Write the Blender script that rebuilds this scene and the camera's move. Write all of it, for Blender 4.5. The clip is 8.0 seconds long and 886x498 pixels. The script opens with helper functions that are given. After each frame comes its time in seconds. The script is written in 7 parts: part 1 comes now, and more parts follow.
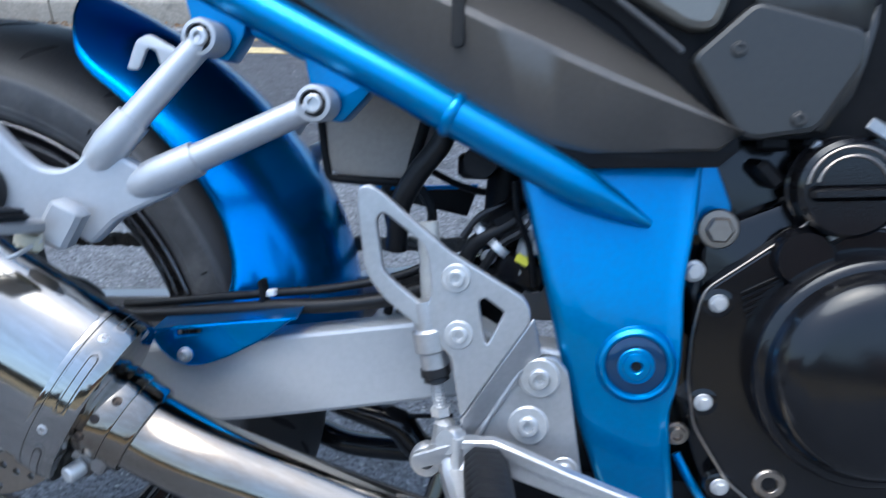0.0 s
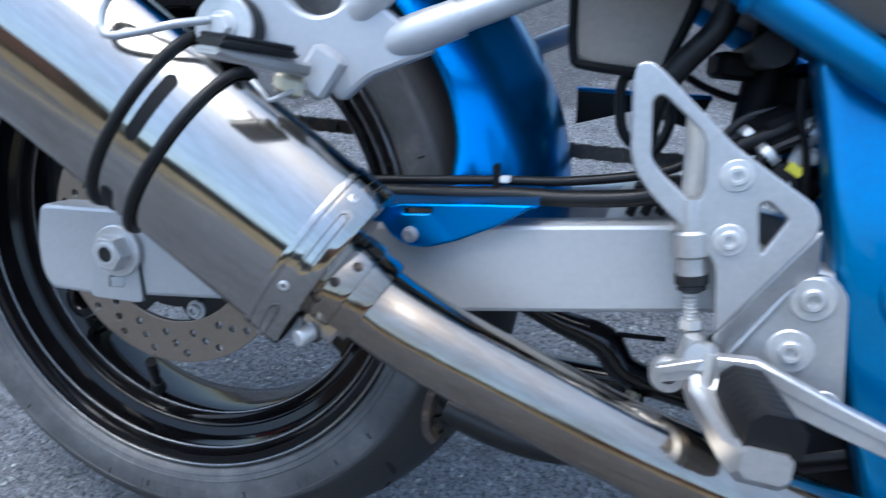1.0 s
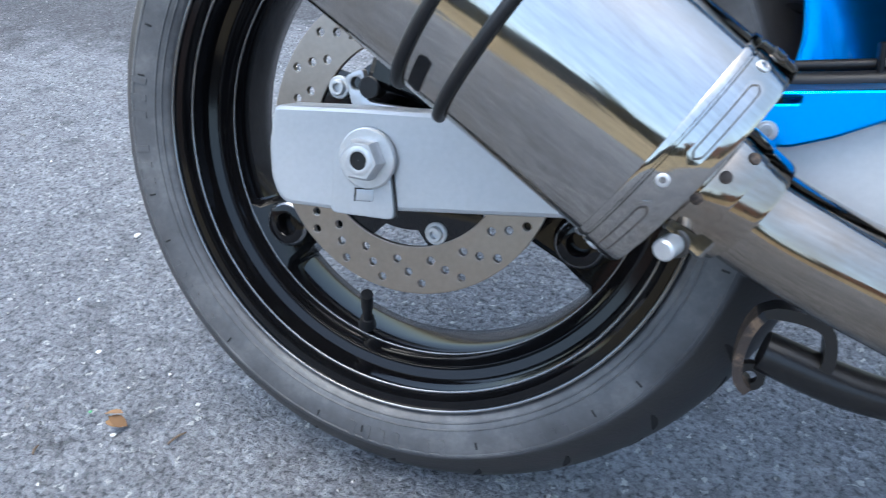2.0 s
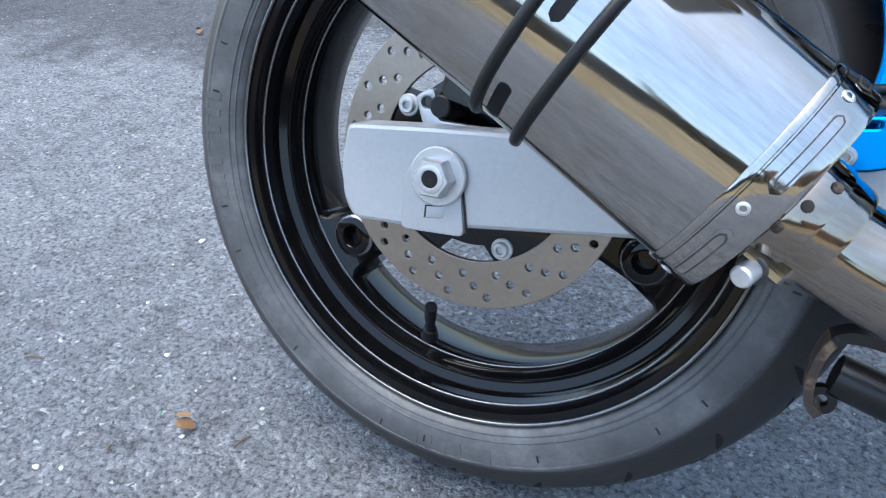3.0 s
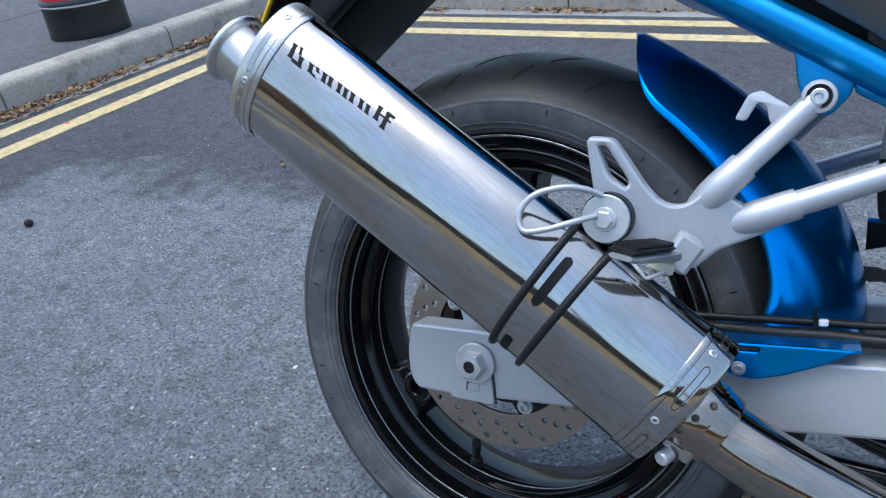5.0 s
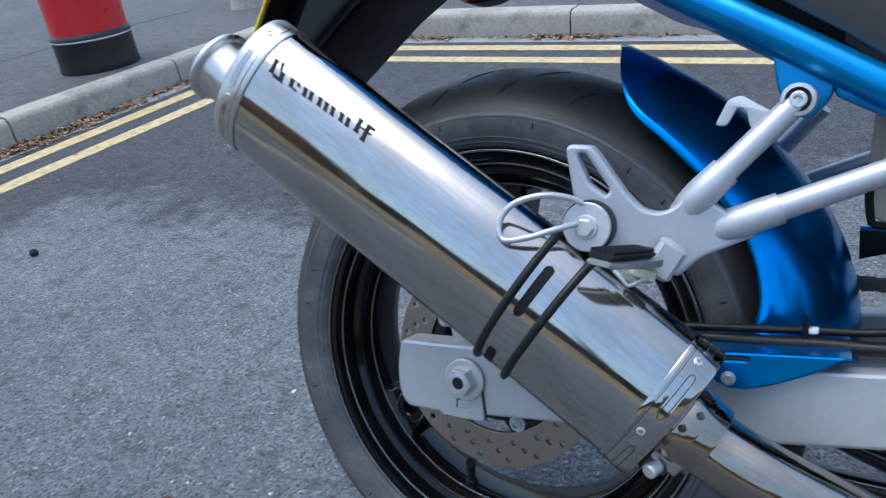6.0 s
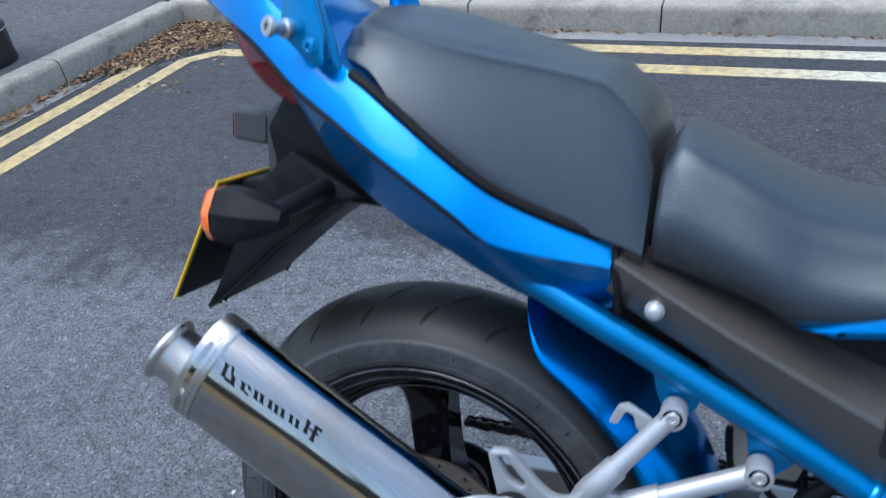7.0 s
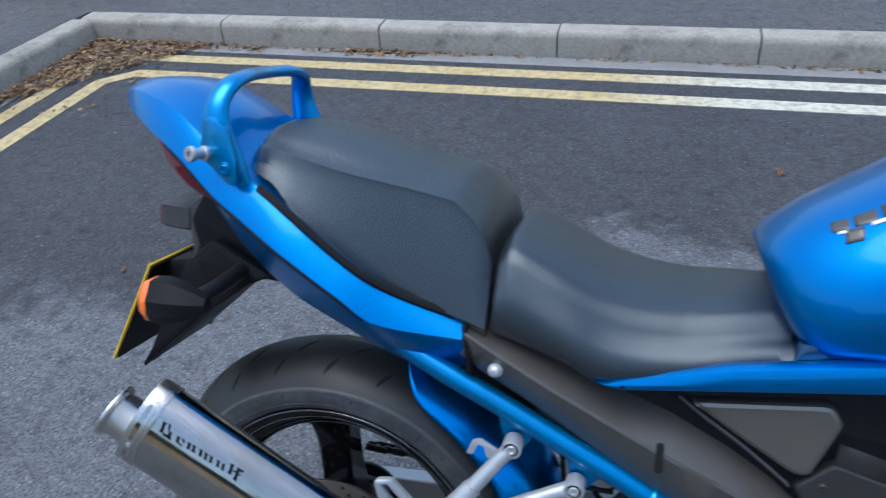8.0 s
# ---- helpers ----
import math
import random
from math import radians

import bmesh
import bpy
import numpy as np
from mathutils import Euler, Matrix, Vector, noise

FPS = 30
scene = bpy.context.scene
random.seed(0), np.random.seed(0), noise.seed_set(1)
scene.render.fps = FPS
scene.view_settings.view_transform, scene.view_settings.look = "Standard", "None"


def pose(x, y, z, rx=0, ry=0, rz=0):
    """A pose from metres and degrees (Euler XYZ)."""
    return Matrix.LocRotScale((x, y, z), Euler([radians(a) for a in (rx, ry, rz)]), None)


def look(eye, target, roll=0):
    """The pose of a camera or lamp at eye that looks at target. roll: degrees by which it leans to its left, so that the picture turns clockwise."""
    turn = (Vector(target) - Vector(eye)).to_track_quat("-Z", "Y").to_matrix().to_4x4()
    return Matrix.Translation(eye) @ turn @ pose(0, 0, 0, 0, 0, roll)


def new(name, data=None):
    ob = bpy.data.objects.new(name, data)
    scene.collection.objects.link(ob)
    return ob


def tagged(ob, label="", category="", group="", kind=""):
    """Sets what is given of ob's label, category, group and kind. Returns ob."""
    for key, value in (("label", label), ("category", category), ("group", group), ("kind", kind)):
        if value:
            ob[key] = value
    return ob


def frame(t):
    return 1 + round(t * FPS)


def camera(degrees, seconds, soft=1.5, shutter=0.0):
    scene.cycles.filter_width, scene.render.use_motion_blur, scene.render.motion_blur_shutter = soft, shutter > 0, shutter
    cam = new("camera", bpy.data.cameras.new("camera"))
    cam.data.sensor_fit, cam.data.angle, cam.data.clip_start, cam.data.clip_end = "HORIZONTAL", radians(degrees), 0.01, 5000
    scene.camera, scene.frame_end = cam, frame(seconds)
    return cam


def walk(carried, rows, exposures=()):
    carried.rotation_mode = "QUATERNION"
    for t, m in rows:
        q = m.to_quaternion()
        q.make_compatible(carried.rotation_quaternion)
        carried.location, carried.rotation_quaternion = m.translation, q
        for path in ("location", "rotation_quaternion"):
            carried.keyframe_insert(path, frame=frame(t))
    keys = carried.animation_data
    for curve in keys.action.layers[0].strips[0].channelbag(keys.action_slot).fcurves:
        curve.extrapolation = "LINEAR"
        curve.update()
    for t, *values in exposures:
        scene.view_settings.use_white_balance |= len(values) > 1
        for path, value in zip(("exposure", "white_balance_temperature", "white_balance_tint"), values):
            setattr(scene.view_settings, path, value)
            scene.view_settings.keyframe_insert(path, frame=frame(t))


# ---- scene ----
cam = camera(61.26, 8.0, soft=1.1, shutter=0.4)
# seconds, eye and target in metres, roll in degrees
PATH = [
    (0, (0.5227, -0.5387, 0.7551), (0.2390, 1.1926, -0.2053), -1.30),
    (0.5, (0.4813, -0.5273, 0.7143), (0.0623, 1.1285, -0.3261), 0.30),
    (1, (0.4085, -0.5483, 0.6926), (-0.0827, 1.0724, -0.3714), 1.15),
    (1.5, (0.3009, -0.5552, 0.6429), (-0.2674, 1.0167, -0.4554), 0.37),
    (2, (0.2289, -0.5454, 0.6056), (-0.4047, 0.9710, -0.5342), -0.87),
    (2.2, (0.2181, -0.5486, 0.6100), (-0.4365, 0.9535, -0.5368), -1.48),
    (3.3, (0.2134, -0.5592, 0.6334), (-0.5549, 0.9042, -0.4927), -2.91),
    (3.5, (0.2194, -0.5661, 0.6571), (-0.5602, 0.9040, -0.4524), -3.36),
    (4, (0.2545, -0.5826, 0.7111), (-0.5599, 0.9090, -0.3433), -3.98),
    (4.5, (0.2940, -0.6447, 0.8306), (-0.5739, 0.8335, -0.1997), -5.46),
    (4.7, (0.3029, -0.6572, 0.8497), (-0.5863, 0.8191, -0.1651), -6.06),
    (5.8, (0.3277, -0.6691, 0.8378), (-0.6532, 0.8162, -0.0741), -8.09),
    (6, (0.3328, -0.6559, 0.8308), (-0.6291, 0.8421, -0.0805), -8.00),
    (6.5, (0.3078, -0.5662, 0.9518), (-0.5454, 0.9202, -0.0790), -7.69),
    (7, (0.3089, -0.5674, 1.1786), (-0.3999, 0.9349, 0.0647), -7.08),
    (7.5, (0.3403, -0.6190, 1.3217), (-0.3113, 0.8779, 0.1664), -5.89),
    (8, (0.4138, -0.6545, 1.3812), (-0.1065, 0.8956, 0.2295), -4.74),
]
walk(cam, [(t, look(eye, target, roll)) for t, eye, target, roll in PATH], exposures=[(0.0, 1.35, 5500, 4), (1.0, 1.4, 5600, 4), (2.0, 1.93, 5900, 4), (3.5, 1.85, 5900, 4), (4.5, 1.28, 5650, 4), (6.0, 1.03, 5550, 4), (7.0, 0.95, 5600, 4), (8.0, 0.78, 5550, 4)])

# the machine leans on its side stand; its own frame: x forward, y to its left, z up, origin in the rear axle
LEAN = 18.84
BIKE = pose(0, 0, 0.3111, -LEAN, 0, 0)

# ---------------------------------------------------------------- light
world = bpy.data.worlds.new("sky")
scene.world = world
world.use_nodes = True
wn = world.node_tree.nodes
sky = wn.new("ShaderNodeTexSky")
sky.sky_type, sky.sun_disc = "NISHITA", False
sky.sun_elevation, sky.sun_rotation = radians(80), radians(250)
sky.air_density, sky.dust_density, sky.ozone_density = 1.3, 4.0, 1.0
world.node_tree.links.new(sky.outputs[0], wn["Background"].inputs[0])
wn["Background"].inputs[1].default_value = 0.145
sun_data = bpy.data.lights.new("sun", "SUN")
sun_data.energy, sun_data.angle, sun_data.color = 0.8, radians(50), (1.0, 0.96, 0.91)
sun = new("sun", sun_data)
sun.matrix_world = look((-1.4, -0.8, 6.0), (0, 0, 0))


# ---------------------------------------------------------------- materials
def nodes_of(name):
    m = bpy.data.materials.new(name)
    m.use_nodes = True
    nt = m.node_tree
    return m, nt, nt.nodes["Principled BSDF"]


def add(nt, kind, **inputs):
    n = nt.nodes.new(kind)
    for k, v in inputs.items():
        n.inputs[k].default_value = v
    return n


def ramp(nt, fac, stops):
    r = nt.nodes.new("ShaderNodeValToRGB")
    e = r.color_ramp.elements
    while len(e) < len(stops):
        e.new(0.5)
    for el, (p, c) in zip(e, stops):
        el.position, el.color = p, (*c, 1) if len(c) == 3 else c
    nt.links.new(fac, r.inputs[0])
    return r.outputs[0]


def surface(name, color, rough=0.5, metal=0.0, var=0.12, scale=40.0, coat=0.0, bump=0.0, bump_scale=600.0, rough_var=0.12,
            wear=None, wear_amount=0.35, wear_scale=9.0, spec=0.5, ior=1.5):
    """A paint, plastic, metal or rubber: base colour varied at two scales, uneven gloss, fine relief and, where given, a wear colour in patches."""
    m, nt, p = nodes_of(name)
    tc = nt.nodes.new("ShaderNodeTexCoord")
    fine = add(nt, "ShaderNodeTexNoise", Scale=scale * 6, Detail=4.0)
    broad = add(nt, "ShaderNodeTexNoise", Scale=scale * 0.35, Detail=5.0, Roughness=0.6)
    for n in (fine, broad):
        nt.links.new(tc.outputs["Object"], n.inputs["Vector"])
    mix = nt.nodes.new("ShaderNodeMath")
    mix.operation = "ADD"
    nt.links.new(fine.outputs[0], mix.inputs[0])
    nt.links.new(broad.outputs[0], mix.inputs[1])
    half = nt.nodes.new("ShaderNodeMath")
    half.operation = "MULTIPLY"
    half.inputs[1].default_value = 0.5
    nt.links.new(mix.outputs[0], half.inputs[0])
    lo, hi = [c * (1 - var) for c in color], [min(1, c * (1 + var)) for c in color]
    col = ramp(nt, half.outputs[0], [(0.35, lo), (0.65, hi)])
    if wear:
        patch = add(nt, "ShaderNodeTexNoise", Scale=wear_scale, Detail=8.0, Roughness=0.7)
        nt.links.new(tc.outputs["Object"], patch.inputs["Vector"])
        fac = ramp(nt, patch.outputs[0], [(0.5, (0, 0, 0)), (0.72, (wear_amount,) * 3)])
        mc = nt.nodes.new("ShaderNodeMix")
        mc.data_type = "RGBA"
        nt.links.new(fac, mc.inputs[0])
        nt.links.new(col, mc.inputs[6])
        mc.inputs[7].default_value = (*wear, 1)
        col = mc.outputs[2]
    nt.links.new(col, p.inputs["Base Color"])
    rg = nt.nodes.new("ShaderNodeMapRange")
    rg.inputs["From Min"].default_value, rg.inputs["From Max"].default_value = 0.3, 0.7
    rg.inputs["To Min"].default_value, rg.inputs["To Max"].default_value = rough * (1 - rough_var), min(1, rough * (1 + rough_var))
    nt.links.new(broad.outputs[0], rg.inputs["Value"])
    nt.links.new(rg.outputs[0], p.inputs["Roughness"])
    p.inputs["Metallic"].default_value = metal
    p.inputs["Specular IOR Level"].default_value = spec
    p.inputs["IOR"].default_value = ior
    p.inputs["Coat Weight"].default_value = coat
    p.inputs["Coat Roughness"].default_value = 0.06
    if bump:
        bn = add(nt, "ShaderNodeTexNoise", Scale=bump_scale, Detail=3.0)
        nt.links.new(tc.outputs["Object"], bn.inputs["Vector"])
        b = add(nt, "ShaderNodeBump", Strength=bump, Distance=0.001)
        nt.links.new(bn.outputs[0], b.inputs["Height"])
        nt.links.new(b.outputs[0], p.inputs["Normal"])
    return m


BLUE = surface("metallic_blue_paint", (0.000, 0.170, 0.49), 0.39, 0.9, 0.04, coat=0.6, bump=0.02, bump_scale=2500)
BLUE_GUARD = surface("gloss_blue_guard_paint", (0.000, 0.220, 0.64), 0.25, 0.94, 0.04, coat=0.3)
BLUE_FRAME = surface("blue_frame_paint", (0.007, 0.200, 0.475), 0.32, 0.75, 0.08, coat=0.4, bump=0.03, bump_scale=500, wear=(0.01, 0.08, 0.28), wear_amount=0.3)
# dark blue: shade painted into the pivot groove; also the band under the tank
BLUE_DARK = surface("groove_and_band_dark_blue", (0.002, 0.035, 0.10), 0.3, 0.45, 0.06, coat=0.8)
SILVER = surface("silver_paint", (0.43, 0.44, 0.46), 0.42, 0.5, 0.05, bump=0.05, bump_scale=1500, wear=(0.45, 0.45, 0.46))
SILVER_ARM = surface("bright_silver_paint", (0.41, 0.42, 0.432), 0.42, 0.45, 0.05, bump=0.05, bump_scale=1500, wear=(0.47, 0.47, 0.48))
CAST = surface("bare_cast_alloy", (0.45, 0.45, 0.455), 0.36, 0.75, 0.08, bump=0.15, bump_scale=900, wear=(0.25, 0.24, 0.22))


def steel(name, color, tint, rough, turn, wavy):
    """Polished stainless sheet: long shallow waves along the rolling direction, brushed scratches, smears and straw tint."""
    m, nt, p = nodes_of(name)
    tc = nt.nodes.new("ShaderNodeTexCoord")
    spin = nt.nodes.new("ShaderNodeMapping")
    spin.inputs["Rotation"].default_value = (0, radians(turn), 0)
    nt.links.new(tc.outputs["Object"], spin.inputs["Vector"])

    def noise(scale, detail, rough_n=0.55):
        mp = nt.nodes.new("ShaderNodeMapping")
        mp.inputs["Scale"].default_value = scale
        nt.links.new(spin.outputs[0], mp.inputs["Vector"])
        n = add(nt, "ShaderNodeTexNoise", Scale=1.0, Detail=detail, Roughness=rough_n)
        nt.links.new(mp.outputs[0], n.inputs["Vector"])
        return n.outputs[0]

    waves, brush, smear = noise((1.6, 34.0, 34.0), 1.5), noise((14.0, 420.0, 420.0), 3.0), noise((7.0, 16.0, 16.0), 7.0, 0.7)
    a = nt.nodes.new("ShaderNodeMix")
    a.data_type = "RGBA"
    nt.links.new(ramp(nt, smear, [(0.45, (0, 0, 0)), (0.68, (0.75, 0.75, 0.75))]), a.inputs[0])
    nt.links.new(ramp(nt, brush, [(0.35, [c * 0.9 for c in color]), (0.65, [min(1, c * 1.06) for c in color])]), a.inputs[6])
    a.inputs[7].default_value = (*tint, 1)
    nt.links.new(a.outputs[2], p.inputs["Base Color"])
    r = nt.nodes.new("ShaderNodeMapRange")
    r.inputs["From Min"].default_value, r.inputs["From Max"].default_value = 0.35, 0.7
    r.inputs["To Min"].default_value, r.inputs["To Max"].default_value = rough * 0.7, rough * 1.8
    nt.links.new(smear, r.inputs["Value"])
    nt.links.new(r.outputs[0], p.inputs["Roughness"])
    p.inputs["Metallic"].default_value = 1.0
    b1 = add(nt, "ShaderNodeBump", Strength=1.0, Distance=wavy)
    nt.links.new(waves, b1.inputs["Height"])
    b2 = add(nt, "ShaderNodeBump", Strength=0.25, Distance=0.00006)
    nt.links.new(brush, b2.inputs["Height"])
    nt.links.new(b1.outputs[0], b2.inputs["Normal"])
    nt.links.new(b2.outputs[0], p.inputs["Normal"])
    return m


STEEL = steel("polished_stainless", (0.445, 0.43, 0.41), (0.36, 0.315, 0.255), 0.075, -31.5, 0.0012)
TIP_STEEL = steel("brushed_tip_steel", (0.56, 0.545, 0.52), (0.46, 0.41, 0.34), 0.26, -31.5, 0.0003)
STEEL_PIPE = steel("heat_tinted_stainless", (0.345, 0.31, 0.265), (0.25, 0.165, 0.095), 0.09, -17.0, 0.0012)
BOLT = surface("zinc_bolt", (0.54, 0.54, 0.54), 0.36, 0.6, 0.08, wear=(0.3, 0.28, 0.25))
DISC = surface("brake_disc_steel", (0.31, 0.265, 0.225), 0.36, 1.0, 0.08, wear=(0.27, 0.215, 0.17), wear_amount=0.5)
GLOSS_BLACK = surface("gloss_black_rim_paint", (0.0035, 0.0035, 0.004), 0.09, 0.0, 0.1, spec=0.5, ior=1.36, wear=(0.012, 0.011, 0.011), wear_amount=0.3)
# grey lighter than the rim paint: highlights put into the colour, worn in patches
LIP_GLINT = surface("painted_lip_glint", (0.16, 0.16, 0.165), 0.16, 0.8, 0.1, coat=0.6, wear=(0.08, 0.075, 0.07), wear_amount=0.6, wear_scale=30)
BLACK = surface("black_plastic", (0.008, 0.008, 0.009), 0.5, 0.0, 0.2, bump=0.12, wear=(0.016, 0.015, 0.015), spec=0.16)
BLACK_METAL = surface("black_engine_paint", (0.005, 0.005, 0.006), 0.14, 0.0, 0.15, bump=0.05, wear=(0.016, 0.016, 0.017), spec=0.45)
STAND_BLACK = surface("dull_black_stand_paint", (0.007, 0.007, 0.008), 0.34, 0.0, 0.2, bump=0.12, wear=(0.03, 0.028, 0.026), wear_scale=30, spec=0.4)
RUSTY = surface("rusty_black_steel", (0.045, 0.033, 0.027), 0.6, 0.3, 0.3, wear=(0.36, 0.24, 0.15), wear_amount=0.9, wear_scale=70, bump=0.3)
RUBBER = surface("black_rubber", (0.010, 0.010, 0.011), 0.40, 0.0, 0.2, bump=0.1, wear=(0.03, 0.029, 0.028), spec=0.3)


def tyre_rubber():
    """Black rubber, its sidewall greyed by dust, the running band darker and smoother."""
    m, nt, p = nodes_of("dusty_tyre_rubber")
    tc = nt.nodes.new("ShaderNodeTexCoord")
    flat = nt.nodes.new("ShaderNodeVectorMath")
    flat.operation = "MULTIPLY"
    flat.inputs[1].default_value = (1, 0, 1)
    nt.links.new(tc.outputs["Object"], flat.inputs[0])
    far = nt.nodes.new("ShaderNodeVectorMath")
    far.operation = "LENGTH"
    nt.links.new(flat.outputs[0], far.inputs[0])
    dust = add(nt, "ShaderNodeTexNoise", Scale=22.0, Detail=8.0, Roughness=0.7)
    fine = add(nt, "ShaderNodeTexNoise", Scale=300.0, Detail=3.0)
    for n in (dust, fine):
        nt.links.new(tc.outputs["Object"], n.inputs["Vector"])
    edge = nt.nodes.new("ShaderNodeMath")
    edge.operation = "MULTIPLY_ADD"
    edge.inputs[1].default_value = 0.006
    nt.links.new(dust.outputs[0], edge.inputs[0])
    nt.links.new(far.outputs["Value"], edge.inputs[2])
    side = ramp(nt, dust.outputs[0], [(0.30, (0.040, 0.041, 0.044)), (0.50, (0.066, 0.067, 0.071)), (0.66, (0.110, 0.111, 0.114))])
    mixer = nt.nodes.new("ShaderNodeMix")
    mixer.data_type = "RGBA"
    band = nt.nodes.new("ShaderNodeMapRange")
    band.inputs["From Min"].default_value, band.inputs["From Max"].default_value = 0.2655, 0.2685
    nt.links.new(edge.outputs[0], band.inputs["Value"])
    nt.links.new(band.outputs[0], mixer.inputs[0])
    nt.links.new(side, mixer.inputs[6])
    mixer.inputs[7].default_value = (0.022, 0.021, 0.021, 1)
    nt.links.new(mixer.outputs[2], p.inputs["Base Color"])
    p.inputs["Roughness"].default_value = 0.45
    p.inputs["Specular IOR Level"].default_value = 0.5
    b = add(nt, "ShaderNodeBump", Strength=0.3, Distance=0.001)
    nt.links.new(fine.outputs[0], b.inputs["Height"])
    nt.links.new(b.outputs[0], p.inputs["Normal"])
    return m


TYRE = tyre_rubber()

BRONZE = surface("bronze_grey_plastic", (0.112, 0.102, 0.092), 0.31, 0.5, 0.06, wear=(0.115, 0.10, 0.09), wear_amount=0.15)
DARK_BRONZE = surface("dark_bronze_plastic", (0.046, 0.045, 0.043), 0.34, 0.4, 0.06)
PEWTER = surface("pewter_plastic", (0.19, 0.178, 0.155), 0.33, 0.75, 0.05, wear=(0.24, 0.22, 0.19), wear_amount=0.3)
DARK_STEEL = surface("oily_dark_steel", (0.075, 0.070, 0.065), 0.4, 0.7, 0.2, wear=(0.16, 0.13, 0.10), wear_amount=0.5, wear_scale=60)
GREY_PLASTIC = surface("grey_plastic", (0.045, 0.045, 0.047), 0.5, 0.0, 0.1)
RED_LENS = surface("red_lens", (0.16, 0.008, 0.014), 0.16, 0.0, 0.1, coat=0.5)
ORANGE_LENS = surface("orange_lens", (0.85, 0.16, 0.015), 0.15, 0.0, 0.08, coat=0.5)
PLATE_YELLOW = surface("yellow_reflective_sheet", (0.75, 0.47, 0.015), 0.4, 0.0, 0.05)
CREAM = surface("cream_plastic", (0.50, 0.46, 0.35), 0.45, 0.0, 0.06)
WHITE_TAG = surface("white_tape", (0.75, 0.75, 0.74), 0.5, 0.0, 0.05)
YELLOW_TAG = surface("yellow_tag", (0.75, 0.68, 0.05), 0.5, 0.0, 0.05)
# flat black painted for shade in holes, gaps and grooves; also colours one pebble
HOLE = surface("painted_hollow_black", (0.004, 0.004, 0.004), 0.8, 0.0, 0.1)
POST_RED = surface("red_post_box_paint", (0.52, 0.012, 0.02), 0.3, 0.0, 0.08, coat=0.3, wear=(0.35, 0.01, 0.015))
POST_BLACK = surface("black_post_box_base_paint", (0.010, 0.010, 0.011), 0.4, 0.0, 0.15, wear=(0.04, 0.038, 0.035))


def seat_vinyl():
    """Black vinyl pressed with a fine dotted weave."""
    m, nt, p = nodes_of("black_seat_vinyl")
    tc = nt.nodes.new("ShaderNodeTexCoord")
    sx = nt.nodes.new("ShaderNodeSeparateXYZ")
    nt.links.new(tc.outputs["Object"], sx.inputs[0])
    def wave(a, b, period):
        total = nt.nodes.new("ShaderNodeMath")
        total.operation = "ADD"
        nt.links.new(sx.outputs[a], total.inputs[0])
        if b is not None:
            nt.links.new(sx.outputs[b], total.inputs[1])
        else:
            total.inputs[1].default_value = 0.0
        turn = nt.nodes.new("ShaderNodeMath")
        turn.operation = "MULTIPLY"
        turn.inputs[1].default_value = 2 * math.pi / period
        nt.links.new(total.outputs[0], turn.inputs[0])
        out = nt.nodes.new("ShaderNodeMath")
        out.operation = "SINE"
        nt.links.new(turn.outputs[0], out.inputs[0])
        return out.outputs[0]

    s3 = nt.nodes.new("ShaderNodeMath")
    s3.operation = "MULTIPLY"
    nt.links.new(wave(1, 2, 0.0040), s3.inputs[0])
    nt.links.new(wave(0, None, 0.0040), s3.inputs[1])
    n = add(nt, "ShaderNodeTexNoise", Scale=14.0, Detail=5.0)
    nt.links.new(tc.outputs["Object"], n.inputs["Vector"])
    # bluish base and specular tint paint in the sky's sheen on the black vinyl
    nt.links.new(ramp(nt, n.outputs[0], [(0.35, (0.004, 0.0045, 0.006)), (0.7, (0.007, 0.008, 0.010))]), p.inputs["Base Color"])
    p.inputs["Roughness"].default_value = 0.31
    p.inputs["Specular IOR Level"].default_value = 1.0
    p.inputs["IOR"].default_value = 1.56
    p.inputs["Specular Tint"].default_value = (0.80, 0.91, 1.0, 1)
    p.inputs["Sheen Weight"].default_value = 0.03
    p.inputs["Sheen Roughness"].default_value = 0.45
    b = add(nt, "ShaderNodeBump", Strength=0.28, Distance=0.0007)
    nt.links.new(s3.outputs[0], b.inputs["Height"])
    nt.links.new(b.outputs[0], p.inputs["Normal"])
    return m


SEAT = seat_vinyl()


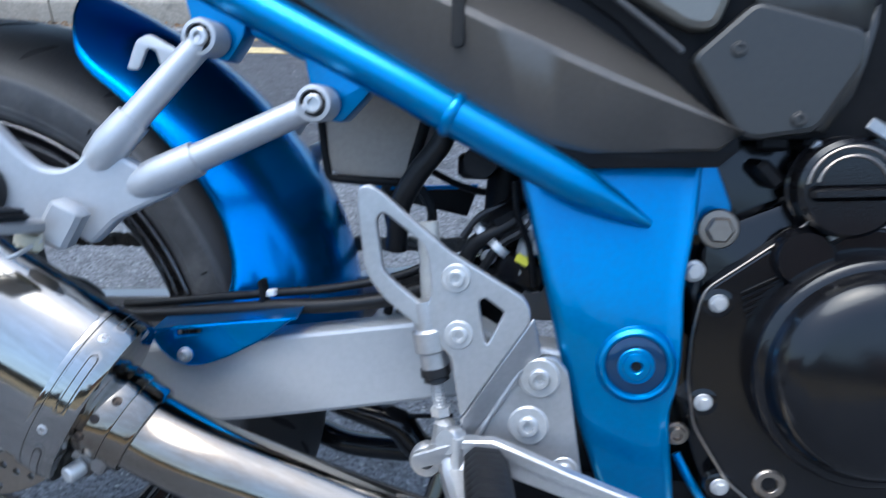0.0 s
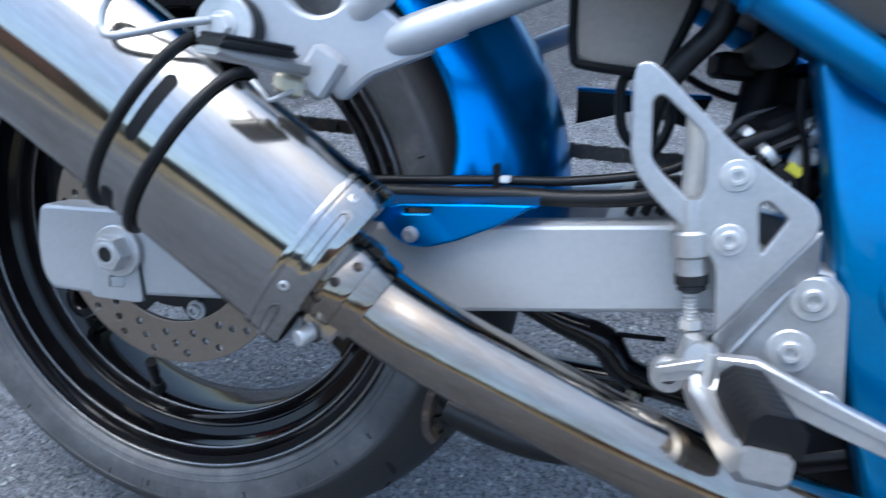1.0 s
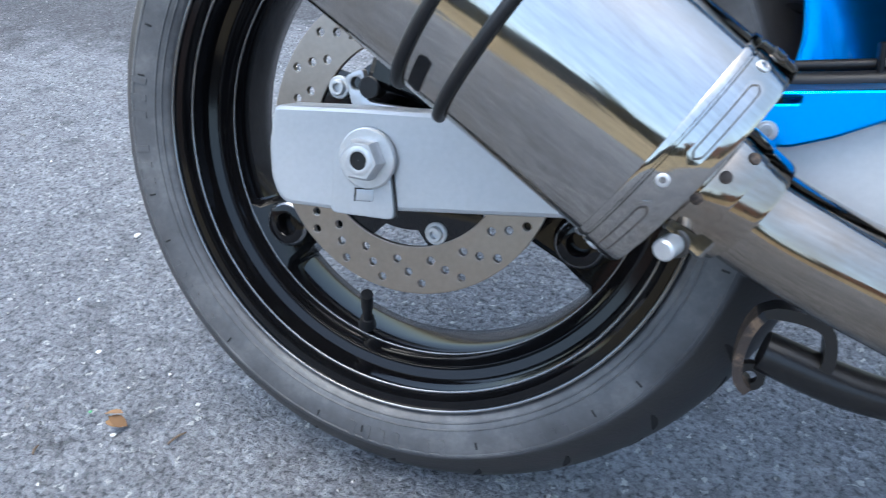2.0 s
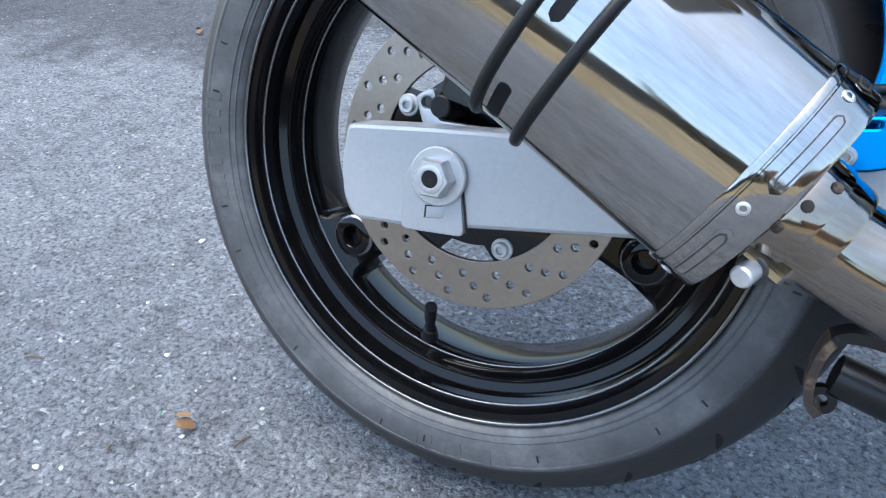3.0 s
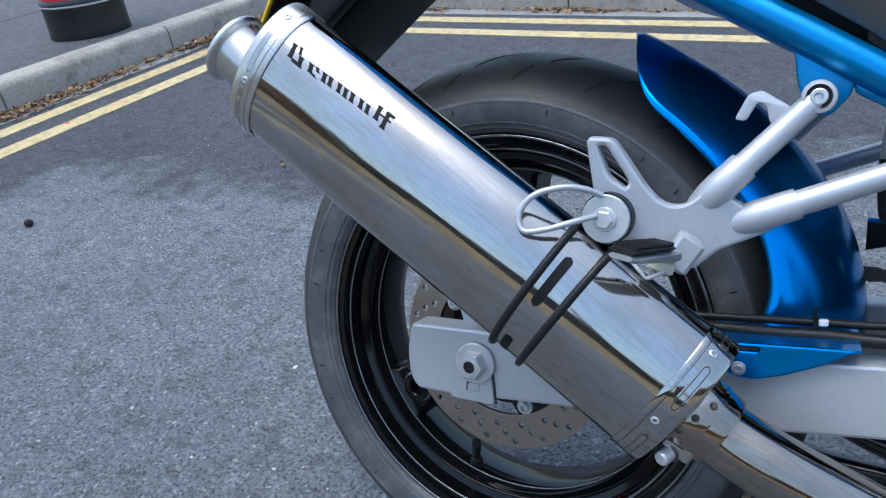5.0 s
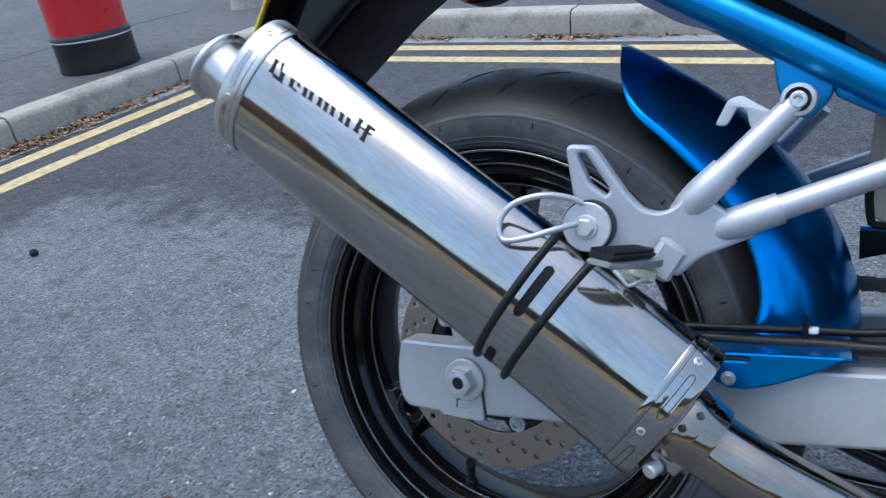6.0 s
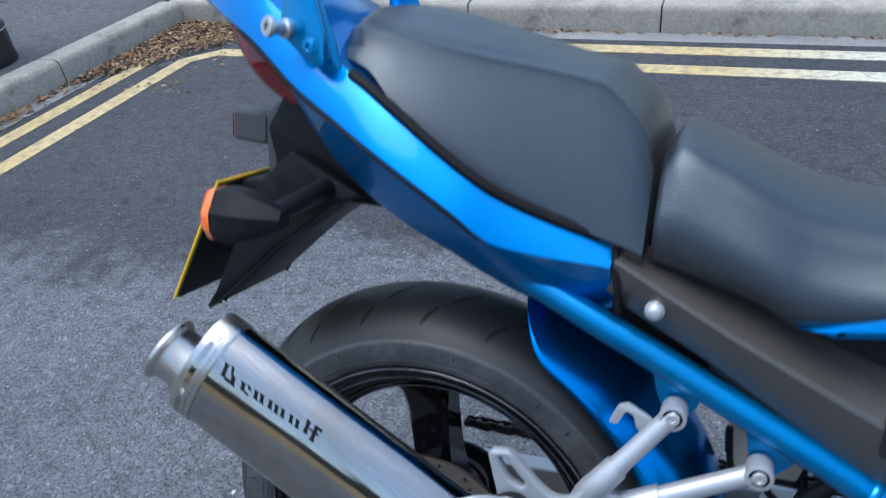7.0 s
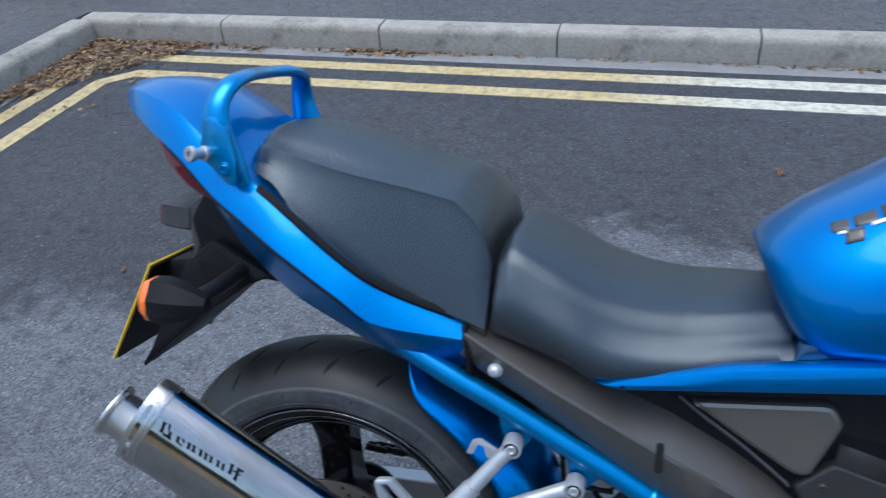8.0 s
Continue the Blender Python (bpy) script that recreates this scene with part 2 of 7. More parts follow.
def asphalt(name, dark, light, stone, patch=None, chip=88.0):
    """Tarmac: close-set worn stones of nearly one grey with thin dark joints, sparse pale flecks, dusty patches, and with patch a darker strip beside the kerb."""
    m, nt, p = nodes_of(name)
    geo = nt.nodes.new("ShaderNodeNewGeometry")
    wander = add(nt, "ShaderNodeTexNoise", Scale=chip * 0.8, Detail=6.0, Roughness=0.7)
    nt.links.new(geo.outputs["Position"], wander.inputs["Vector"])
    off = nt.nodes.new("ShaderNodeVectorMath")
    off.operation = "MULTIPLY_ADD"
    off.inputs[1].default_value = (2.2 / chip, 2.2 / chip, 0.0)
    nt.links.new(wander.outputs["Color"], off.inputs[0])
    nt.links.new(geo.outputs["Position"], off.inputs[2])
    pos = off.outputs[0]

    def vor(scale, feature):
        v = add(nt, "ShaderNodeTexVoronoi", Scale=scale)
        v.feature = feature
        nt.links.new(pos, v.inputs["Vector"])
        return v

    def times(a, b):
        mx = nt.nodes.new("ShaderNodeMix")
        mx.data_type, mx.blend_type = "RGBA", "MULTIPLY"
        mx.inputs[0].default_value = 1.0
        nt.links.new(a, mx.inputs[6])
        nt.links.new(b, mx.inputs[7])
        return mx.outputs[2]

    cells, gaps, flecks = vor(chip, "F1"), vor(chip, "DISTANCE_TO_EDGE"), vor(chip * 2.7, "F1")
    broad = add(nt, "ShaderNodeTexNoise", Scale=1.3, Detail=7.0, Roughness=0.62)
    mid = add(nt, "ShaderNodeTexNoise", Scale=17.0, Detail=6.0, Roughness=0.65)
    grit = add(nt, "ShaderNodeTexNoise", Scale=420.0, Detail=5.0, Roughness=0.7)
    for n in (broad, mid, grit):
        nt.links.new(geo.outputs["Position"], n.inputs["Vector"])
    sep = nt.nodes.new("ShaderNodeSeparateColor")
    nt.links.new(cells.outputs["Color"], sep.inputs[0])
    sep2 = nt.nodes.new("ShaderNodeSeparateColor")
    nt.links.new(flecks.outputs["Color"], sep2.inputs[0])
    col = ramp(nt, sep.outputs[0], [(0.0, dark), (0.35, [(a + 2 * b) / 3 for a, b in zip(dark, light)]), (0.9, light), (1.0, [c * 1.25 for c in light])])
    col = times(col, ramp(nt, gaps.outputs["Distance"], [(0.0, (0.66, 0.66, 0.68)), (0.06, (0.92, 0.92, 0.93)), (0.14, (1, 1, 1))]))
    col = times(col, ramp(nt, broad.outputs[0], [(0.3, (0.80, 0.80, 0.82)), (0.7, (1.12, 1.11, 1.1))]))
    col = times(col, ramp(nt, mid.outputs[0], [(0.32, (0.62, 0.61, 0.61)), (0.46, (0.98, 0.98, 0.98)), (0.7, (1.10, 1.10, 1.10))]))
    col = times(col, ramp(nt, grit.outputs[0], [(0.3, (0.70, 0.70, 0.71)), (0.7, (1.26, 1.26, 1.26))]))
    pits = add(nt, "ShaderNodeTexNoise", Scale=150.0, Detail=4.0, Roughness=0.6)
    nt.links.new(geo.outputs["Position"], pits.inputs["Vector"])
    col = times(col, ramp(nt, pits.outputs[0], [(0.36, (0.36, 0.36, 0.38)), (0.47, (0.97, 0.97, 0.97)), (0.65, (1.22, 1.22, 1.22))]))
    fl = nt.nodes.new("ShaderNodeMix")
    fl.data_type = "RGBA"
    nt.links.new(ramp(nt, sep2.outputs[1], [(0.965, (0, 0, 0)), (0.99, (0.85, 0.85, 0.85))]), fl.inputs[0])
    nt.links.new(col, fl.inputs[6])
    fl.inputs[7].default_value = (*stone, 1)
    col = fl.outputs[2]
    if patch:
        sx = nt.nodes.new("ShaderNodeSeparateXYZ")
        nt.links.new(geo.outputs["Position"], sx.inputs[0])
        wob = add(nt, "ShaderNodeTexNoise", Scale=2.2, Detail=7.0, Roughness=0.7)
        nt.links.new(geo.outputs["Position"], wob.inputs["Vector"])
        e = nt.nodes.new("ShaderNodeMath")
        e.operation = "MULTIPLY_ADD"
        e.inputs[1].default_value = 1.5
        nt.links.new(wob.outputs[0], e.inputs[0])
        slant = nt.nodes.new("ShaderNodeMath")
        slant.operation = "MULTIPLY_ADD"
        slant.inputs[1].default_value = -0.35
        nt.links.new(sx.outputs[0], slant.inputs[0])
        nt.links.new(sx.outputs[1], slant.inputs[2])
        nt.links.new(slant.outputs[0], e.inputs[2])
        r = nt.nodes.new("ShaderNodeMapRange")
        r.inputs["From Min"].default_value, r.inputs["From Max"].default_value = patch[0], patch[1]
        nt.links.new(e.outputs[0], r.inputs["Value"])
        mc = nt.nodes.new("ShaderNodeMix")
        mc.data_type, mc.blend_type = "RGBA", "MULTIPLY"
        nt.links.new(r.outputs[0], mc.inputs[0])
        nt.links.new(col, mc.inputs[6])
        mc.inputs[7].default_value = (0.43, 0.42, 0.425, 1)
        col = mc.outputs[2]
    nt.links.new(col, p.inputs["Base Color"])
    p.inputs["Roughness"].default_value = 0.78
    dome = nt.nodes.new("ShaderNodeMapRange")
    dome.inputs["From Max"].default_value = 0.28
    nt.links.new(gaps.outputs["Distance"], dome.inputs["Value"])
    h1 = nt.nodes.new("ShaderNodeMath")
    h1.operation = "MULTIPLY_ADD"
    h1.inputs[1].default_value = 0.8
    nt.links.new(sep.outputs[1], h1.inputs[0])
    nt.links.new(dome.outputs[0], h1.inputs[2])
    h2 = nt.nodes.new("ShaderNodeMath")
    h2.operation = "MULTIPLY_ADD"
    h2.inputs[1].default_value = 0.9
    nt.links.new(grit.outputs[0], h2.inputs[0])
    nt.links.new(h1.outputs[0], h2.inputs[2])
    h3 = nt.nodes.new("ShaderNodeMath")
    h3.operation = "MULTIPLY_ADD"
    h3.inputs[1].default_value = 3.2
    nt.links.new(pits.outputs[0], h3.inputs[0])
    nt.links.new(h2.outputs[0], h3.inputs[2])
    b = add(nt, "ShaderNodeBump", Strength=1.0, Distance=0.0058)
    nt.links.new(h3.outputs[0], b.inputs["Height"])
    nt.links.new(b.outputs[0], p.inputs["Normal"])
    return m


ROAD = asphalt("road_tarmac", (0.21, 0.216, 0.229), (0.295, 0.305, 0.324), (0.56, 0.56, 0.55), patch=(1.90, 2.10))
PAVING = asphalt("pavement_tarmac", (0.14, 0.138, 0.14), (0.22, 0.216, 0.216), (0.45, 0.45, 0.44), chip=120.0)
CONCRETE = surface("kerb_concrete", (0.305, 0.280, 0.240), 0.85, 0.0, 0.26, scale=14, bump=0.3, bump_scale=180, wear=(0.11, 0.105, 0.095), wear_amount=0.85, wear_scale=5)
GUTTER = surface("gutter_concrete", (0.20, 0.197, 0.195), 0.85, 0.0, 0.18, scale=10, bump=0.5, bump_scale=160, wear=(0.14, 0.135, 0.13), wear_amount=0.6, wear_scale=4)
BRICK = surface("far_brick_wall", (0.26, 0.13, 0.08), 0.9, 0.0, 0.25, scale=4, bump=0.3, bump_scale=60, wear=(0.12, 0.07, 0.05), wear_scale=0.8)
WALL = surface("warm_reflection_wall", (0.74, 0.54, 0.31), 0.9, 0.0, 0.2, scale=4, bump=0.3, bump_scale=60, wear=(0.18, 0.14, 0.1), wear_scale=0.6)


def line_paint():
    m, nt, p = nodes_of("worn_yellow_line_paint")
    geo = nt.nodes.new("ShaderNodeNewGeometry")
    n = add(nt, "ShaderNodeTexNoise", Scale=5.0, Detail=8.0, Roughness=0.7)
    chips = add(nt, "ShaderNodeTexNoise", Scale=26.0, Detail=9.0, Roughness=0.8)
    for t in (n, chips):
        nt.links.new(geo.outputs["Position"], t.inputs["Vector"])
    sx = nt.nodes.new("ShaderNodeSeparateXYZ")
    nt.links.new(geo.outputs["Position"], sx.inputs[0])
    fade = nt.nodes.new("ShaderNodeMapRange")
    fade.inputs["From Min"].default_value, fade.inputs["From Max"].default_value = 0.15, 0.75
    nt.links.new(sx.outputs[0], fade.inputs["Value"])
    a = nt.nodes.new("ShaderNodeMix")
    a.data_type = "RGBA"
    nt.links.new(fade.outputs[0], a.inputs[0])
    nt.links.new(ramp(nt, n.outputs[0], [(0.3, (0.42, 0.31, 0.12)), (0.7, (0.50, 0.40, 0.20))]), a.inputs[6])
    a.inputs[7].default_value = (0.52, 0.50, 0.40, 1)
    b = nt.nodes.new("ShaderNodeMix")
    b.data_type = "RGBA"
    nt.links.new(ramp(nt, chips.outputs[0], [(0.46, (0, 0, 0)), (0.66, (0.85, 0.85, 0.85))]), b.inputs[0])
    nt.links.new(a.outputs[2], b.inputs[6])
    b.inputs[7].default_value = (0.12, 0.115, 0.11, 1)
    nt.links.new(b.outputs[2], p.inputs["Base Color"])
    p.inputs["Roughness"].default_value = 0.7
    bp = add(nt, "ShaderNodeBump", Strength=0.4, Distance=0.002)
    nt.links.new(chips.outputs[0], bp.inputs["Height"])
    nt.links.new(bp.outputs[0], p.inputs["Normal"])
    return m


LINE = line_paint()


def leaf_stuff():
    m, nt, p = nodes_of("dry_brown_leaves")
    geo = nt.nodes.new("ShaderNodeNewGeometry")
    c = ramp(nt, geo.outputs["Random Per Island"], [(0.0, (0.05, 0.028, 0.014)), (0.5, (0.16, 0.085, 0.035)), (0.85, (0.26, 0.16, 0.07)), (1.0, (0.34, 0.26, 0.15))])
    nt.links.new(c, p.inputs["Base Color"])
    p.inputs["Roughness"].default_value = 0.75
    return m


LEAF = leaf_stuff()


# ---------------------------------------------------------------- shapes
class Geo:
    """Verts and faces gathered from simple solids, all in the frame of the thing."""

    def __init__(self):
        self.v, self.f = [], []

    def put(self, verts, faces, m=None):
        o = len(self.v)
        self.v += [tuple(m @ Vector(p)) if m is not None else tuple(p) for p in verts]
        self.f += [tuple(i + o for i in q) for q in faces]
        return self

    def loft(self, loops, caps=True, closed=True, ring=False, m=None):
        n, k = len(loops[0]), len(loops)
        faces = []
        for i in range(k if ring else k - 1):
            a, b = i * n, ((i + 1) % k) * n
            for j in range(n if closed else n - 1):
                j2 = (j + 1) % n
                faces.append((a + j, a + j2, b + j2, b + j))
        if caps and not ring and closed:
            faces.append(tuple(range(n - 1, -1, -1)))
            faces.append(tuple(range((k - 1) * n, k * n)))
        return self.put([p for l in loops for p in l], faces, m)

    def lathe(self, profile, centre=(0, 0, 0), axis=(0, -1, 0), n=48, m=None, arc=None, closed=False, squash=None):
        """Turns (radius, along) round an axis through centre; squash: two factors for an oval."""
        q = Vector(axis).to_track_quat("Z", "Y").to_matrix().to_4x4()
        mm = Matrix.Translation(centre) @ q
        a0, a1 = arc or (0, 360)
        full = arc is None
        su, sv = squash or (1, 1)
        loops = []
        for i in range(n if full else n + 1):
            t = radians(a0 + (a1 - a0) * i / n)
            loops.append([(r * math.cos(t) * su, r * math.sin(t) * sv, h) for r, h in profile])
        if m is not None:
            mm = m @ mm
        return self.loft(loops, caps=not full and closed, closed=closed, ring=full, m=mm)

    def rod(self, a, b, r, r2=None, n=16, bevel=0.0):
        a, b = Vector(a), Vector(b)
        L = (b - a).length
        r2 = r if r2 is None else r2
        e = min(bevel, L * 0.4, r * 0.4)
        prof = [(0.0001, 0), (r - e, 0), (r, e), (r2, L - e), (r2 - e, L), (0.0001, L)] if e else [(0.0001, 0), (r, 0), (r2, L), (0.0001, L)]
        return self.lathe(prof, a, b - a, n)

    def sweep(self, path, r, n=12, smooth=6, squash=1.0, caps=True, ring=False):
        """A tube along points; r a radius or one for each point; squash flattens it along y."""
        pts = [Vector(p) for p in path]
        rs = list(r) if isinstance(r, (list, tuple)) else [r] * len(pts)
        if smooth:
            pts, rs = spline(pts, smooth, ring), spline1(rs, smooth, ring)
        loops, up = [], None
        for i, p in enumerate(pts):
            a = pts[(i - 1) % len(pts)] if ring else pts[max(0, i - 1)]
            b = pts[(i + 1) % len(pts)] if ring else pts[min(len(pts) - 1, i + 1)]
            d = (b - a).normalized()
            if up is None:
                up = Vector((0, 1, 0)) if abs(d.y) < 0.9 else Vector((1, 0, 0))
            up = (up - d * up.dot(d)).normalized()
            s = d.cross(up)
            loops.append([p + (up * math.cos(t) * squash + s * math.sin(t)) * rs[i] for t in [2 * math.pi * j / n for j in range(n)]])
        return self.loft(loops, caps=caps, ring=ring)

    def box(self, size, m=None, bevel=0.0):
        x, y, z = [s / 2 for s in size]
        e = min(bevel, x * 0.8, y * 0.8, z * 0.8)
        if not e:
            v = [(a * x, b * y, c * z) for c in (-1, 1) for a, b in ((-1, -1), (1, -1), (1, 1), (-1, 1))]
            return self.put(v, [(3, 2, 1, 0), (4, 5, 6, 7), (0, 1, 5, 4), (1, 2, 6, 5), (2, 3, 7, 6), (3, 0, 4, 7)], m)
        def loop(k, h):
            a, b = x - k, y - k
            return [(-a + e, -b, h), (a - e, -b, h), (a, -b + e, h), (a, b - e, h), (a - e, b, h), (-a + e, b, h), (-a, b - e, h), (-a, -b + e, h)]
        return self.loft([loop(e, -z), loop(0, -z + e), loop(0, z - e), loop(e, z)], m=m)

    def plate(self, outline, y, t, holes=(), bevel=0.0012, shear=0.0, m=None):
        """A flat piece: its outline in x and z, its outer face at y, t thick towards the middle of the machine; shear leans it along x."""
        cu = bpy.data.curves.new("outline", "CURVE")
        cu.dimensions, cu.fill_mode = "2D", "BOTH"
        cu.extrude, cu.bevel_depth, cu.bevel_resolution = max(t / 2 - bevel, 1e-5), bevel, 1
        cu.offset = -bevel
        for loop in (outline, *holes):
            s = cu.splines.new("POLY")
            s.points.add(len(loop) - 1)
            for p, (x, z) in zip(s.points, loop):
                p.co = (x, z, 0, 1)
            s.use_cyclic_u = True
        ob = bpy.data.objects.new("outline", cu)
        me = bpy.data.meshes.new_from_object(ob)
        verts = [(v.co.x, y + t / 2 - v.co.z + shear * v.co.x, v.co.y) for v in me.vertices]
        faces = [tuple(p.vertices) for p in me.polygons]
        bpy.data.objects.remove(ob)
        bpy.data.curves.remove(cu)
        bpy.data.meshes.remove(me)
        return self.put(verts, faces, m)


def spline(pts, k, ring=False):
    out, n = [], len(pts)
    for i in range(n if ring else n - 1):
        p1, p2 = pts[i], pts[(i + 1) % n]
        p0 = pts[(i - 1) % n] if ring or i else p1 * 2 - p2
        p3 = pts[(i + 2) % n] if ring or i + 2 < n else p2 * 2 - p1
        for j in range(k):
            t = j / k
            out.append(0.5 * (2 * p1 + (p2 - p0) * t + (2 * p0 - 5 * p1 + 4 * p2 - p3) * t * t + (3 * p1 - p0 - 3 * p2 + p3) * t ** 3))
    return out if ring else out + [pts[-1]]


def spline1(vals, k, ring=False):
    return [max(1e-5, v.x) for v in spline([Vector((a, 0, 0)) for a in vals], k, ring)]


def curve_at(table, x):
    """Smooth reading of a small table of (x, value)."""
    xs = [a for a, _ in table]
    if x <= xs[0]:
        return table[0][1]
    if x >= xs[-1]:
        return table[-1][1]
    i = max(j for j in range(len(xs)) if xs[j] <= x)
    i = min(i, len(xs) - 2)
    (x1, v1), (x2, v2) = table[i], table[i + 1]
    x0, v0 = table[i - 1] if i else (2 * x1 - x2, 2 * v1 - v2)
    x3, v3 = table[i + 2] if i + 2 < len(xs) else (2 * x2 - x1, 2 * v2 - v1)
    m1, m2 = (v2 - v0) / (x2 - x0), (v3 - v1) / (x3 - x1)
    h = x2 - x1
    t = (x - x1) / h
    return (2 * t ** 3 - 3 * t * t + 1) * v1 + (t ** 3 - 2 * t * t + t) * h * m1 + (3 * t * t - 2 * t ** 3) * v2 + (t ** 3 - t * t) * h * m2


def rounded(poly, r, n=4):
    """Fillets the corners of a closed outline; r may be a list, one for each corner."""
    out, k = [], len(poly)
    for i, p in enumerate(poly):
        p, a, b = Vector(p), Vector(poly[i - 1]), Vector(poly[(i + 1) % k])
        u, w = a - p, b - p
        rr = r[i] if isinstance(r, (list, tuple)) else r
        d = min(rr, u.length * 0.46, w.length * 0.46)
        s, e = p + u.normalized() * d, p + w.normalized() * d
        for j in range(n + 1):
            t = j / n
            q = s * (1 - t) ** 2 + p * 2 * t * (1 - t) + e * t * t
            out.append((q.x, q.y))
    return out


def disc_outline(cx, cz, r, n=24, sx=1.0):
    return [(cx + r * sx * math.cos(2 * math.pi * i / n), cz + r * math.sin(2 * math.pi * i / n)) for i in range(n)]


def part(name, geo, material, parent=None, label="", crease=38, bevel=0.0, solid=0.0):
    me = bpy.data.meshes.new(name)
    me.from_pydata(geo.v, [], geo.f)
    me.materials.append(material)
    bm = bmesh.new()
    bm.from_mesh(me)
    bmesh.ops.remove_doubles(bm, verts=bm.verts, dist=2e-5)
    bmesh.ops.recalc_face_normals(bm, faces=bm.faces)
    bm.to_mesh(me)
    bm.free()
    me.shade_smooth()
    me.set_sharp_from_angle(angle=radians(crease))
    ob = new(name, me)
    if parent is not None:
        ob.parent = parent
    if solid:
        s = ob.modifiers.new("thickness", "SOLIDIFY")
        s.thickness, s.offset = solid, -1.0
    if bevel:
        b = ob.modifiers.new("edges", "BEVEL")
        b.width, b.segments, b.limit_method, b.angle_limit = bevel, 2, "ANGLE", radians(40)
    if label:
        ob["label"] = label
    return ob


def bolt(name, at, r, parent, axis=(0, -1, 0), material=None, head=0.5, socket=True, flange=0.0, label=""):
    """A bolt head with its washer: a socket cap, or a hexagon."""
    g = Geo()
    h = r * head * 2
    if flange:
        g.lathe([(0.0001, -0.001), (flange, -0.001), (flange, r * 0.15), (flange * 0.93, r * 0.28), (r * 0.9, r * 0.3)], at, axis, 24)
    if socket:
        g.lathe([(r, 0), (r, h * 0.8), (r * 0.86, h), (r * 0.55, h), (r * 0.5, h * 0.9), (r * 0.5, h * 0.3), (0.0001, h * 0.3)], at, axis, 18)
    else:
        g.lathe([(r, 0), (r, h * 0.85), (r * 0.85, h), (0.0001, h)], at, axis, 6)
    return part(name, g, material or BOLT, parent, label, crease=30)


# ---------------------------------------------------------------- ground
KERB_X, KERB_Y, KERB_H = -2.76, 2.86, 0.125


def sheet(name, x0, x1, y0, y1, z, material, label, category):
    g = Geo().put([(x0, y0, z), (x1, y0, z), (x1, y1, z), (x0, y1, z)], [(0, 1, 2, 3)])
    return tagged(part(name, g, material), label, category, kind="structure")


sheet("road", -400, 400, -400, 400, 0.0, ROAD, "grey worn tarmac road surface", "road")


def slab(name, outline, top, material, label, category):
    g = Geo()
    n = len(outline)
    g.put([(x, y, z) for z in (-0.05, top) for x, y in outline], [tuple(range(n, 2 * n))] + [(i, (i + 1) % n, n + (i + 1) % n, n + i) for i in range(n)])
    return tagged(part(name, g, material), label, category, kind="structure")


K = 0.13
slab("pavement", [(KERB_X - K, -60), (KERB_X - K, KERB_Y + K), (60, KERB_Y + K), (60, 90), (-90, 90), (-90, -60)], KERB_H - 0.006, PAVING,
     "dark grey tarmac footway behind the kerb", "pavement")

# gutter strip and double yellow lines follow the kerb round the corner
def bend(name, off, width, top, material, label, category, x_end=9.0, y_end=-9.0):
    xa, ya = KERB_X + off, KERB_Y - off
    xb, yb = xa + width, ya - width
    c = min(0.16, off)
    pts = [(xa, y_end), (xb, y_end), (xb, yb - c * 0.6), (xb + c * 0.6, yb), (x_end, yb), (x_end, ya), (xa + c, ya), (xa, ya - c)]
    g = Geo()
    n = len(pts)
    g.put([(x, y, top) for x, y in pts] + [(x, y, -0.01) for x, y in pts],
          [(0, 1, 2, 7), (2, 3, 6, 7), (3, 4, 5, 6)] + [(i, (i + 1) % n, n + (i + 1) % n, n + i) for i in range(n)])
    return tagged(part(name, g, material), label, category, kind="structure")


bend("gutter", 0.002, 0.11, 0.004, GUTTER, "pale concrete gutter strip along the kerb", "gutter")
bend("road_marking", 0.17, 0.09, 0.003, LINE, "worn yellow line painted along the kerb", "road marking")
bend("road_marking", 0.385, 0.09, 0.003, LINE, "worn yellow line painted along the kerb", "road marking")

kerb = tagged(new("kerb"), "weathered concrete kerb stones round a corner", "kerb", kind="structure")


def kerb_mesh(length):
    prof = [(0, -0.04), (0.004, KERB_H - 0.03), (0.012, KERB_H - 0.010), (0.028, KERB_H), (0.13, KERB_H), (0.13, -0.04)]
    g = Geo().loft([[(x, y, z) for y, z in prof] for x in (0.003, length - 0.003)])
    me = part("stone", g, CONCRETE)
    data = me.data
    bpy.data.objects.remove(me)
    return data


STONE = kerb_mesh(0.915)


def kerb_stone(x, y, turn):
    ob = new("kerb_stone", STONE)
    ob.parent = kerb
    ob.matrix_basis = pose(x, y, random.uniform(-0.003, 0.003), 0, random.uniform(-0.15, 0.15), turn)


x = 0.817
while x < 9:
    kerb_stone(x, KERB_Y, 0)
    x += 0.917
x = 0.817 - 0.917
while x > KERB_X - 0.9:
    kerb_stone(x, KERB_Y, 0)
    x -= 0.917
y = KERB_Y
while y > -8:
    kerb_stone(KERB_X, y - 0.917, 90)
    y -= 0.917

# plain unseen walls, added to close the street and fill reflections
def far_wall(name, a, b, height, label, material=None):
    a, b = Vector(a), Vector(b)
    d = (b - a).normalized() * 0.3
    o = Vector((-d.y, d.x))
    pts = [a, b, b + o, a + o]
    g = Geo().put([(p.x, p.y, z) for z in (0, height) for p in pts], [(4, 5, 6, 7)] + [(i, (i + 1) % 4, 4 + (i + 1) % 4, 4 + i) for i in range(4)])
    return tagged(part(name, g, material or WALL), label, "wall", kind="structure")


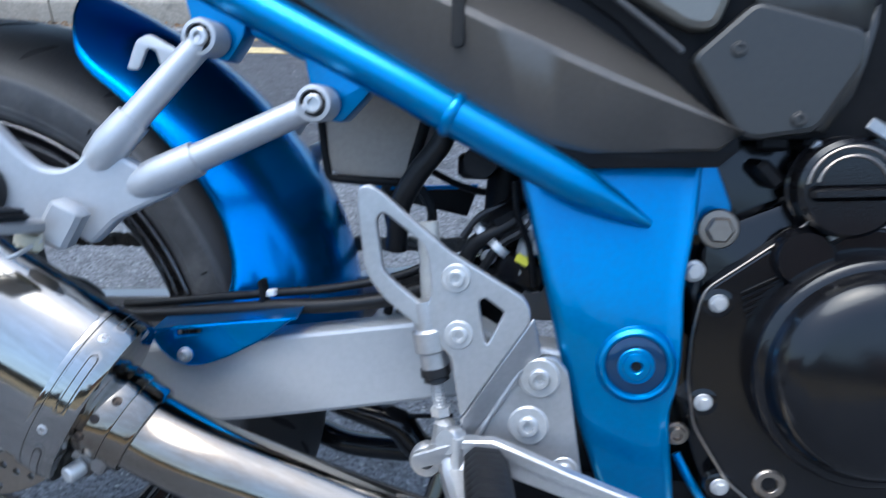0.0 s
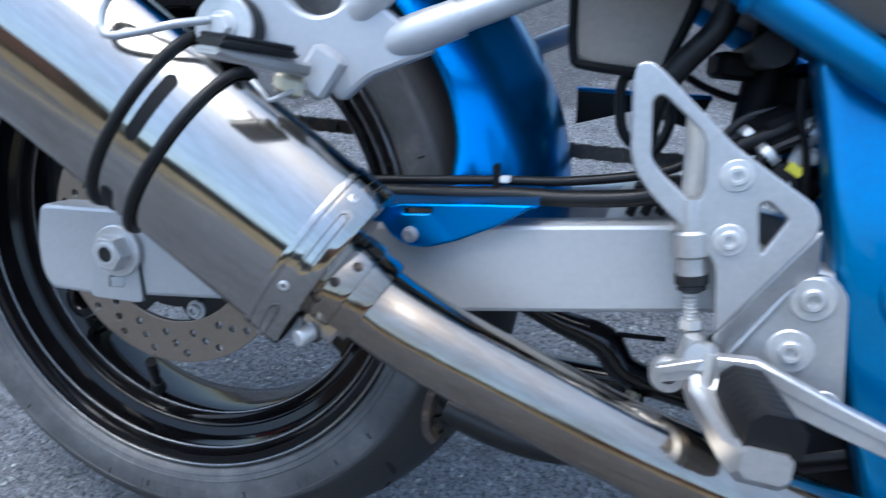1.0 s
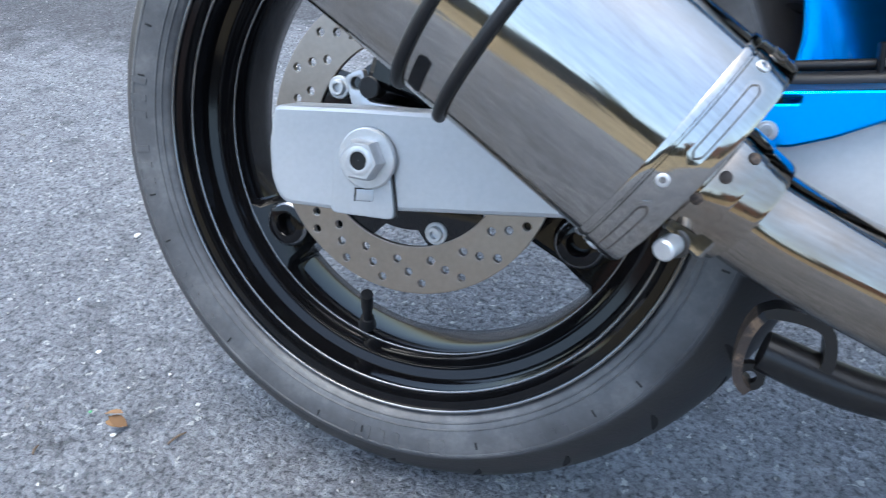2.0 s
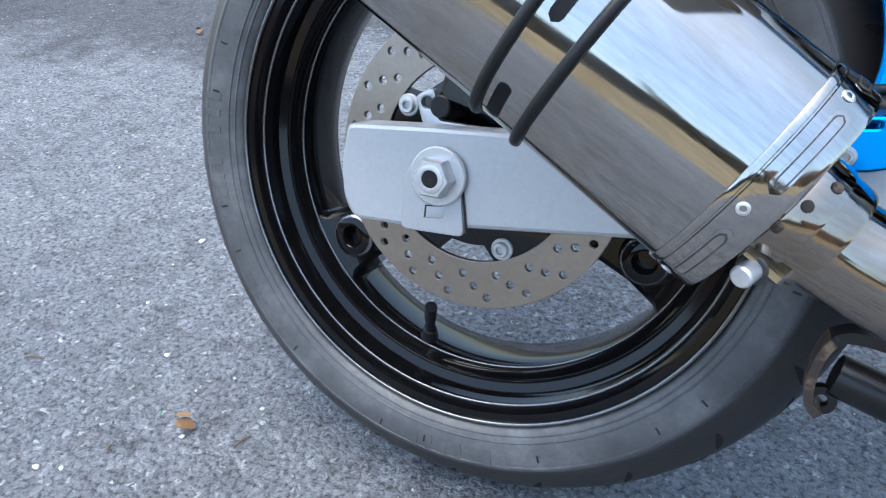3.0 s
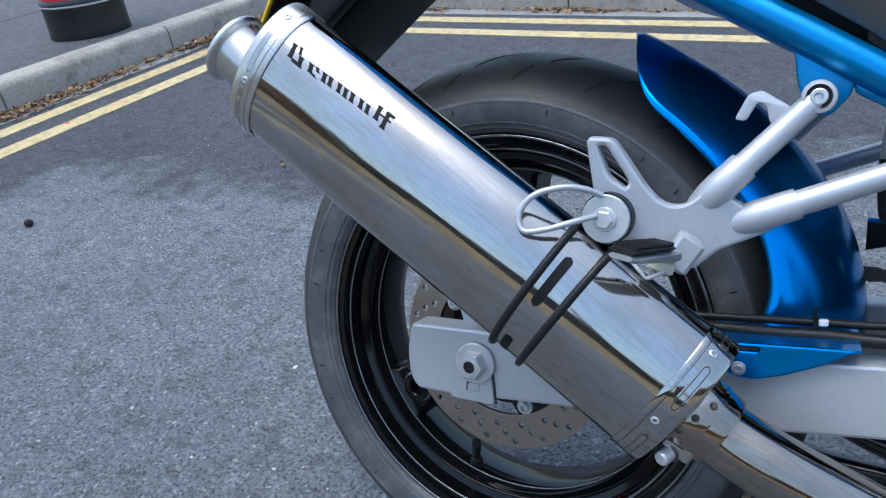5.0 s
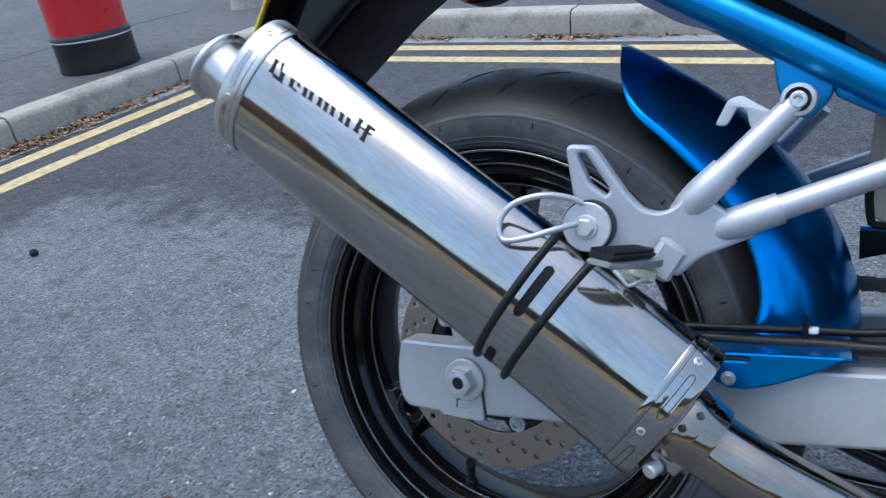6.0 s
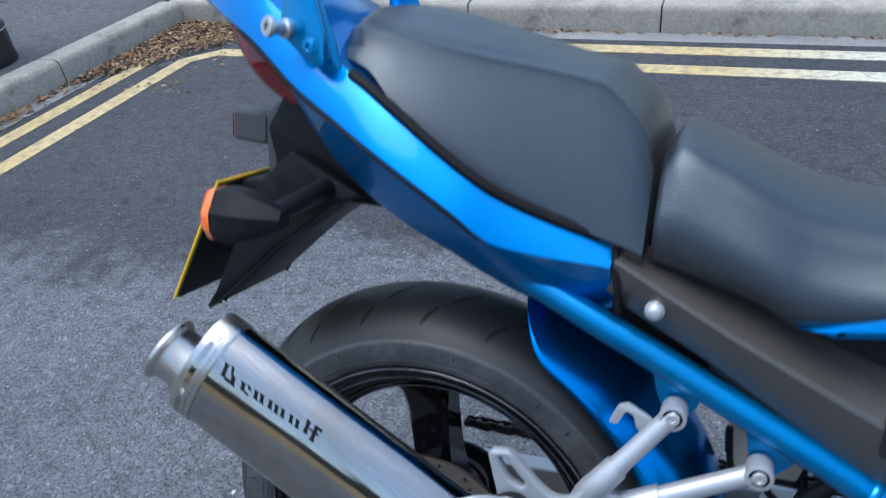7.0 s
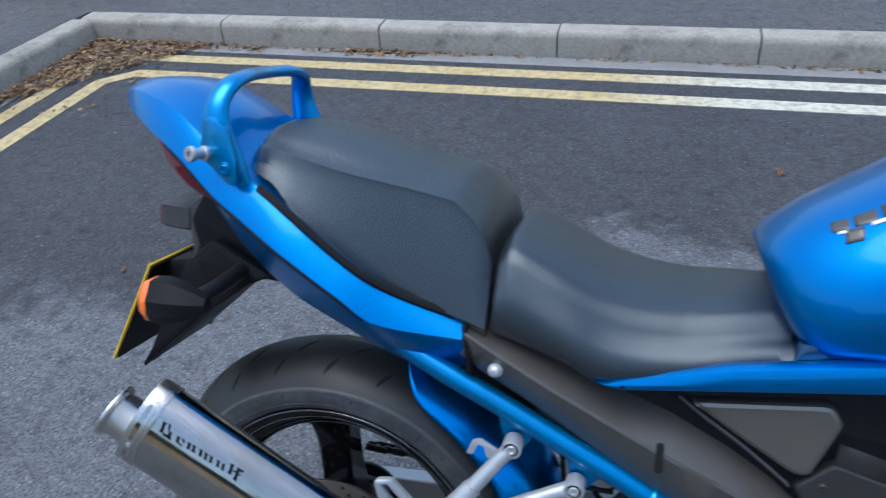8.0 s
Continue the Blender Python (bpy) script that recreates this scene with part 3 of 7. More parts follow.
SLATE = surface("dark_slate_wall", (0.07, 0.065, 0.06), 0.9, 0.0, 0.2, scale=4, bump=0.3, bump_scale=60)
for name, x1, x0, y0, tall, m, words in (
        ("wall_south", 26.0, 3.5, -14.0, 4.2, BRICK, "unseen plain red brick wall added to close the street"), ("wall_south_2", 3.5, -8.0, -15.0, 3.2, SLATE, "unseen plain dark wall added to close the street"),
        ("wall_south_3", -8.0, -30.0, -14.0, 4.6, BRICK, "unseen plain red brick wall added to close the street")):
    far_wall(name, (x1, y0), (x0, y0), tall, words, m)
# low wall added out of view for a warm band in the polished metal
far_wall("reflection_wall_low", (9.0, -7.2), (-9.0, -7.9), 0.95, "low pale rendered wall added across the street for reflections", WALL)

# ragged hedge across the street, added out of view, seen only in polished metal
HEDGE = surface("reflection_hedge_leaves", (0.075, 0.068, 0.042), 0.8, 0.0, 0.4, scale=6, wear=(0.22, 0.16, 0.09), wear_amount=0.8, wear_scale=3)
g = Geo()
for k in range(8500):
    x = random.uniform(-11, 11)
    top = 1.5 + 0.7 * math.sin(x * 0.9) + 0.6 * math.sin(x * 2.3 + 1.0) + 0.45 * math.sin(x * 5.1)
    z = random.random() ** 0.7 * max(0.5, top)
    q = pose(x, -9.3 + random.uniform(-0.5, 0.5), z + 0.05, random.uniform(0, 360), random.uniform(0, 360), random.uniform(0, 360))
    r = random.uniform(0.08, 0.17)
    g.put([(-r, 0, 0), (0, -r * 0.5, 0.02), (r, 0, 0), (0, r * 0.5, 0.02)], [(0, 1, 2, 3)], q)
tagged(part("hedge", g, HEDGE), "ragged dark green hedge added across the street for reflections", "hedge", kind="stuff")


# ---------------------------------------------------------------- motorcycle
bike = tagged(new("motorcycle"), "metallic blue street motorcycle with polished silencer, leaning on its stand", "motorcycle")
bike.matrix_world = BIKE

# rear wheel: gloss black cast rim with three spokes
LIPS = [(0.2270, -0.0725), (0.2262, -0.0742), (0.2245, -0.0746), (0.2228, -0.0738), (0.2220, -0.0715), (0.2205, -0.0655), (0.2140, -0.0640), (0.2112, -0.0648), (0.2094, -0.0640), (0.2086, -0.0615), (0.2075, -0.0500), (0.2060, -0.0470),
        (0.1985, -0.0435), (0.1965, -0.0440), (0.1950, -0.0425), (0.1940, -0.0395), (0.1885, -0.0330), (0.1872, -0.0332), (0.1860, -0.0315), (0.184, -0.012)]
RIM = LIPS + [(r, -y) for r, y in reversed(LIPS)] + [(0.216, 0.072), (0.21, 0.06), (0.2, 0.03), (0.195, 0.0), (0.2, -0.03), (0.21, -0.06), (0.216, -0.072)]


def flip(profile):
    return [(r, -y) for r, y in profile]


WHEEL_C = Vector((-0.0105, 0.020, -0.001))
wheel = part("rear_wheel", Geo().lathe(flip(RIM), n=144, closed=True), GLOSS_BLACK, bike, "gloss black cast rim")
wheel.matrix_basis = Matrix.Translation(WHEEL_C) @ Matrix.Diagonal((1.047, 0.95, 1.047, 1.0))

TYRE_PROFILE = [(0.2262, -0.0690), (0.2290, -0.0745), (0.2360, -0.0800), (0.2460, -0.0832), (0.2560, -0.0842), (0.2615, -0.0836), (0.2640, -0.0815), (0.2740, -0.0735), (0.2845, -0.0625),
                (0.2940, -0.0490), (0.3025, -0.0330), (0.3085, -0.0160), (0.3118, 0.0)]
TYRE_PROFILE = TYRE_PROFILE + [(r, -y) for r, y in reversed(TYRE_PROFILE[:-1])]


def tread_profile():
    pts = spline([Vector((r, y, 0)) for r, y in TYRE_PROFILE], 3)
    return [(p.x, -p.y) for p in pts]


# thin rings in lighter grey, painting the bright highlights along the rim's lips
for r, y, k in ((0.2246, -0.0738, 0.0017), (0.2185, -0.0700, 0.0008), (0.2108, -0.0640, 0.0014), (0.1873, -0.0330, 0.0010)):
    ring = [(r + k * math.cos(t), -y + k * math.sin(t)) for t in [2 * math.pi * i / 10 for i in range(10)]]
    part("rim_lip_glint", Geo().lathe(ring, n=144, closed=True), LIP_GLINT, wheel, crease=80)
tyre = part("tyre", Geo().lathe(tread_profile() + [(0.2262, -0.05), (0.2262, 0.05)], n=144, closed=True), TYRE, wheel, "dusty black road tyre")

hub = Geo().lathe([(0.0001, -0.062), (0.030, -0.062), (0.040, -0.058), (0.046, -0.04), (0.044, 0.0), (0.052, 0.04), (0.056, 0.062), (0.0001, 0.062)], n=48)
part("hub", hub, GLOSS_BLACK, wheel)


def spoke(angle):
    a = radians(angle)
    u, w = Vector((math.cos(a), 0, math.sin(a))), Vector((-math.sin(a), 0, math.cos(a)))
    loops = []
    for r, half, deep in ((0.035, 0.030, 0.036), (0.06, 0.026, 0.034), (0.10, 0.025, 0.030), (0.15, 0.027, 0.028), (0.178, 0.033, 0.030), (0.188, 0.045, 0.034)):
        e = 0.006
        ring = [(-half + e, -deep), (half - e, -deep), (half, -deep + e), (half, deep - e), (half - e, deep), (-half + e, deep), (-half, deep - e), (-half, -deep + e)]
        loops.append([u * r + w * s + Vector((0, y, 0)) for s, y in ring])
    return Geo().loft(loops)


for a in (98, 218, 338):
    part("spoke", spoke(a), GLOSS_BLACK, wheel)

# brake disc with drilled holes
def brake_disc():
    holes = []
    for i in range(60):
        a = 2 * math.pi * i / 60
        r = (0.090, 0.099, 0.108)[i % 3]
        holes.append(disc_outline(r * math.cos(a), r * math.sin(a), 0.0034, 8))
    inner = disc_outline(0, 0, 0.0785, 64)
    return Geo().plate(disc_outline(0, 0, 0.1165, 96), -0.0735, 0.005, [inner] + holes, 0.0006)


disc = part("brake_disc", brake_disc(), DISC, bike, "drilled steel brake disc, brownish with use", crease=17)
disc.matrix_basis = Matrix.Translation((-0.0014, 0.0065, 0.0035)) @ Matrix.Diagonal((1.062, 1.0, 1.062, 1.0))
carrier = Geo().plate([(r * math.cos(t), r * math.sin(t)) for i in range(60) for t, r in [(2 * math.pi * i / 60, 0.0805 if (i % 12) < 7 else 0.066)]], -0.0715, 0.006,
                      [disc_outline(0, 0, 0.035, 32)], 0.001)
part("disc_carrier", carrier, BLACK_METAL, disc)
for i in range(5):
    a = radians(-65 + 72 * i)
    bolt("disc_bolt", (0.070 * math.cos(a), -0.0725, 0.070 * math.sin(a)), 0.0062, disc, flange=0.0088)

# swingarm: silver box section, a plate end with the axle block
arm_out = [(-0.0915, -0.004), (-0.0885, 0.0265), (-0.018, 0.034), (0.04, 0.039), (0.12, 0.045), (0.229, 0.062), (0.36, 0.084), (0.44, 0.098), (0.470, 0.098), (0.495, 0.085), (0.553, 0.080),
           (0.553, 0.045), (0.463, 0.040), (0.37, 0.021), (0.293, 0.006), (0.135, -0.018), (0.025, -0.035), (-0.030, -0.0445), (-0.0745, -0.0475), (-0.0815, -0.042), (-0.0880, -0.030)]
swing = part("swingarm", Geo().plate(rounded(arm_out, 0.006, 3), -0.126, 0.034, bevel=0.0035), SILVER_ARM, bike, "silver-painted box-section swingarm", crease=17)
part("far_arm", Geo().plate(rounded(arm_out, 0.006, 3), 0.094, 0.034, bevel=0.0035), SILVER, swing, crease=17)
part("cross_beam", Geo().box((0.07, 0.2, 0.06), pose(0.42, 0, 0.066, 0, -8, 0), 0.008), SILVER, swing)
block = [(-0.028, -0.046), (-0.028, -0.004), (-0.021, 0.010), (-0.009, 0.0175), (0.004, 0.0165), (0.014, 0.005), (0.019, -0.012), (0.025, -0.042)]
block = [(x - 0.0055, z) for x, z in block]
part("axle_block", Geo().plate(rounded(block, 0.006, 3), -0.1285, 0.006, bevel=0.001), SILVER_ARM, swing, crease=17)
g = Geo().lathe([(0.0001, 0), (0.0222, 0), (0.0222, 0.003), (0.0212, 0.0038), (0.0001, 0.0038)], (-0.0055, -0.1285, 0), n=32)
part("washer", g, BOLT, swing)
g = Geo().lathe([(0.0085, 0.0), (0.0158, 0.0), (0.0158, 0.009), (0.0138, 0.0115), (0.0001, 0.0115)], (-0.0055, -0.1325, 0), n=6)
part("axle_nut", g, BOLT, swing, "hexagonal axle nut")
part("nut_mouth", Geo().lathe([(0.0066, -0.001), (0.0066, 0.0010), (0.0080, 0.0013), (0.0104, 0.0005), (0.0108, -0.001)], (-0.0055, -0.1440, 0), n=32), BOLT, swing)
# solid end; its black stands for the shade inside a hollow
part("axle", Geo().rod((-0.0055, -0.1442, 0), (-0.0055, 0.14, 0), 0.0067, n=24), HOLE, swing, "axle end painted dark as a hollow")

# silencer: an oval polished can
CAN_C, CAN_D = Vector((0.03, -0.2155, 0.1573)), Vector((0.8495, 0.082, -0.5213)).normalized()
CAN_A, CAN_B = 0.043, 0.0665
u0 = (Vector((0, -1, 0)) - CAN_D * (-CAN_D.y)).normalized()
v0 = CAN_D.cross(u0)
CAN_U, CAN_V = u0 * math.cos(0.045) + v0 * math.sin(0.045), v0 * math.cos(0.045) - u0 * math.sin(0.045)


def can_at(s, deg, grow=0.0):
    t = radians(deg)
    return CAN_C + CAN_D * s + CAN_U * ((CAN_A + grow) * math.cos(t)) + CAN_V * ((CAN_B + grow) * math.sin(t))


def can_loops(stations, n=72):
    return [[can_at(s, 360 * i / n, g) for i in range(n)] for s, g in stations]


can = part("silencer", Geo().loft(can_loops([(-0.258, 0.0), (0.22, 0.0)])), STEEL, bike, "polished steel oval silencer can", crease=30)
part("end_band", Geo().loft(can_loops([(0.1965, -0.001), (0.1965, 0.0014), (0.1975, 0.0018), (0.2005, 0.0018), (0.201, 0.0008), (0.202, 0.0008), (0.2025, 0.0018), (0.221, 0.0018), (0.2235, 0.0006), (0.2245, -0.004), (0.2245, -0.030)])), STEEL, can)
part("end_cap", Geo().loft(can_loops([(-0.238, -0.001), (-0.238, 0.0012), (-0.239, 0.0016), (-0.243, 0.0016), (-0.2435, 0.0006), (-0.2445, 0.0006), (-0.245, 0.0016), (-0.261, 0.0016), (-0.2635, 0.0002), (-0.264, -0.004), (-0.262, -0.006), (-0.262, -0.030), (-0.262, -0.0425)])), TIP_STEEL, can)
tip0 = CAN_C - CAN_D * 0.262 + Vector((-0.001, -0.012, -0.004))
g = Geo().lathe([(0.029, -0.004), (0.029, 0.026), (0.0300, 0.0285), (0.0330, 0.0300), (0.0352, 0.0325), (0.0354, 0.0350), (0.0340, 0.0372), (0.0315, 0.0376), (0.0285, 0.0350), (0.0275, 0.030), (0.0270, -0.02), (0.0001, -0.02)], tip0, -CAN_D, 56)
part("tail_pipe", g, TIP_STEEL, can, "short rolled-lip tail pipe")

# link pipe from the silencer down under the engine
pipe_path = [CAN_C + CAN_D * 0.228, CAN_C + CAN_D * 0.262, (0.292, -0.193, 0.0045), (0.346, -0.187, -0.0150), (0.42, -0.18, -0.0400), (0.495, -0.17, -0.0620), (0.60, -0.15, -0.090), (0.72, -0.12, -0.118)]
part("exhaust_pipe", Geo().sweep(pipe_path, 0.0285, 32, 8), STEEL_PIPE, bike, "stainless exhaust link pipe, straw-tinted by heat")

# frame: wide pressed plate and the seat rail tube
spar = [(0.541, 0.2225), (0.626, 0.2255), (0.6225, 0.173), (0.6175, 0.133), (0.6185, 0.100), (0.6175, 0.064), (0.6135, 0.042), (0.621, -0.02), (0.628, -0.09), (0.592, -0.09), (0.563, -0.012),
        (0.540, 0.053), (0.524, 0.110), (0.509, 0.166), (0.495, 0.212)]
EDGE_REAR = [(-0.09, 0.592), (-0.012, 0.563), (0.053, 0.540), (0.110, 0.524), (0.166, 0.509), (0.212, 0.495)]
EDGE_FRONT = [(-0.09, 0.628), (-0.02, 0.621), (0.042, 0.6135), (0.064, 0.6175), (0.100, 0.6185), (0.133, 0.6175), (0.173, 0.6225), (0.2255, 0.626)]
ACROSS = [(0.0, 0.030), (0.006, 0.008), (0.02, 0.003), (0.05, 0.0008), (0.12, 0.0), (0.3, -0.001), (0.5, -0.0012), (0.7, -0.0006), (0.86, 0.0006), (0.91, 0.0002), (0.945, -0.0016), (0.97, -0.0020), (0.99, -0.0004), (0.997, 0.004), (1.0, 0.030)]


def spar_face(x, z):
    """The pressed face turns upwards above a slanting soft crease."""
    k = z + 0.33 * (x - 0.56) - 0.118
    soft = 0.5 * (k + math.sqrt(k * k + 0.0006))
    low = 0.5 * (-k - 0.05 + math.sqrt((k + 0.05) ** 2 + 0.0006))
    return -0.1315 + 0.20 * soft + 0.05 * low


def spar_y(x, z):
    return spar_face(x, z)


loops = []
for i in range(41):
    t = i / 40
    z0, z1 = -0.09 + 0.302 * t, -0.09 + 0.3155 * t
    x0, x1 = curve_at(EDGE_REAR, z0), curve_at(EDGE_FRONT, z1)
    row = []
    for a, dy in ACROSS:
        x, z = x0 + (x1 - x0) * a, z0 + (z1 - z0) * a
        row.append((x, spar_face(x, z) + dy, z))
    loops.append(row)
frame_part = part("frame", Geo().loft(loops), BLUE_FRAME, bike, "blue-painted pressed frame plate", crease=50)
rail = [(0.02, -0.125, 0.462), (0.12, -0.132, 0.407), (0.193, -0.137, 0.372), (0.253, -0.137, 0.3445), (0.319, -0.137, 0.313), (0.411, -0.137, 0.2685), (0.451, -0.137, 0.2475), (0.530, -0.136, 0.207),
        (0.560, -0.131, 0.1915), (0.590, -0.124, 0.1765)]
part("seat_rail", Geo().sweep(rail, [0.0145] * 7 + [0.0140, 0.0105, 0.003], 20, 6), BLUE_FRAME, frame_part)
part("seat_rail", Geo().sweep([(x, -y, z) for x, y, z in rail], [0.0145] * 8 + [0.012, 0.004], 16, 6), BLUE_FRAME, frame_part)

# rearset bracket
brk = [(0.389, 0.184), (0.390, 0.197), (0.397, 0.199), (0.405, 0.195), (0.455, 0.155), (0.507, 0.126), (0.512, 0.117), (0.512, 0.108), (0.466, 0.035), (0.458, 0.08), (0.446, 0.091), (0.412, 0.117), (0.400, 0.130), (0.395, 0.140)]
slot = [(0.403, 0.175), (0.4065, 0.1795), (0.411, 0.178), (0.434, 0.161), (0.439, 0.153), (0.443, 0.126), (0.441, 0.118), (0.436, 0.117), (0.416, 0.132), (0.408, 0.140)]
tri = [(0.476, 0.121), (0.480, 0.1245), (0.494, 0.115), (0.483, 0.091), (0.481, 0.095)]
bracket = part("footrest_bracket", Geo().plate(rounded(brk, 0.005, 3), -0.155, 0.007, [rounded(slot, 0.003, 2), rounded(tri, 0.0025, 2)], 0.0015), CAST, bike, "bare cast alloy footrest bracket", crease=17)

# side panel
SP_LOW = [(0.205, 0.400), (0.2246, 0.387), (0.304, 0.345), (0.4445, 0.2606), (0.5134, 0.230), (0.545, 0.2245), (0.6285, 0.2285), (0.6406, 0.2395)]
SP_MID = [(0.213, 0.436), (0.27, 0.405), (0.323, 0.378), (0.42, 0.333), (0.487, 0.303), (0.561, 0.273), (0.61, 0.254), (0.6415, 0.2415)]
SP_TOP = [(0.217, 0.4425), (0.27, 0.434), (0.33, 0.408), (0.377, 0.388), (0.461, 0.360), (0.53, 0.325), (0.593, 0.285), (0.641, 0.2425)]


def strip_at(table, t):
    i = min(int(t), len(table) - 2)
    (x0, z0), (x1, z1) = table[i], table[i + 1]
    f = t - i
    return x0 + (x1 - x0) * f, z0 + (z1 - z0) * f


loops = []
for i in range(43):
    t = i / 6
    (xl, zl), (xm, zm), (xt, zt) = [strip_at(s, t) for s in (SP_LOW, SP_MID, SP_TOP)]
    loops.append([(xl, -0.120, zl + 0.004), (xl, -0.135, zl), (xl * 0.92 + xm * 0.08, -0.1385, zl * 0.92 + zm * 0.08), (xm * 0.95 + xl * 0.05, -0.1500, zm * 0.95 + zl * 0.05), (xm * 0.94 + xt * 0.06, -0.1484, zm * 0.94 + zt * 0.06), (xt, -0.100, zt), (xt, -0.090, zt - 0.004)])
part("side_panel", Geo().loft(loops, closed=True), BRONZE, bike, "bronze-grey plastic side panel", crease=30)

# tail cowl
T_C = [(-0.345, 0.686), (-0.315, 0.676), (-0.27, 0.659), (-0.215, 0.634), (-0.178, 0.6135), (-0.127, 0.578), (-0.08, 0.552), (-0.02, 0.520), (0.01, 0.503), (0.066, 0.469), (0.103, 0.444), (0.212, 0.428)]
T_U = [(-0.345, 0.69), (-0.315, 0.695), (-0.27, 0.695), (-0.2, 0.676), (-0.15, 0.645), (-0.068, 0.595), (-0.043, 0.582), (-0.007, 0.5585), (0.053, 0.516), (0.11, 0.483), (0.208, 0.447)]
T_L = [(-0.345, 0.682), (-0.315, 0.666), (-0.27, 0.642), (-0.2, 0.606), (-0.159, 0.572), (-0.12, 0.522), (-0.08, 0.486), (-0.015, 0.447), (0.049, 0.418), (0.0915, 0.397), (0.1275, 0.381), (0.1735, 0.373), (0.226, 0.3795)]
T_W = [(-0.345, 0.004), (-0.33, 0.035), (-0.30, 0.068), (-0.25, 0.100), (-0.2, 0.122), (-0.13, 0.147), (-0.08, 0.160), (-0.02, 0.176), (0.066, 0.181), (0.103, 0.177), (0.212, 0.152)]
loops = []
for i in range(41):
    x = -0.345 + 0.555 * (i / 40) ** 1.15
    c, u, l, w = [curve_at(t, x) for t in (T_C, T_U, T_L, T_W)]
    top = curve_at([(-0.345, 0.692), (-0.308, 0.708), (-0.224, 0.708), (-0.145, 0.672), (-0.08, 0.62), (0.0, 0.545), (0.2, 0.43)], x)
    half = [(0.0, top), (-0.45 * w, top - 0.004 * w / 0.15), (-0.86 * w, u), (-0.93 * w, (2 * u + c) / 3), (-w, c), (-w * 0.90, (c + l) / 2), (-w * 0.76, l), (-w * 0.3, l + 0.012)]
    loops.append([(x, y, z) for y, z in half] + [(x, -y, z) for y, z in reversed(half[1:])])
cowl = part("tail_cowl", Geo().loft(loops), BLUE, bike, "glossy metallic blue tail cowl", crease=22)

# seats
def seat(name, x0, x1, low, edge, crown, wlow, wedge, label, steps=64, front=0.0, soft=False):
    loops = []
    for i in range(steps + 1):
        x = x0 + (x1 - x0) * i / steps
        l, e, c, a, b = [curve_at(t, x) for t in (low, edge, crown, wlow, wedge)]
        if front and x > x1 - front:
            k = (x - (x1 - front)) / front
            d = (c - l) * 0.20 * k * k
            c, e = c - d, e - d
        n = Vector((-(a - b), -(e - l))).normalized()
        at = [Vector((-b, e)) + n * k for k in (0.0022, 0.009, 0.022)]
        half = [(0, c), (-b * 0.45, c - 0.14 * (c - e)), (-b * 0.80, e + 0.34 * (c - e)), (-b + 0.013, e + 0.10 * (c - e)), (-b + 0.0035, e + 0.02 * (c - e)), (-b - 0.0004, e - 0.0012), tuple(at[0]), tuple(at[1]), tuple(at[2]),
                (-(a + b) / 2 - 0.003, (e + l) / 2), (-a - 0.002, l + 0.010), (-a + 0.006, l - 0.004)]
        if soft:
            half = [(0, c), (-b * 0.4, c - 0.05 * (c - e)), (-b * 0.66, c - 0.26 * (c - e)), (-b * 0.86, e + 0.36 * (c - e)), (-b * 0.98, e), (-b - 0.006, e - 0.014), (-(b * 0.8 + a * 0.2) - 0.007, e - 0.22 * (e - l) - 0.012), (-(a + b) / 2 - 0.007, (e + l) / 2), (-a - 0.002, l + 0.010), (-a + 0.006, l - 0.004)]
        loops.append([(x, y, z) for y, z in half] + [(x, -y, z) for y, z in reversed(half[1:])])
    return part(name, Geo().loft(loops), SEAT, bike, label, crease=80 if soft else 34)


seat("pillion_seat", -0.108, 0.236, [(-0.108, 0.602), (-0.052, 0.586), (-0.0147, 0.550), (0.09, 0.481), (0.236, 0.432)],
     [(-0.108, 0.620), (-0.088, 0.6345), (-0.063, 0.637), (0.048, 0.616), (0.13, 0.603), (0.182, 0.593), (0.189, 0.5895), (0.222, 0.556), (0.236, 0.515)], [(-0.108, 0.630), (-0.090, 0.656), (-0.05, 0.661), (0.0, 0.655), (0.06, 0.641), (0.13, 0.620), (0.182, 0.608), (0.189, 0.604), (0.226, 0.568), (0.236, 0.535)],
     [(-0.108, 0.072), (-0.085, 0.112), (-0.05, 0.126), (0.0, 0.137), (0.236, 0.142)], [(-0.108, 0.062), (-0.085, 0.094), (-0.05, 0.106), (0.05, 0.118), (0.236, 0.114)], "black ribbed vinyl pillion seat")
seat("rider_seat", 0.243, 0.585, [(0.243, 0.440), (0.336, 0.416), (0.377, 0.398), (0.49, 0.417), (0.585, 0.438)],
     [(0.243, 0.522), (0.26, 0.535), (0.30, 0.518), (0.38, 0.480), (0.458, 0.470), (0.53, 0.478), (0.585, 0.480)], [(0.243, 0.535), (0.255, 0.550), (0.30, 0.536), (0.38, 0.502), (0.458, 0.489), (0.54, 0.492), (0.585, 0.50)],
     [(0.243, 0.140), (0.36, 0.150), (0.49, 0.142), (0.585, 0.125)], [(0.243, 0.118), (0.36, 0.122), (0.49, 0.105), (0.585, 0.085)], "black vinyl rider seat", soft=True)

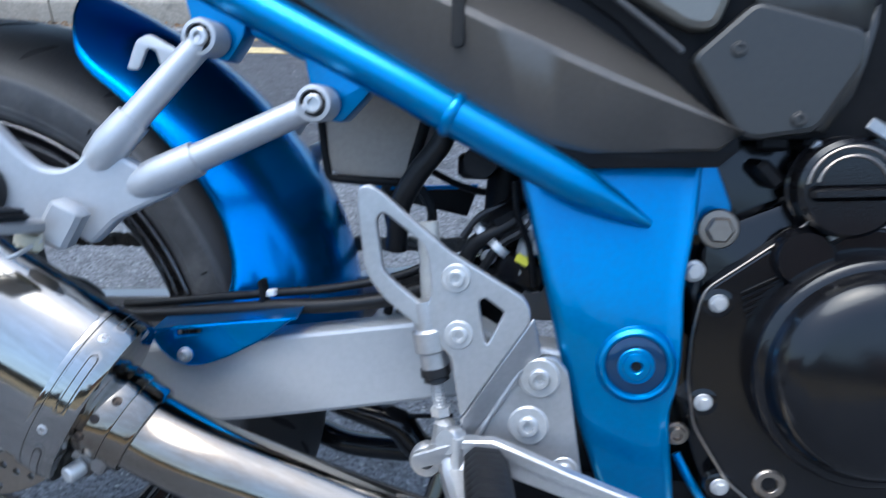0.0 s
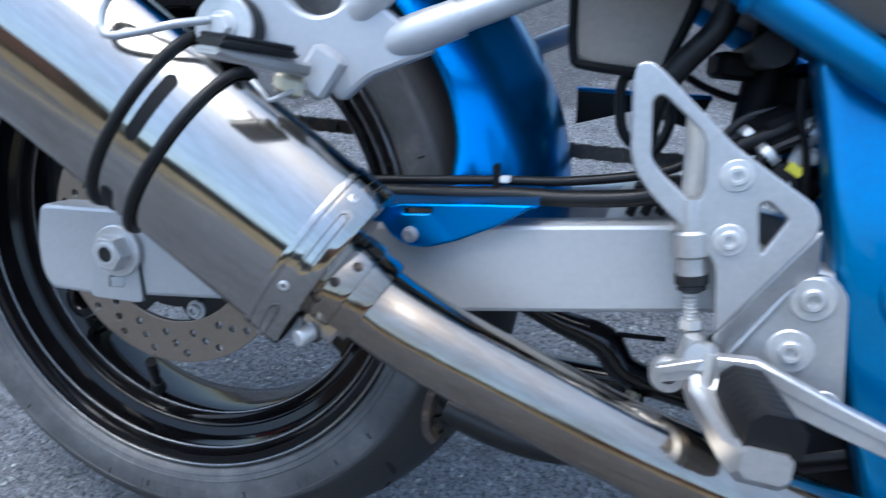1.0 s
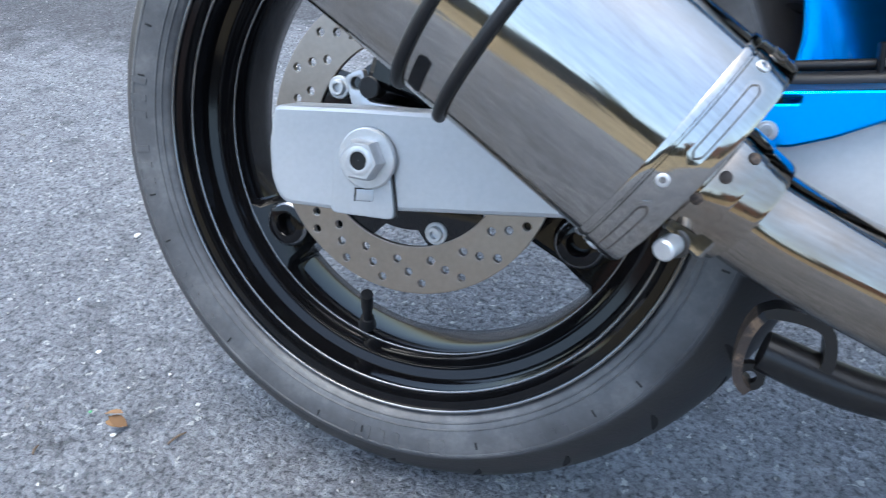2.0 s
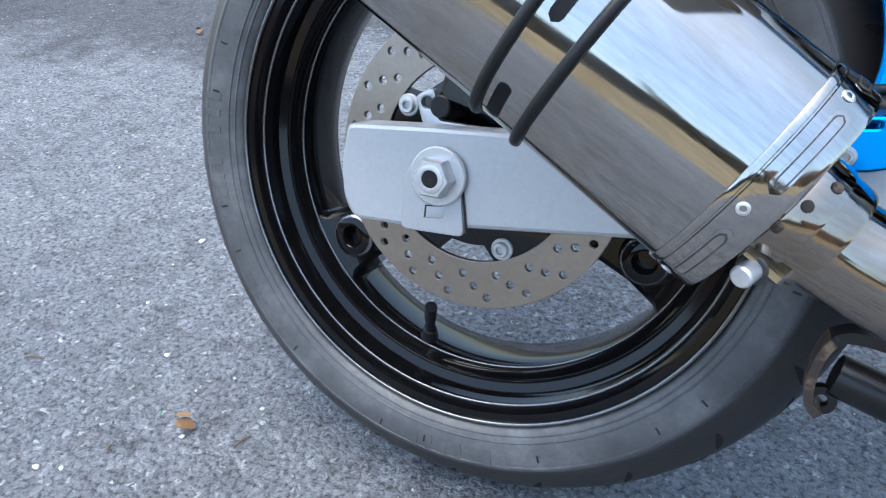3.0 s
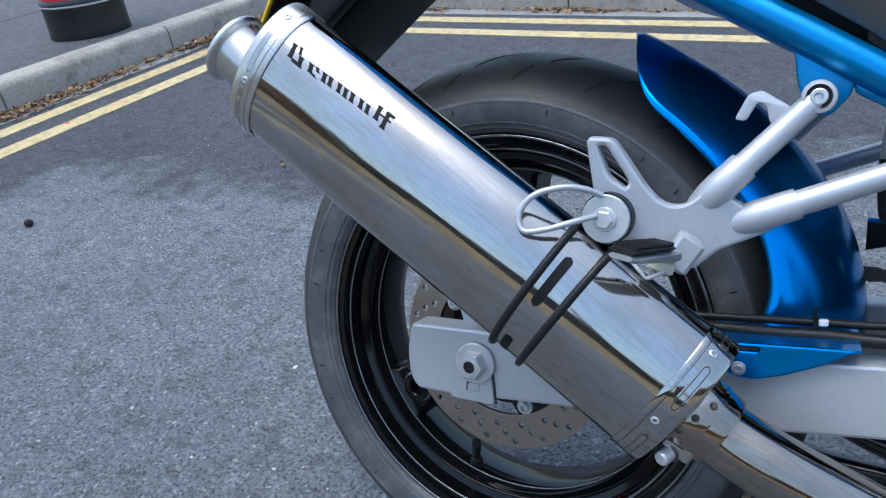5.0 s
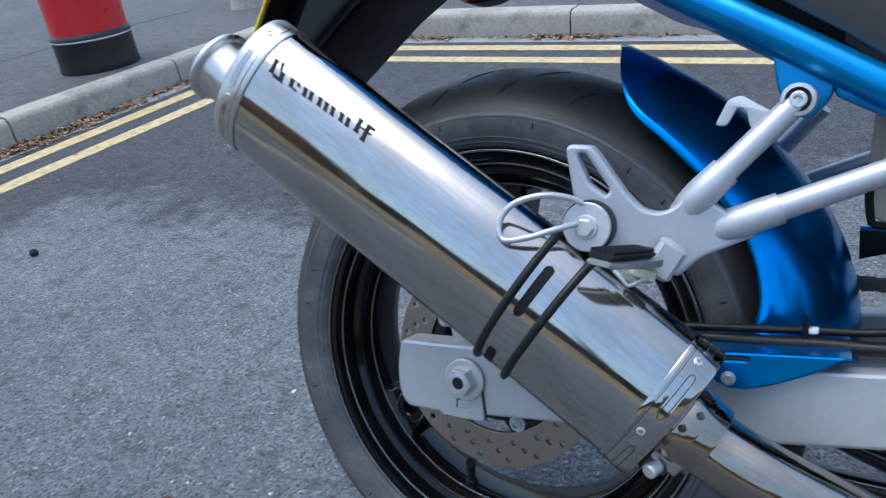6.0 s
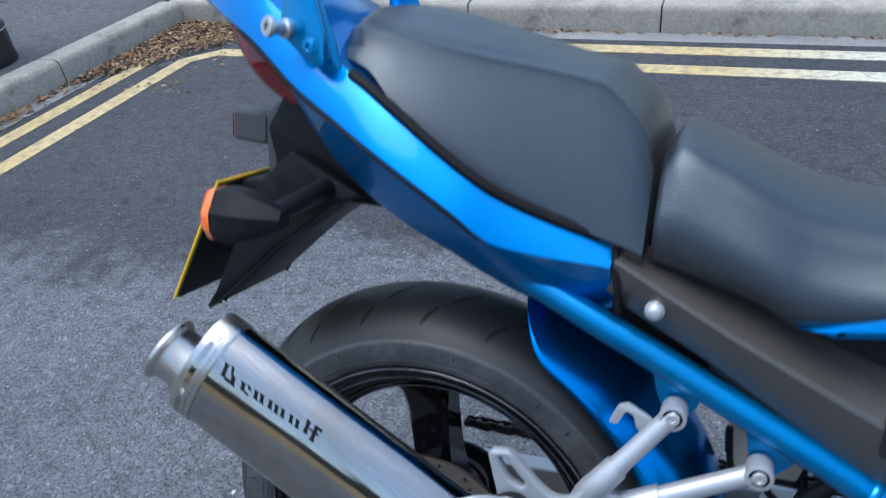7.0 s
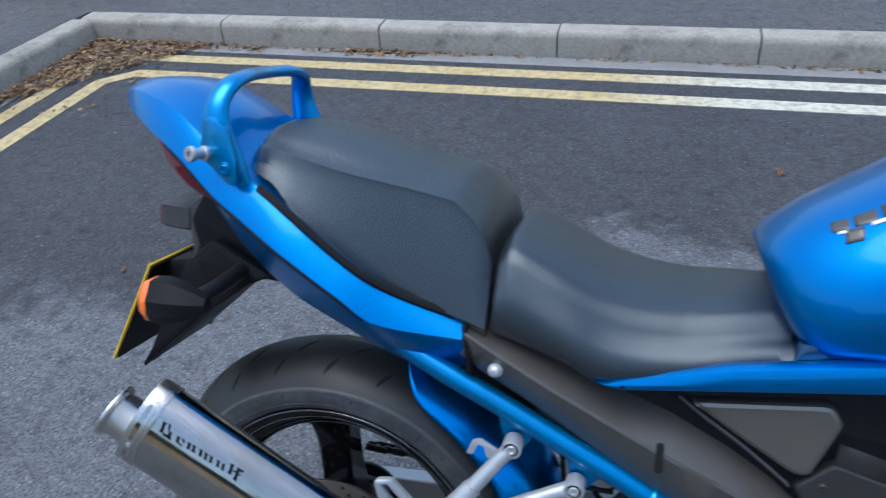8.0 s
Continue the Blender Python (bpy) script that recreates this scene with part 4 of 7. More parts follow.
# tank
loops = []
for i in range(29):
    x = 0.543 + 0.40 * (i / 28) ** 1.3
    w = curve_at([(0.543, 0.045), (0.556, 0.082), (0.575, 0.110), (0.60, 0.132), (0.64, 0.150), (0.72, 0.165), (0.945, 0.16)], x)
    lo = curve_at([(0.543, 0.545), (0.556, 0.518), (0.575, 0.486), (0.60, 0.458), (0.667, 0.466), (0.945, 0.495)], x)
    hi = curve_at([(0.543, 0.551), (0.550, 0.562), (0.5575, 0.570), (0.576, 0.587), (0.596, 0.602), (0.62, 0.616), (0.668, 0.645), (0.75, 0.69), (0.945, 0.72)], x)
    half = [(0, hi), (-0.4 * w, hi - 0.004), (-0.7 * w, hi - 0.14 * (hi - lo)), (-0.93 * w, hi - 0.40 * (hi - lo)), (-w, hi - 0.67 * (hi - lo)), (-0.97 * w, lo + 0.08 * (hi - lo)), (-0.9 * w, lo)]
    loops.append([(x, y, z) for y, z in half] + [(x, -y, z) for y, z in reversed(half[1:])])
part("fuel_tank", Geo().loft(loops), BLUE, bike, "glossy metallic blue fuel tank", crease=50)

# rear mudguard hugging the tyre
def hugger():
    loops = []
    rise = [(8, 0.0166), (18, 0.0244), (30, 0.0269), (41, 0.0230), (52, 0.0210), (63, 0.0187), (75, 0.0217)]
    edge = [(8, 66.8), (16, 70.7), (24, 63.3), (34, 58.6), (46, 57.5), (57, 55.8), (66, 50.7), (71.5, 34.0), (75, 10.0)]
    for i in range(57):
        t = i / 56
        th = 8 + 65.6 * t
        ph = curve_at(edge, 8 + 67 * t)
        row = []
        for j in range(29):
            p = radians(-ph + (ph * 2) * j / 28)
            r = 0.237 + (0.108 + curve_at(rise, th)) * math.cos(p)
            row.append(WHEEL_C + Vector((r * math.cos(radians(th)), 0.108 * math.sin(p), r * math.sin(radians(th)))))
        loops.append(row)
    return Geo().loft(loops, caps=False, closed=False)


part("rear_hugger", hugger(), BLUE_GUARD, bike, "metallic blue rear hugger over the tyre", solid=0.003)



# ---------------------------------------------------------------- right side of the machine, details
# footrest bracket: lower plate, the step between the two, bolts
low = [(0.470, 0.014), (0.507, 0.076), (0.522, 0.082), (0.531, 0.081), (0.540, 0.071), (0.549, 0.020), (0.556, -0.018), (0.538, -0.012), (0.50, 0.006)]
part("lower_plate", Geo().plate(rounded(low, 0.004, 3), -0.1425, 0.007, bevel=0.001), CAST, bracket, crease=17)
web = Geo().put([(0.514, -0.1545, 0.112), (0.466, -0.1545, 0.034), (0.469, -0.1425, 0.012), (0.521, -0.1425, 0.083), (0.514, -0.148, 0.112), (0.466, -0.148, 0.034), (0.469, -0.137, 0.012), (0.521, -0.137, 0.083)],
                [(0, 1, 2, 3), (7, 6, 5, 4), (0, 4, 5, 1), (1, 5, 6, 2), (2, 6, 7, 3), (3, 7, 4, 0)])
part("step", web, CAST, bracket, bevel=0.002)
part("rib", Geo().sweep([(0.474, -0.1435, 0.012), (0.507, -0.1435, 0.071)], 0.0022, 8, 0), CAST, bracket)
for x, z in ((0.460, 0.137), (0.463, 0.097)):
    bolt("bolt", (x, -0.155, z), 0.0062, bracket, flange=0.0102, head=0.35)
for x, z in ((0.520, 0.066), (0.514, 0.030)):
    bolt("bolt", (x, -0.1425, z), 0.0075, bracket, flange=0.0145, head=0.4)
bolt("bolt", (0.541, -0.142, -0.002), 0.006, bracket, flange=0.010, head=0.4)

# footrest: rubber-topped peg on an alloy hinge
peg = Geo()
for k in range(8):
    y = -0.172 - 0.0085 * k
    peg.loft([[(0.487 - (yy + 0.172) * 0.16 + a * s, yy, 0.011 + b * s) for a, b in ((-0.0155, -0.010), (-0.0155, 0.005), (-0.0085, 0.0125), (0.0085, 0.0125), (0.0150, 0.005), (0.0150, -0.010))] for yy, s in ((y, 0.985), (y - 0.001, 1.0), (y - 0.0070, 1.0), (y - 0.0085, 0.985))])
rest = part("footrest", peg, BLACK, bike, "black ribbed rubber footrest", crease=50)
loops = []
for y, x0, x1, zt, zb in ((-0.150, 0.454, 0.484, 0.022, -0.002), (-0.160, 0.453, 0.486, 0.019, -0.008), (-0.170, 0.457, 0.492, 0.004, -0.014), (-0.195, 0.466, 0.500, 0.000, -0.017), (-0.222, 0.474, 0.507, -0.001, -0.021), (-0.238, 0.479, 0.509, 0.003, -0.020), (-0.244, 0.482, 0.508, 0.004, -0.014)):
    e = 0.004
    loops.append([(x0 + e, y, zb), (x1 - e, y, zb), (x1, y, zb + e), (x1, y, zt - e), (x1 - e, y, zt), (x0 + e, y, zt), (x0, y, zt - e), (x0, y, zb + e)])
g = Geo().loft(loops)
g.lathe([(0.0001, -0.004), (0.010, -0.004), (0.0105, 0.006), (0.0085, 0.009), (0.0001, 0.009)], (0.462, -0.158, 0.020), (-0.5, -1, 0.2), 18)
part("hinge", g, CAST, rest, "worn cast alloy footrest hinge")
part("pin", Geo().rod((0.466, -0.166, 0.026), (0.466, -0.166, -0.012), 0.0045, n=12), BOLT, rest)

# brake pedal
rows = []
bar = [(0.437, -0.160, 0.004, 0.006), (0.452, -0.161, 0.010, 0.0065), (0.470, -0.163, 0.0175, 0.0075), (0.490, -0.166, 0.0185, 0.0098), (0.512, -0.168, 0.0105, 0.0108), (0.540, -0.170, 0.0022, 0.0098), (0.574, -0.173, -0.0065, 0.0086), (0.612, -0.178, -0.016, 0.0078)]
for i, (x, y, z, h) in enumerate(bar):
    xa, _, za, _ = bar[max(0, i - 1)]
    xb, _, zb, _ = bar[min(len(bar) - 1, i + 1)]
    d = Vector((xb - xa, 0, zb - za)).normalized()
    q = Vector((-d.z, 0, d.x))
    section = [(-1.0, 0.0035), (-0.92, -0.0030), (-0.85, -0.0040), (0.10, -0.0040), (0.18, -0.0058), (0.85, -0.0058), (1.0, -0.0045), (1.0, 0.0035)]
    rows.append([Vector((x, y + v, z)) + q * (u * h) for u, v in section])
g = Geo().loft(rows)
pedal = part("brake_pedal", g, CAST, bike, "bare forged alloy brake pedal lever", crease=28)
g = Geo()
for k in range(4):
    g.box((0.006, 0.026, 0.010), pose(0.610 + 0.0075 * k, -0.186, -0.016 - 0.002 * k, 0, 15, 0), 0.001)
part("toe_pad", g, CAST, pedal)

# rear brake master cylinder, its rod and clevis
g = Geo().lathe([(0.0001, 0), (0.009, 0), (0.0095, 0.02), (0.012, 0.022), (0.012, 0.036), (0.0095, 0.038), (0.0095, 0.050), (0.0001, 0.050)], (0.436, -0.147, 0.118), (0.2, 0, -1), 20)
cylinder = part("brake_master_cylinder", g, CAST, bike, "small alloy brake master cylinder")
part("boot", Geo().lathe([(0.0001, 0), (0.0105, 0), (0.0108, 0.006), (0.009, 0.007), (0.0095, 0.010), (0.006, 0.012), (0.0001, 0.012)], (0.4455, -0.147, 0.070), (0.2, 0, -1), 18), RUBBER, cylinder)
g = Geo().rod((0.4475, -0.147, 0.060), (0.452, -0.147, 0.028), 0.0042, n=12)
for k in range(12):
    g.lathe([(0.0042, 0), (0.005, 0.0006), (0.0042, 0.0012)], (0.4475 + 0.0045 * k / 12, -0.147, 0.058 - 0.0024 * k), (0.14, 0, -1), 12)
part("threaded_rod", g, BOLT, cylinder)
part("lock_nut", Geo().rod((0.4505, -0.147, 0.040), (0.4515, -0.147, 0.034), 0.0075, n=6), BOLT, cylinder)
part("clevis", Geo().box((0.014, 0.016, 0.030), pose(0.453, -0.150, 0.018, 0, 8, 0), 0.003), CAST, cylinder)
g = Geo().lathe([(0.0055, 0), (0.012, 0), (0.0125, 0.003), (0.0125, 0.009), (0.011, 0.011), (0.0055, 0.011), (0.0055, 0)], (0.443, -0.148, 0.002), n=24)
part("eye", g, CAST, cylinder)
bolt("pin", (0.4535, -0.158, 0.006), 0.0055, cylinder, flange=0.008, head=0.3)
part("reservoir_hose", Geo().sweep([(0.433, -0.120, 0.170), (0.4365, -0.122, 0.140), (0.439, -0.125, 0.112)], 0.0082, 14, 4), surface("cloudy_hose", (0.40, 0.40, 0.385), 0.3, 0.0, 0.08), cylinder, "cloudy translucent hose")

# frame: pivot recess, weld, lugs
PIV = Vector((0.587, spar_y(0.587, 0.077), 0.077))
g = Geo().lathe([(0.0300, -0.004), (0.0280, 0.0014), (0.0260, 0.0042), (0.0240, 0.0054), (0.0224, 0.0050), (0.0214, 0.0036), (0.0208, 0.0016), (0.0001, 0.0014)], PIV, n=56)
part("pivot_boss", g, BLUE_FRAME, frame_part)
# darker blue ring, painting the groove's shade round the pivot nut
part("pivot_groove_shade", Geo().lathe([(0.0212, 0.0024), (0.0205, 0.0028), (0.0125, 0.0028)], PIV, n=48), BLUE_DARK, frame_part)
g = Geo().lathe([(0.0132, 0.0020), (0.0130, 0.0040), (0.0122, 0.0048), (0.0098, 0.0050), (0.0090, 0.0064), (0.0048, 0.0068), (0.0040, 0.0060), (0.0038, 0.0032), (0.0001, 0.0032)], PIV, n=40)
part("pivot_nut", g, BLUE_FRAME, frame_part)
part("nut_hole", Geo().lathe([(0.0037, 0.0034), (0.0001, 0.0036)], PIV, n=16), HOLE, frame_part)
for dx, dz in ((0, 0),):
    part("weld", Geo().lathe([(0.0146, -0.004), (0.0162, -0.002), (0.0165, 0.0), (0.0162, 0.002), (0.0146, 0.004)], (0.4515, -0.137, 0.2472), (0.893, 0, -0.45), 24), BLUE_FRAME, frame_part)
lug_a = [(0.252, 0.342), (0.285, 0.330), (0.303, 0.312), (0.300, 0.296), (0.288, 0.279), (0.270, 0.284), (0.261, 0.305)]
lug_b = [(0.298, 0.320), (0.303, 0.298), (0.349, 0.279), (0.358, 0.292)]
lug_c = [(0.340, 0.300), (0.346, 0.276), (0.353, 0.243), (0.372, 0.239), (0.388, 0.256), (0.402, 0.272)]
for o, y in ((lug_a, -0.134), (lug_b, -0.129), (lug_c, -0.134)):
    part("lug_plate", Geo().plate(rounded(o, 0.004, 3), y, 0.022, bevel=0.002), BLUE_FRAME, frame_part)
g = Geo().plate(rounded([(0.618, 0.226), (0.638, 0.218), (0.652, 0.187), (0.650, 0.165), (0.625, 0.165)], 0.005, 3), -0.088, 0.012, bevel=0.002)
part("engine_hanger", g, BLUE_FRAME, frame_part)

# pillion footrest bracket: forged plate with two tube arms
HX = -0.26
hang = [(0.1199, 0.249), (0.1225, 0.2528), (0.1385, 0.2530), (0.1435, 0.2486), (0.167, 0.2172), (0.180, 0.2045), (0.192, 0.2025), (0.202, 0.2070), (0.2110, 0.2185), (0.2179, 0.2220), (0.2308, 0.2125), (0.2595, 0.1945),
        (0.2625, 0.1885), (0.2261, 0.1690), (0.2097, 0.1505), (0.1985, 0.1600), (0.1645, 0.1717), (0.150, 0.168), (0.133, 0.180), (0.131, 0.200), (0.1232, 0.2340)]
hang_hole = [(0.1289, 0.2455), (0.1346, 0.2468), (0.1550, 0.2186), (0.1530, 0.2136), (0.1395, 0.2225)]
hanger = part("pillion_bracket", Geo().plate(rounded(hang, 0.005, 3), HX, 0.012, [rounded(hang_hole, 0.003, 2)], 0.003, 0.35), SILVER, bike, "silver-painted forged pillion footrest bracket", crease=17)
for a, b in (((0.280, -0.152, 0.294), (0.2165, -0.178, 0.214)), ((0.360, -0.150, 0.252), (0.243, -0.170, 0.1955))):
    a, b = Vector(a), Vector(b)
    g = Geo().sweep([a, a.lerp(b, 0.5), b], [0.0095, 0.0100, 0.0108], 18, 4)
    stops = ((0.700, 0.0096), (0.703, 0.0124), (0.80, 0.0128), (0.92, 0.0132), (1.04, 0.0130), (1.16, 0.0112), (1.28, 0.0075), (1.38, 0.0015))
    g.sweep([a + (b - a) * t + Vector((0, max(0.0, t - 0.95) * 0.045, 0)) for t, _ in stops], [r for _, r in stops], 20, 0)
    part("arm", g, SILVER, hanger)
for x, z in ((0.280, 0.294), (0.360, 0.252)):
    part("boss", Geo().lathe([(0.0001, -0.024), (0.0125, -0.024), (0.0128, -0.002), (0.0122, 0.0), (0.0095, 0.0006), (0.009, -0.002), (0.0001, -0.002)], (x, -0.162, z), n=32), SILVER, hanger)
    # black ring painted for the shade between boss and bolt
    part("boss_gap_shade", Geo().lathe([(0.0092, -0.0016), (0.0062, -0.0016)], (x, -0.162, z), n=28), HOLE, hanger)
    bolt("bolt", (x, -0.160, z), 0.0064, hanger, head=0.28)
hook = [(0.2205, 0.272), (0.2285, 0.2925), (0.238, 0.2965), (0.262, 0.2845), (0.256, 0.266), (0.247, 0.272), (0.2435, 0.285), (0.2365, 0.2875), (0.2295, 0.2715)]
part("luggage_hook", Geo().plate(rounded(hook, 0.003, 3), -0.1515, 0.004, bevel=0.0008), SILVER, hanger)

# the same bracket on the far side, seen through the frame
far = part("pillion_bracket", Geo().plate(rounded(hang, 0.005, 3), 0.248, 0.012, [rounded(hang_hole, 0.003, 2)], 0.003, -0.35), SILVER, bike)
for a, b in (((0.280, 0.152, 0.294), (0.2165, 0.178, 0.214)), ((0.360, 0.150, 0.252), (0.243, 0.170, 0.1955))):
    part("arm", Geo().sweep([a, b], 0.0100, 14, 0), SILVER, far)

# silencer hanger: bolt, washer, rubber, strap
at = Vector((0.1435, -0.222, 0.189))
g = Geo().lathe([(0.0001, -0.016), (0.0205, -0.016), (0.0212, -0.012), (0.0205, -0.008), (0.0212, -0.004), (0.0001, -0.003)], at, n=36)
part("rubber_bush", g, RUBBER, can)
part("washer", Geo().lathe([(0.0001, -0.004), (0.0198, -0.004), (0.0198, -0.001), (0.0190, 0.0), (0.0085, 0.0), (0.0085, -0.001), (0.0001, -0.001)], at, n=40), BOLT, can)
bolt("hanger_bolt", at, 0.0078, can, socket=False, head=0.4, flange=0.0100)


def around(s, a0, a1, width, grow, thick=0.0008, n=40):
    """A strip of sheet lying on the can between two angles."""
    loops = []
    for i in range(n + 1):
        d = a0 + (a1 - a0) * i / n
        w = width / 2
        loops.append([can_at(s - w, d, grow - thick), can_at(s - w, d, grow), can_at(s + w, d, grow), can_at(s + w, d, grow - thick)])
    return Geo().loft(loops)


def oblong(s, a0, a1, width, grow, n=24):
    """A rounded slot shape lying on the can."""
    loops = []
    for i in range(n + 1):
        t = i / n
        d = a0 + (a1 - a0) * t
        k = min(1.0, math.sqrt(max(0.0, 1 - (1 - min(t, 1 - t) / 0.10) ** 2)) if min(t, 1 - t) < 0.10 else 1.0)
        w = width / 2 * max(k, 0.05)
        loops.append([can_at(s - w, d, grow - 0.0006), can_at(s - w, d, grow), can_at(s + w, d, grow), can_at(s + w, d, grow - 0.0006)])
    return Geo().loft(loops)


strap = part("strap", around(0.083, -112, 80, 0.030, 0.0010), STEEL, can, "polished hanger strap with rubber edges")
for s0, s1 in ((0.0625, 0.0670), (0.1020, 0.0970)):
    pts = [can_at(s0 + (s1 - s0) * (i / 16) ** 0.5, -112 + 194 * i / 16, 0.0022) for i in range(17)]
    part("rubber_edge", Geo().sweep(pts, 0.0036, 10, 3), RUBBER, strap)
part("slot", oblong(0.0785, -49, -3, 0.0085, 0.0016), BLACK, strap)
part("slot", oblong(0.0785, 33, 62, 0.0085, 0.0016), BLACK, strap)
part("strap_lug", Geo().box((0.030, 0.010, 0.034), Matrix.Translation(can_at(0.083, -104, 0.006)) @ pose(0, 0, 0, 0, 32, 0), 0.003), STEEL, strap)
for a in (-61, 5, 74, 146, 218):
    for s in (0.2085, -0.2515):
        c0 = can_at(s, a, 0.0012)
        nrm = (can_at(s, a, 0.01) - can_at(s, a, 0)).normalized()
        part("rivet", Geo().lathe([(0.0001, 0), (0.0036, 0), (0.0036, 0.0006), (0.0028, 0.0012), (0.0019, 0.0012), (0.0017, -0.0006), (0.0001, -0.0006)], c0, nrm, 16), BOLT, can)
for a0, a1 in ((-52, -6), (15, 62), (-100, -70)):
    part("pressing", oblong(0.2120, a0, a1, 0.0085, 0.0021), STEEL, can)
    # raised dark ring, drawn for the shaded edge round the pressed slot
    part("pressing_outline", oblong(0.2120, a0 + 2.5, a1 - 2.5, 0.0062, 0.0023), DARK_STEEL, can)
    part("pressing_floor", oblong(0.2120, a0 + 3.7, a1 - 3.7, 0.0046, 0.0025), STEEL, can)
for a0, a1 in ((-55, -2), (12, 60)):
    part("pressing", oblong(-0.2530, a0, a1, 0.006, 0.0019), STEEL, can)
# etched maker's mark, drawn as plain dark strokes
def mark(s, a0, a1, w, lean=0.0035, ends=True):
    g = Geo()
    rows = []
    for i in range(11):
        t = i / 10
        k = 1.0 + (0.55 * max(0.0, 1 - t / 0.18) + 0.55 * max(0.0, (t - 0.82) / 0.18) if ends else 0.0)
        c = s + lean * t
        rows.append([can_at(c - w / 2 * k, a0 + (a1 - a0) * t, 0.0001), can_at(c - w / 2 * k, a0 + (a1 - a0) * t, 0.0004), can_at(c + w / 2 * k, a0 + (a1 - a0) * t, 0.0004), can_at(c + w / 2 * k, a0 + (a1 - a0) * t, 0.0001)])
    part("mark_stroke", g.loft(rows), BLACK, can, "dark etched stroke of a maker's mark")


for s, a0, a1, w in ((-0.2285, -46, -33, 0.0042), (-0.2225, -47, -40.5, 0.0030), (-0.2170, -40, -32, 0.0046), (-0.2205, -34.5, -31.5, 0.0090), (-0.2060, -41, -33.5, 0.0044), (-0.2000, -41.5, -38, 0.0036), (-0.2005, -35, -33, 0.0050), (-0.1915, -42, -34.5, 0.0042),
                     (-0.1850, -42.5, -35, 0.0042), (-0.1755, -43, -35.5, 0.0040), (-0.1685, -43, -35.5, 0.0040), (-0.1615, -43.5, -36, 0.0040), (-0.1520, -44, -36.5, 0.0040), (-0.1450, -44, -36.5, 0.0040), (-0.1360, -50, -37.5, 0.0042), (-0.1270, -50, -35, 0.0042)):
    mark(-0.2300 + (s + 0.2305) * 1.07, a0 + 0.5, a1 + 0.5, w)
mark(-0.1165, -50.0, -47.0, 0.0085, 0.0, False)
mark(-0.1185, -44.0, -42.4, 0.0120, 0.0, False)

# pipe joint: clamp collar and bolt
j0 = CAN_C + CAN_D * 0.222
g = Geo().lathe([(0.0285, 0), (0.0325, 0.0), (0.0330, 0.003), (0.0325, 0.034), (0.0318, 0.036), (0.0285, 0.036)], j0, CAN_D, 40)
part("pipe_collar", g, STEEL_PIPE, can)
g = Geo().box((0.026, 0.014, 0.016), Matrix.Translation((0.2230, -0.2150, 0.012)) @ pose(0, 0, 0, 0, 32, 0), 0.002)
part("clamp_ear", g, STEEL, can)
part("clamp_bolt", Geo().rod((0.2118, -0.2300, 0.0022), (0.2240, -0.200, 0.0095), 0.0062, n=16, bevel=0.0012), BOLT, can)
part("clamp_washer", Geo().rod((0.2160, -0.2200, 0.0050), (0.2180, -0.2140, 0.0064), 0.0088, n=20, bevel=0.0008), DARK_STEEL, can)
g = Geo().lathe([(0.0322, 0), (0.0338, 0.0006), (0.0342, 0.002), (0.0342, 0.0155), (0.0338, 0.017), (0.0322, 0.0175)], j0 + CAN_D * 0.004, CAN_D, 40)
band_part = part("clamp_band", g, STEEL_PIPE, can, "weathered exhaust clamp band")
for a, s in ((-20, 0.009), (-48, 0.014), (8, 0.006)):
    t = radians(a)
    nrm = CAN_U * math.cos(t) + CAN_V * math.sin(t)
    part("weld_spot", Geo().lathe([(0.0001, 0.0), (0.0034, -0.0002), (0.0030, 0.0010), (0.0016, 0.0016), (0.0001, 0.0017)], j0 + CAN_D * s + nrm * 0.0341, nrm, 12), RUSTY, band_part, "rusty weld spot")

# springy wire loop of the pillion rest, and the folded rest itself
loop_pts = [(0.140, -0.224, 0.208), (0.128, -0.232, 0.2125), (0.112, -0.242, 0.213), (0.092, -0.250, 0.205), (0.083, -0.254, 0.190), (0.088, -0.257, 0.177), (0.106, -0.254, 0.180), (0.124, -0.244, 0.187), (0.138, -0.228, 0.192)]
part("wire_loop", Geo().sweep(loop_pts, 0.0026, 10, 5), SILVER, hanger)
ROOT, TIP = Vector((0.1985, -0.230, 0.1750)), Vector((0.1740, -0.297, 0.1785))
ALONG = (TIP - ROOT).normalized()
ACROSS_PEG = ALONG.cross(Vector((0, 0, 1))).normalized()
UP_PEG = ACROSS_PEG.cross(ALONG)


def peg_slab(stations):
    """Rounded slab along the folded rest: distance, half width, underside and top."""
    rows = []
    for d, w, z0, z1 in stations:
        ring = [(-w, z0 + 0.002), (-w, z1 - 0.002), (-w + 0.003, z1), (w - 0.003, z1), (w, z1 - 0.002), (w, z0 + 0.002), (w - 0.003, z0), (-w + 0.003, z0)]
        rows.append([ROOT + ALONG * d + ACROSS_PEG * x + UP_PEG * z for x, z in ring])
    return Geo().loft(rows)


fold = part("pillion_footrest", peg_slab([(0.006, 0.0085, 0.0, 0.0045), (0.010, 0.0098, 0.0, 0.0055), (0.058, 0.0115, 0.0, 0.0055), (0.062, 0.0105, 0.0, 0.0045)]), RUBBER, bike, "folded pillion footrest with black rubber", crease=25)
for k in (-2, -1, 0, 1, 2):
    part("rib", Geo().sweep([ROOT + ALONG * 0.010 + ACROSS_PEG * 0.0037 * k + UP_PEG * 0.0058, ROOT + ALONG * 0.060 + ACROSS_PEG * 0.0044 * k + UP_PEG * 0.0058], 0.0017, 8, 0), RUBBER, fold)
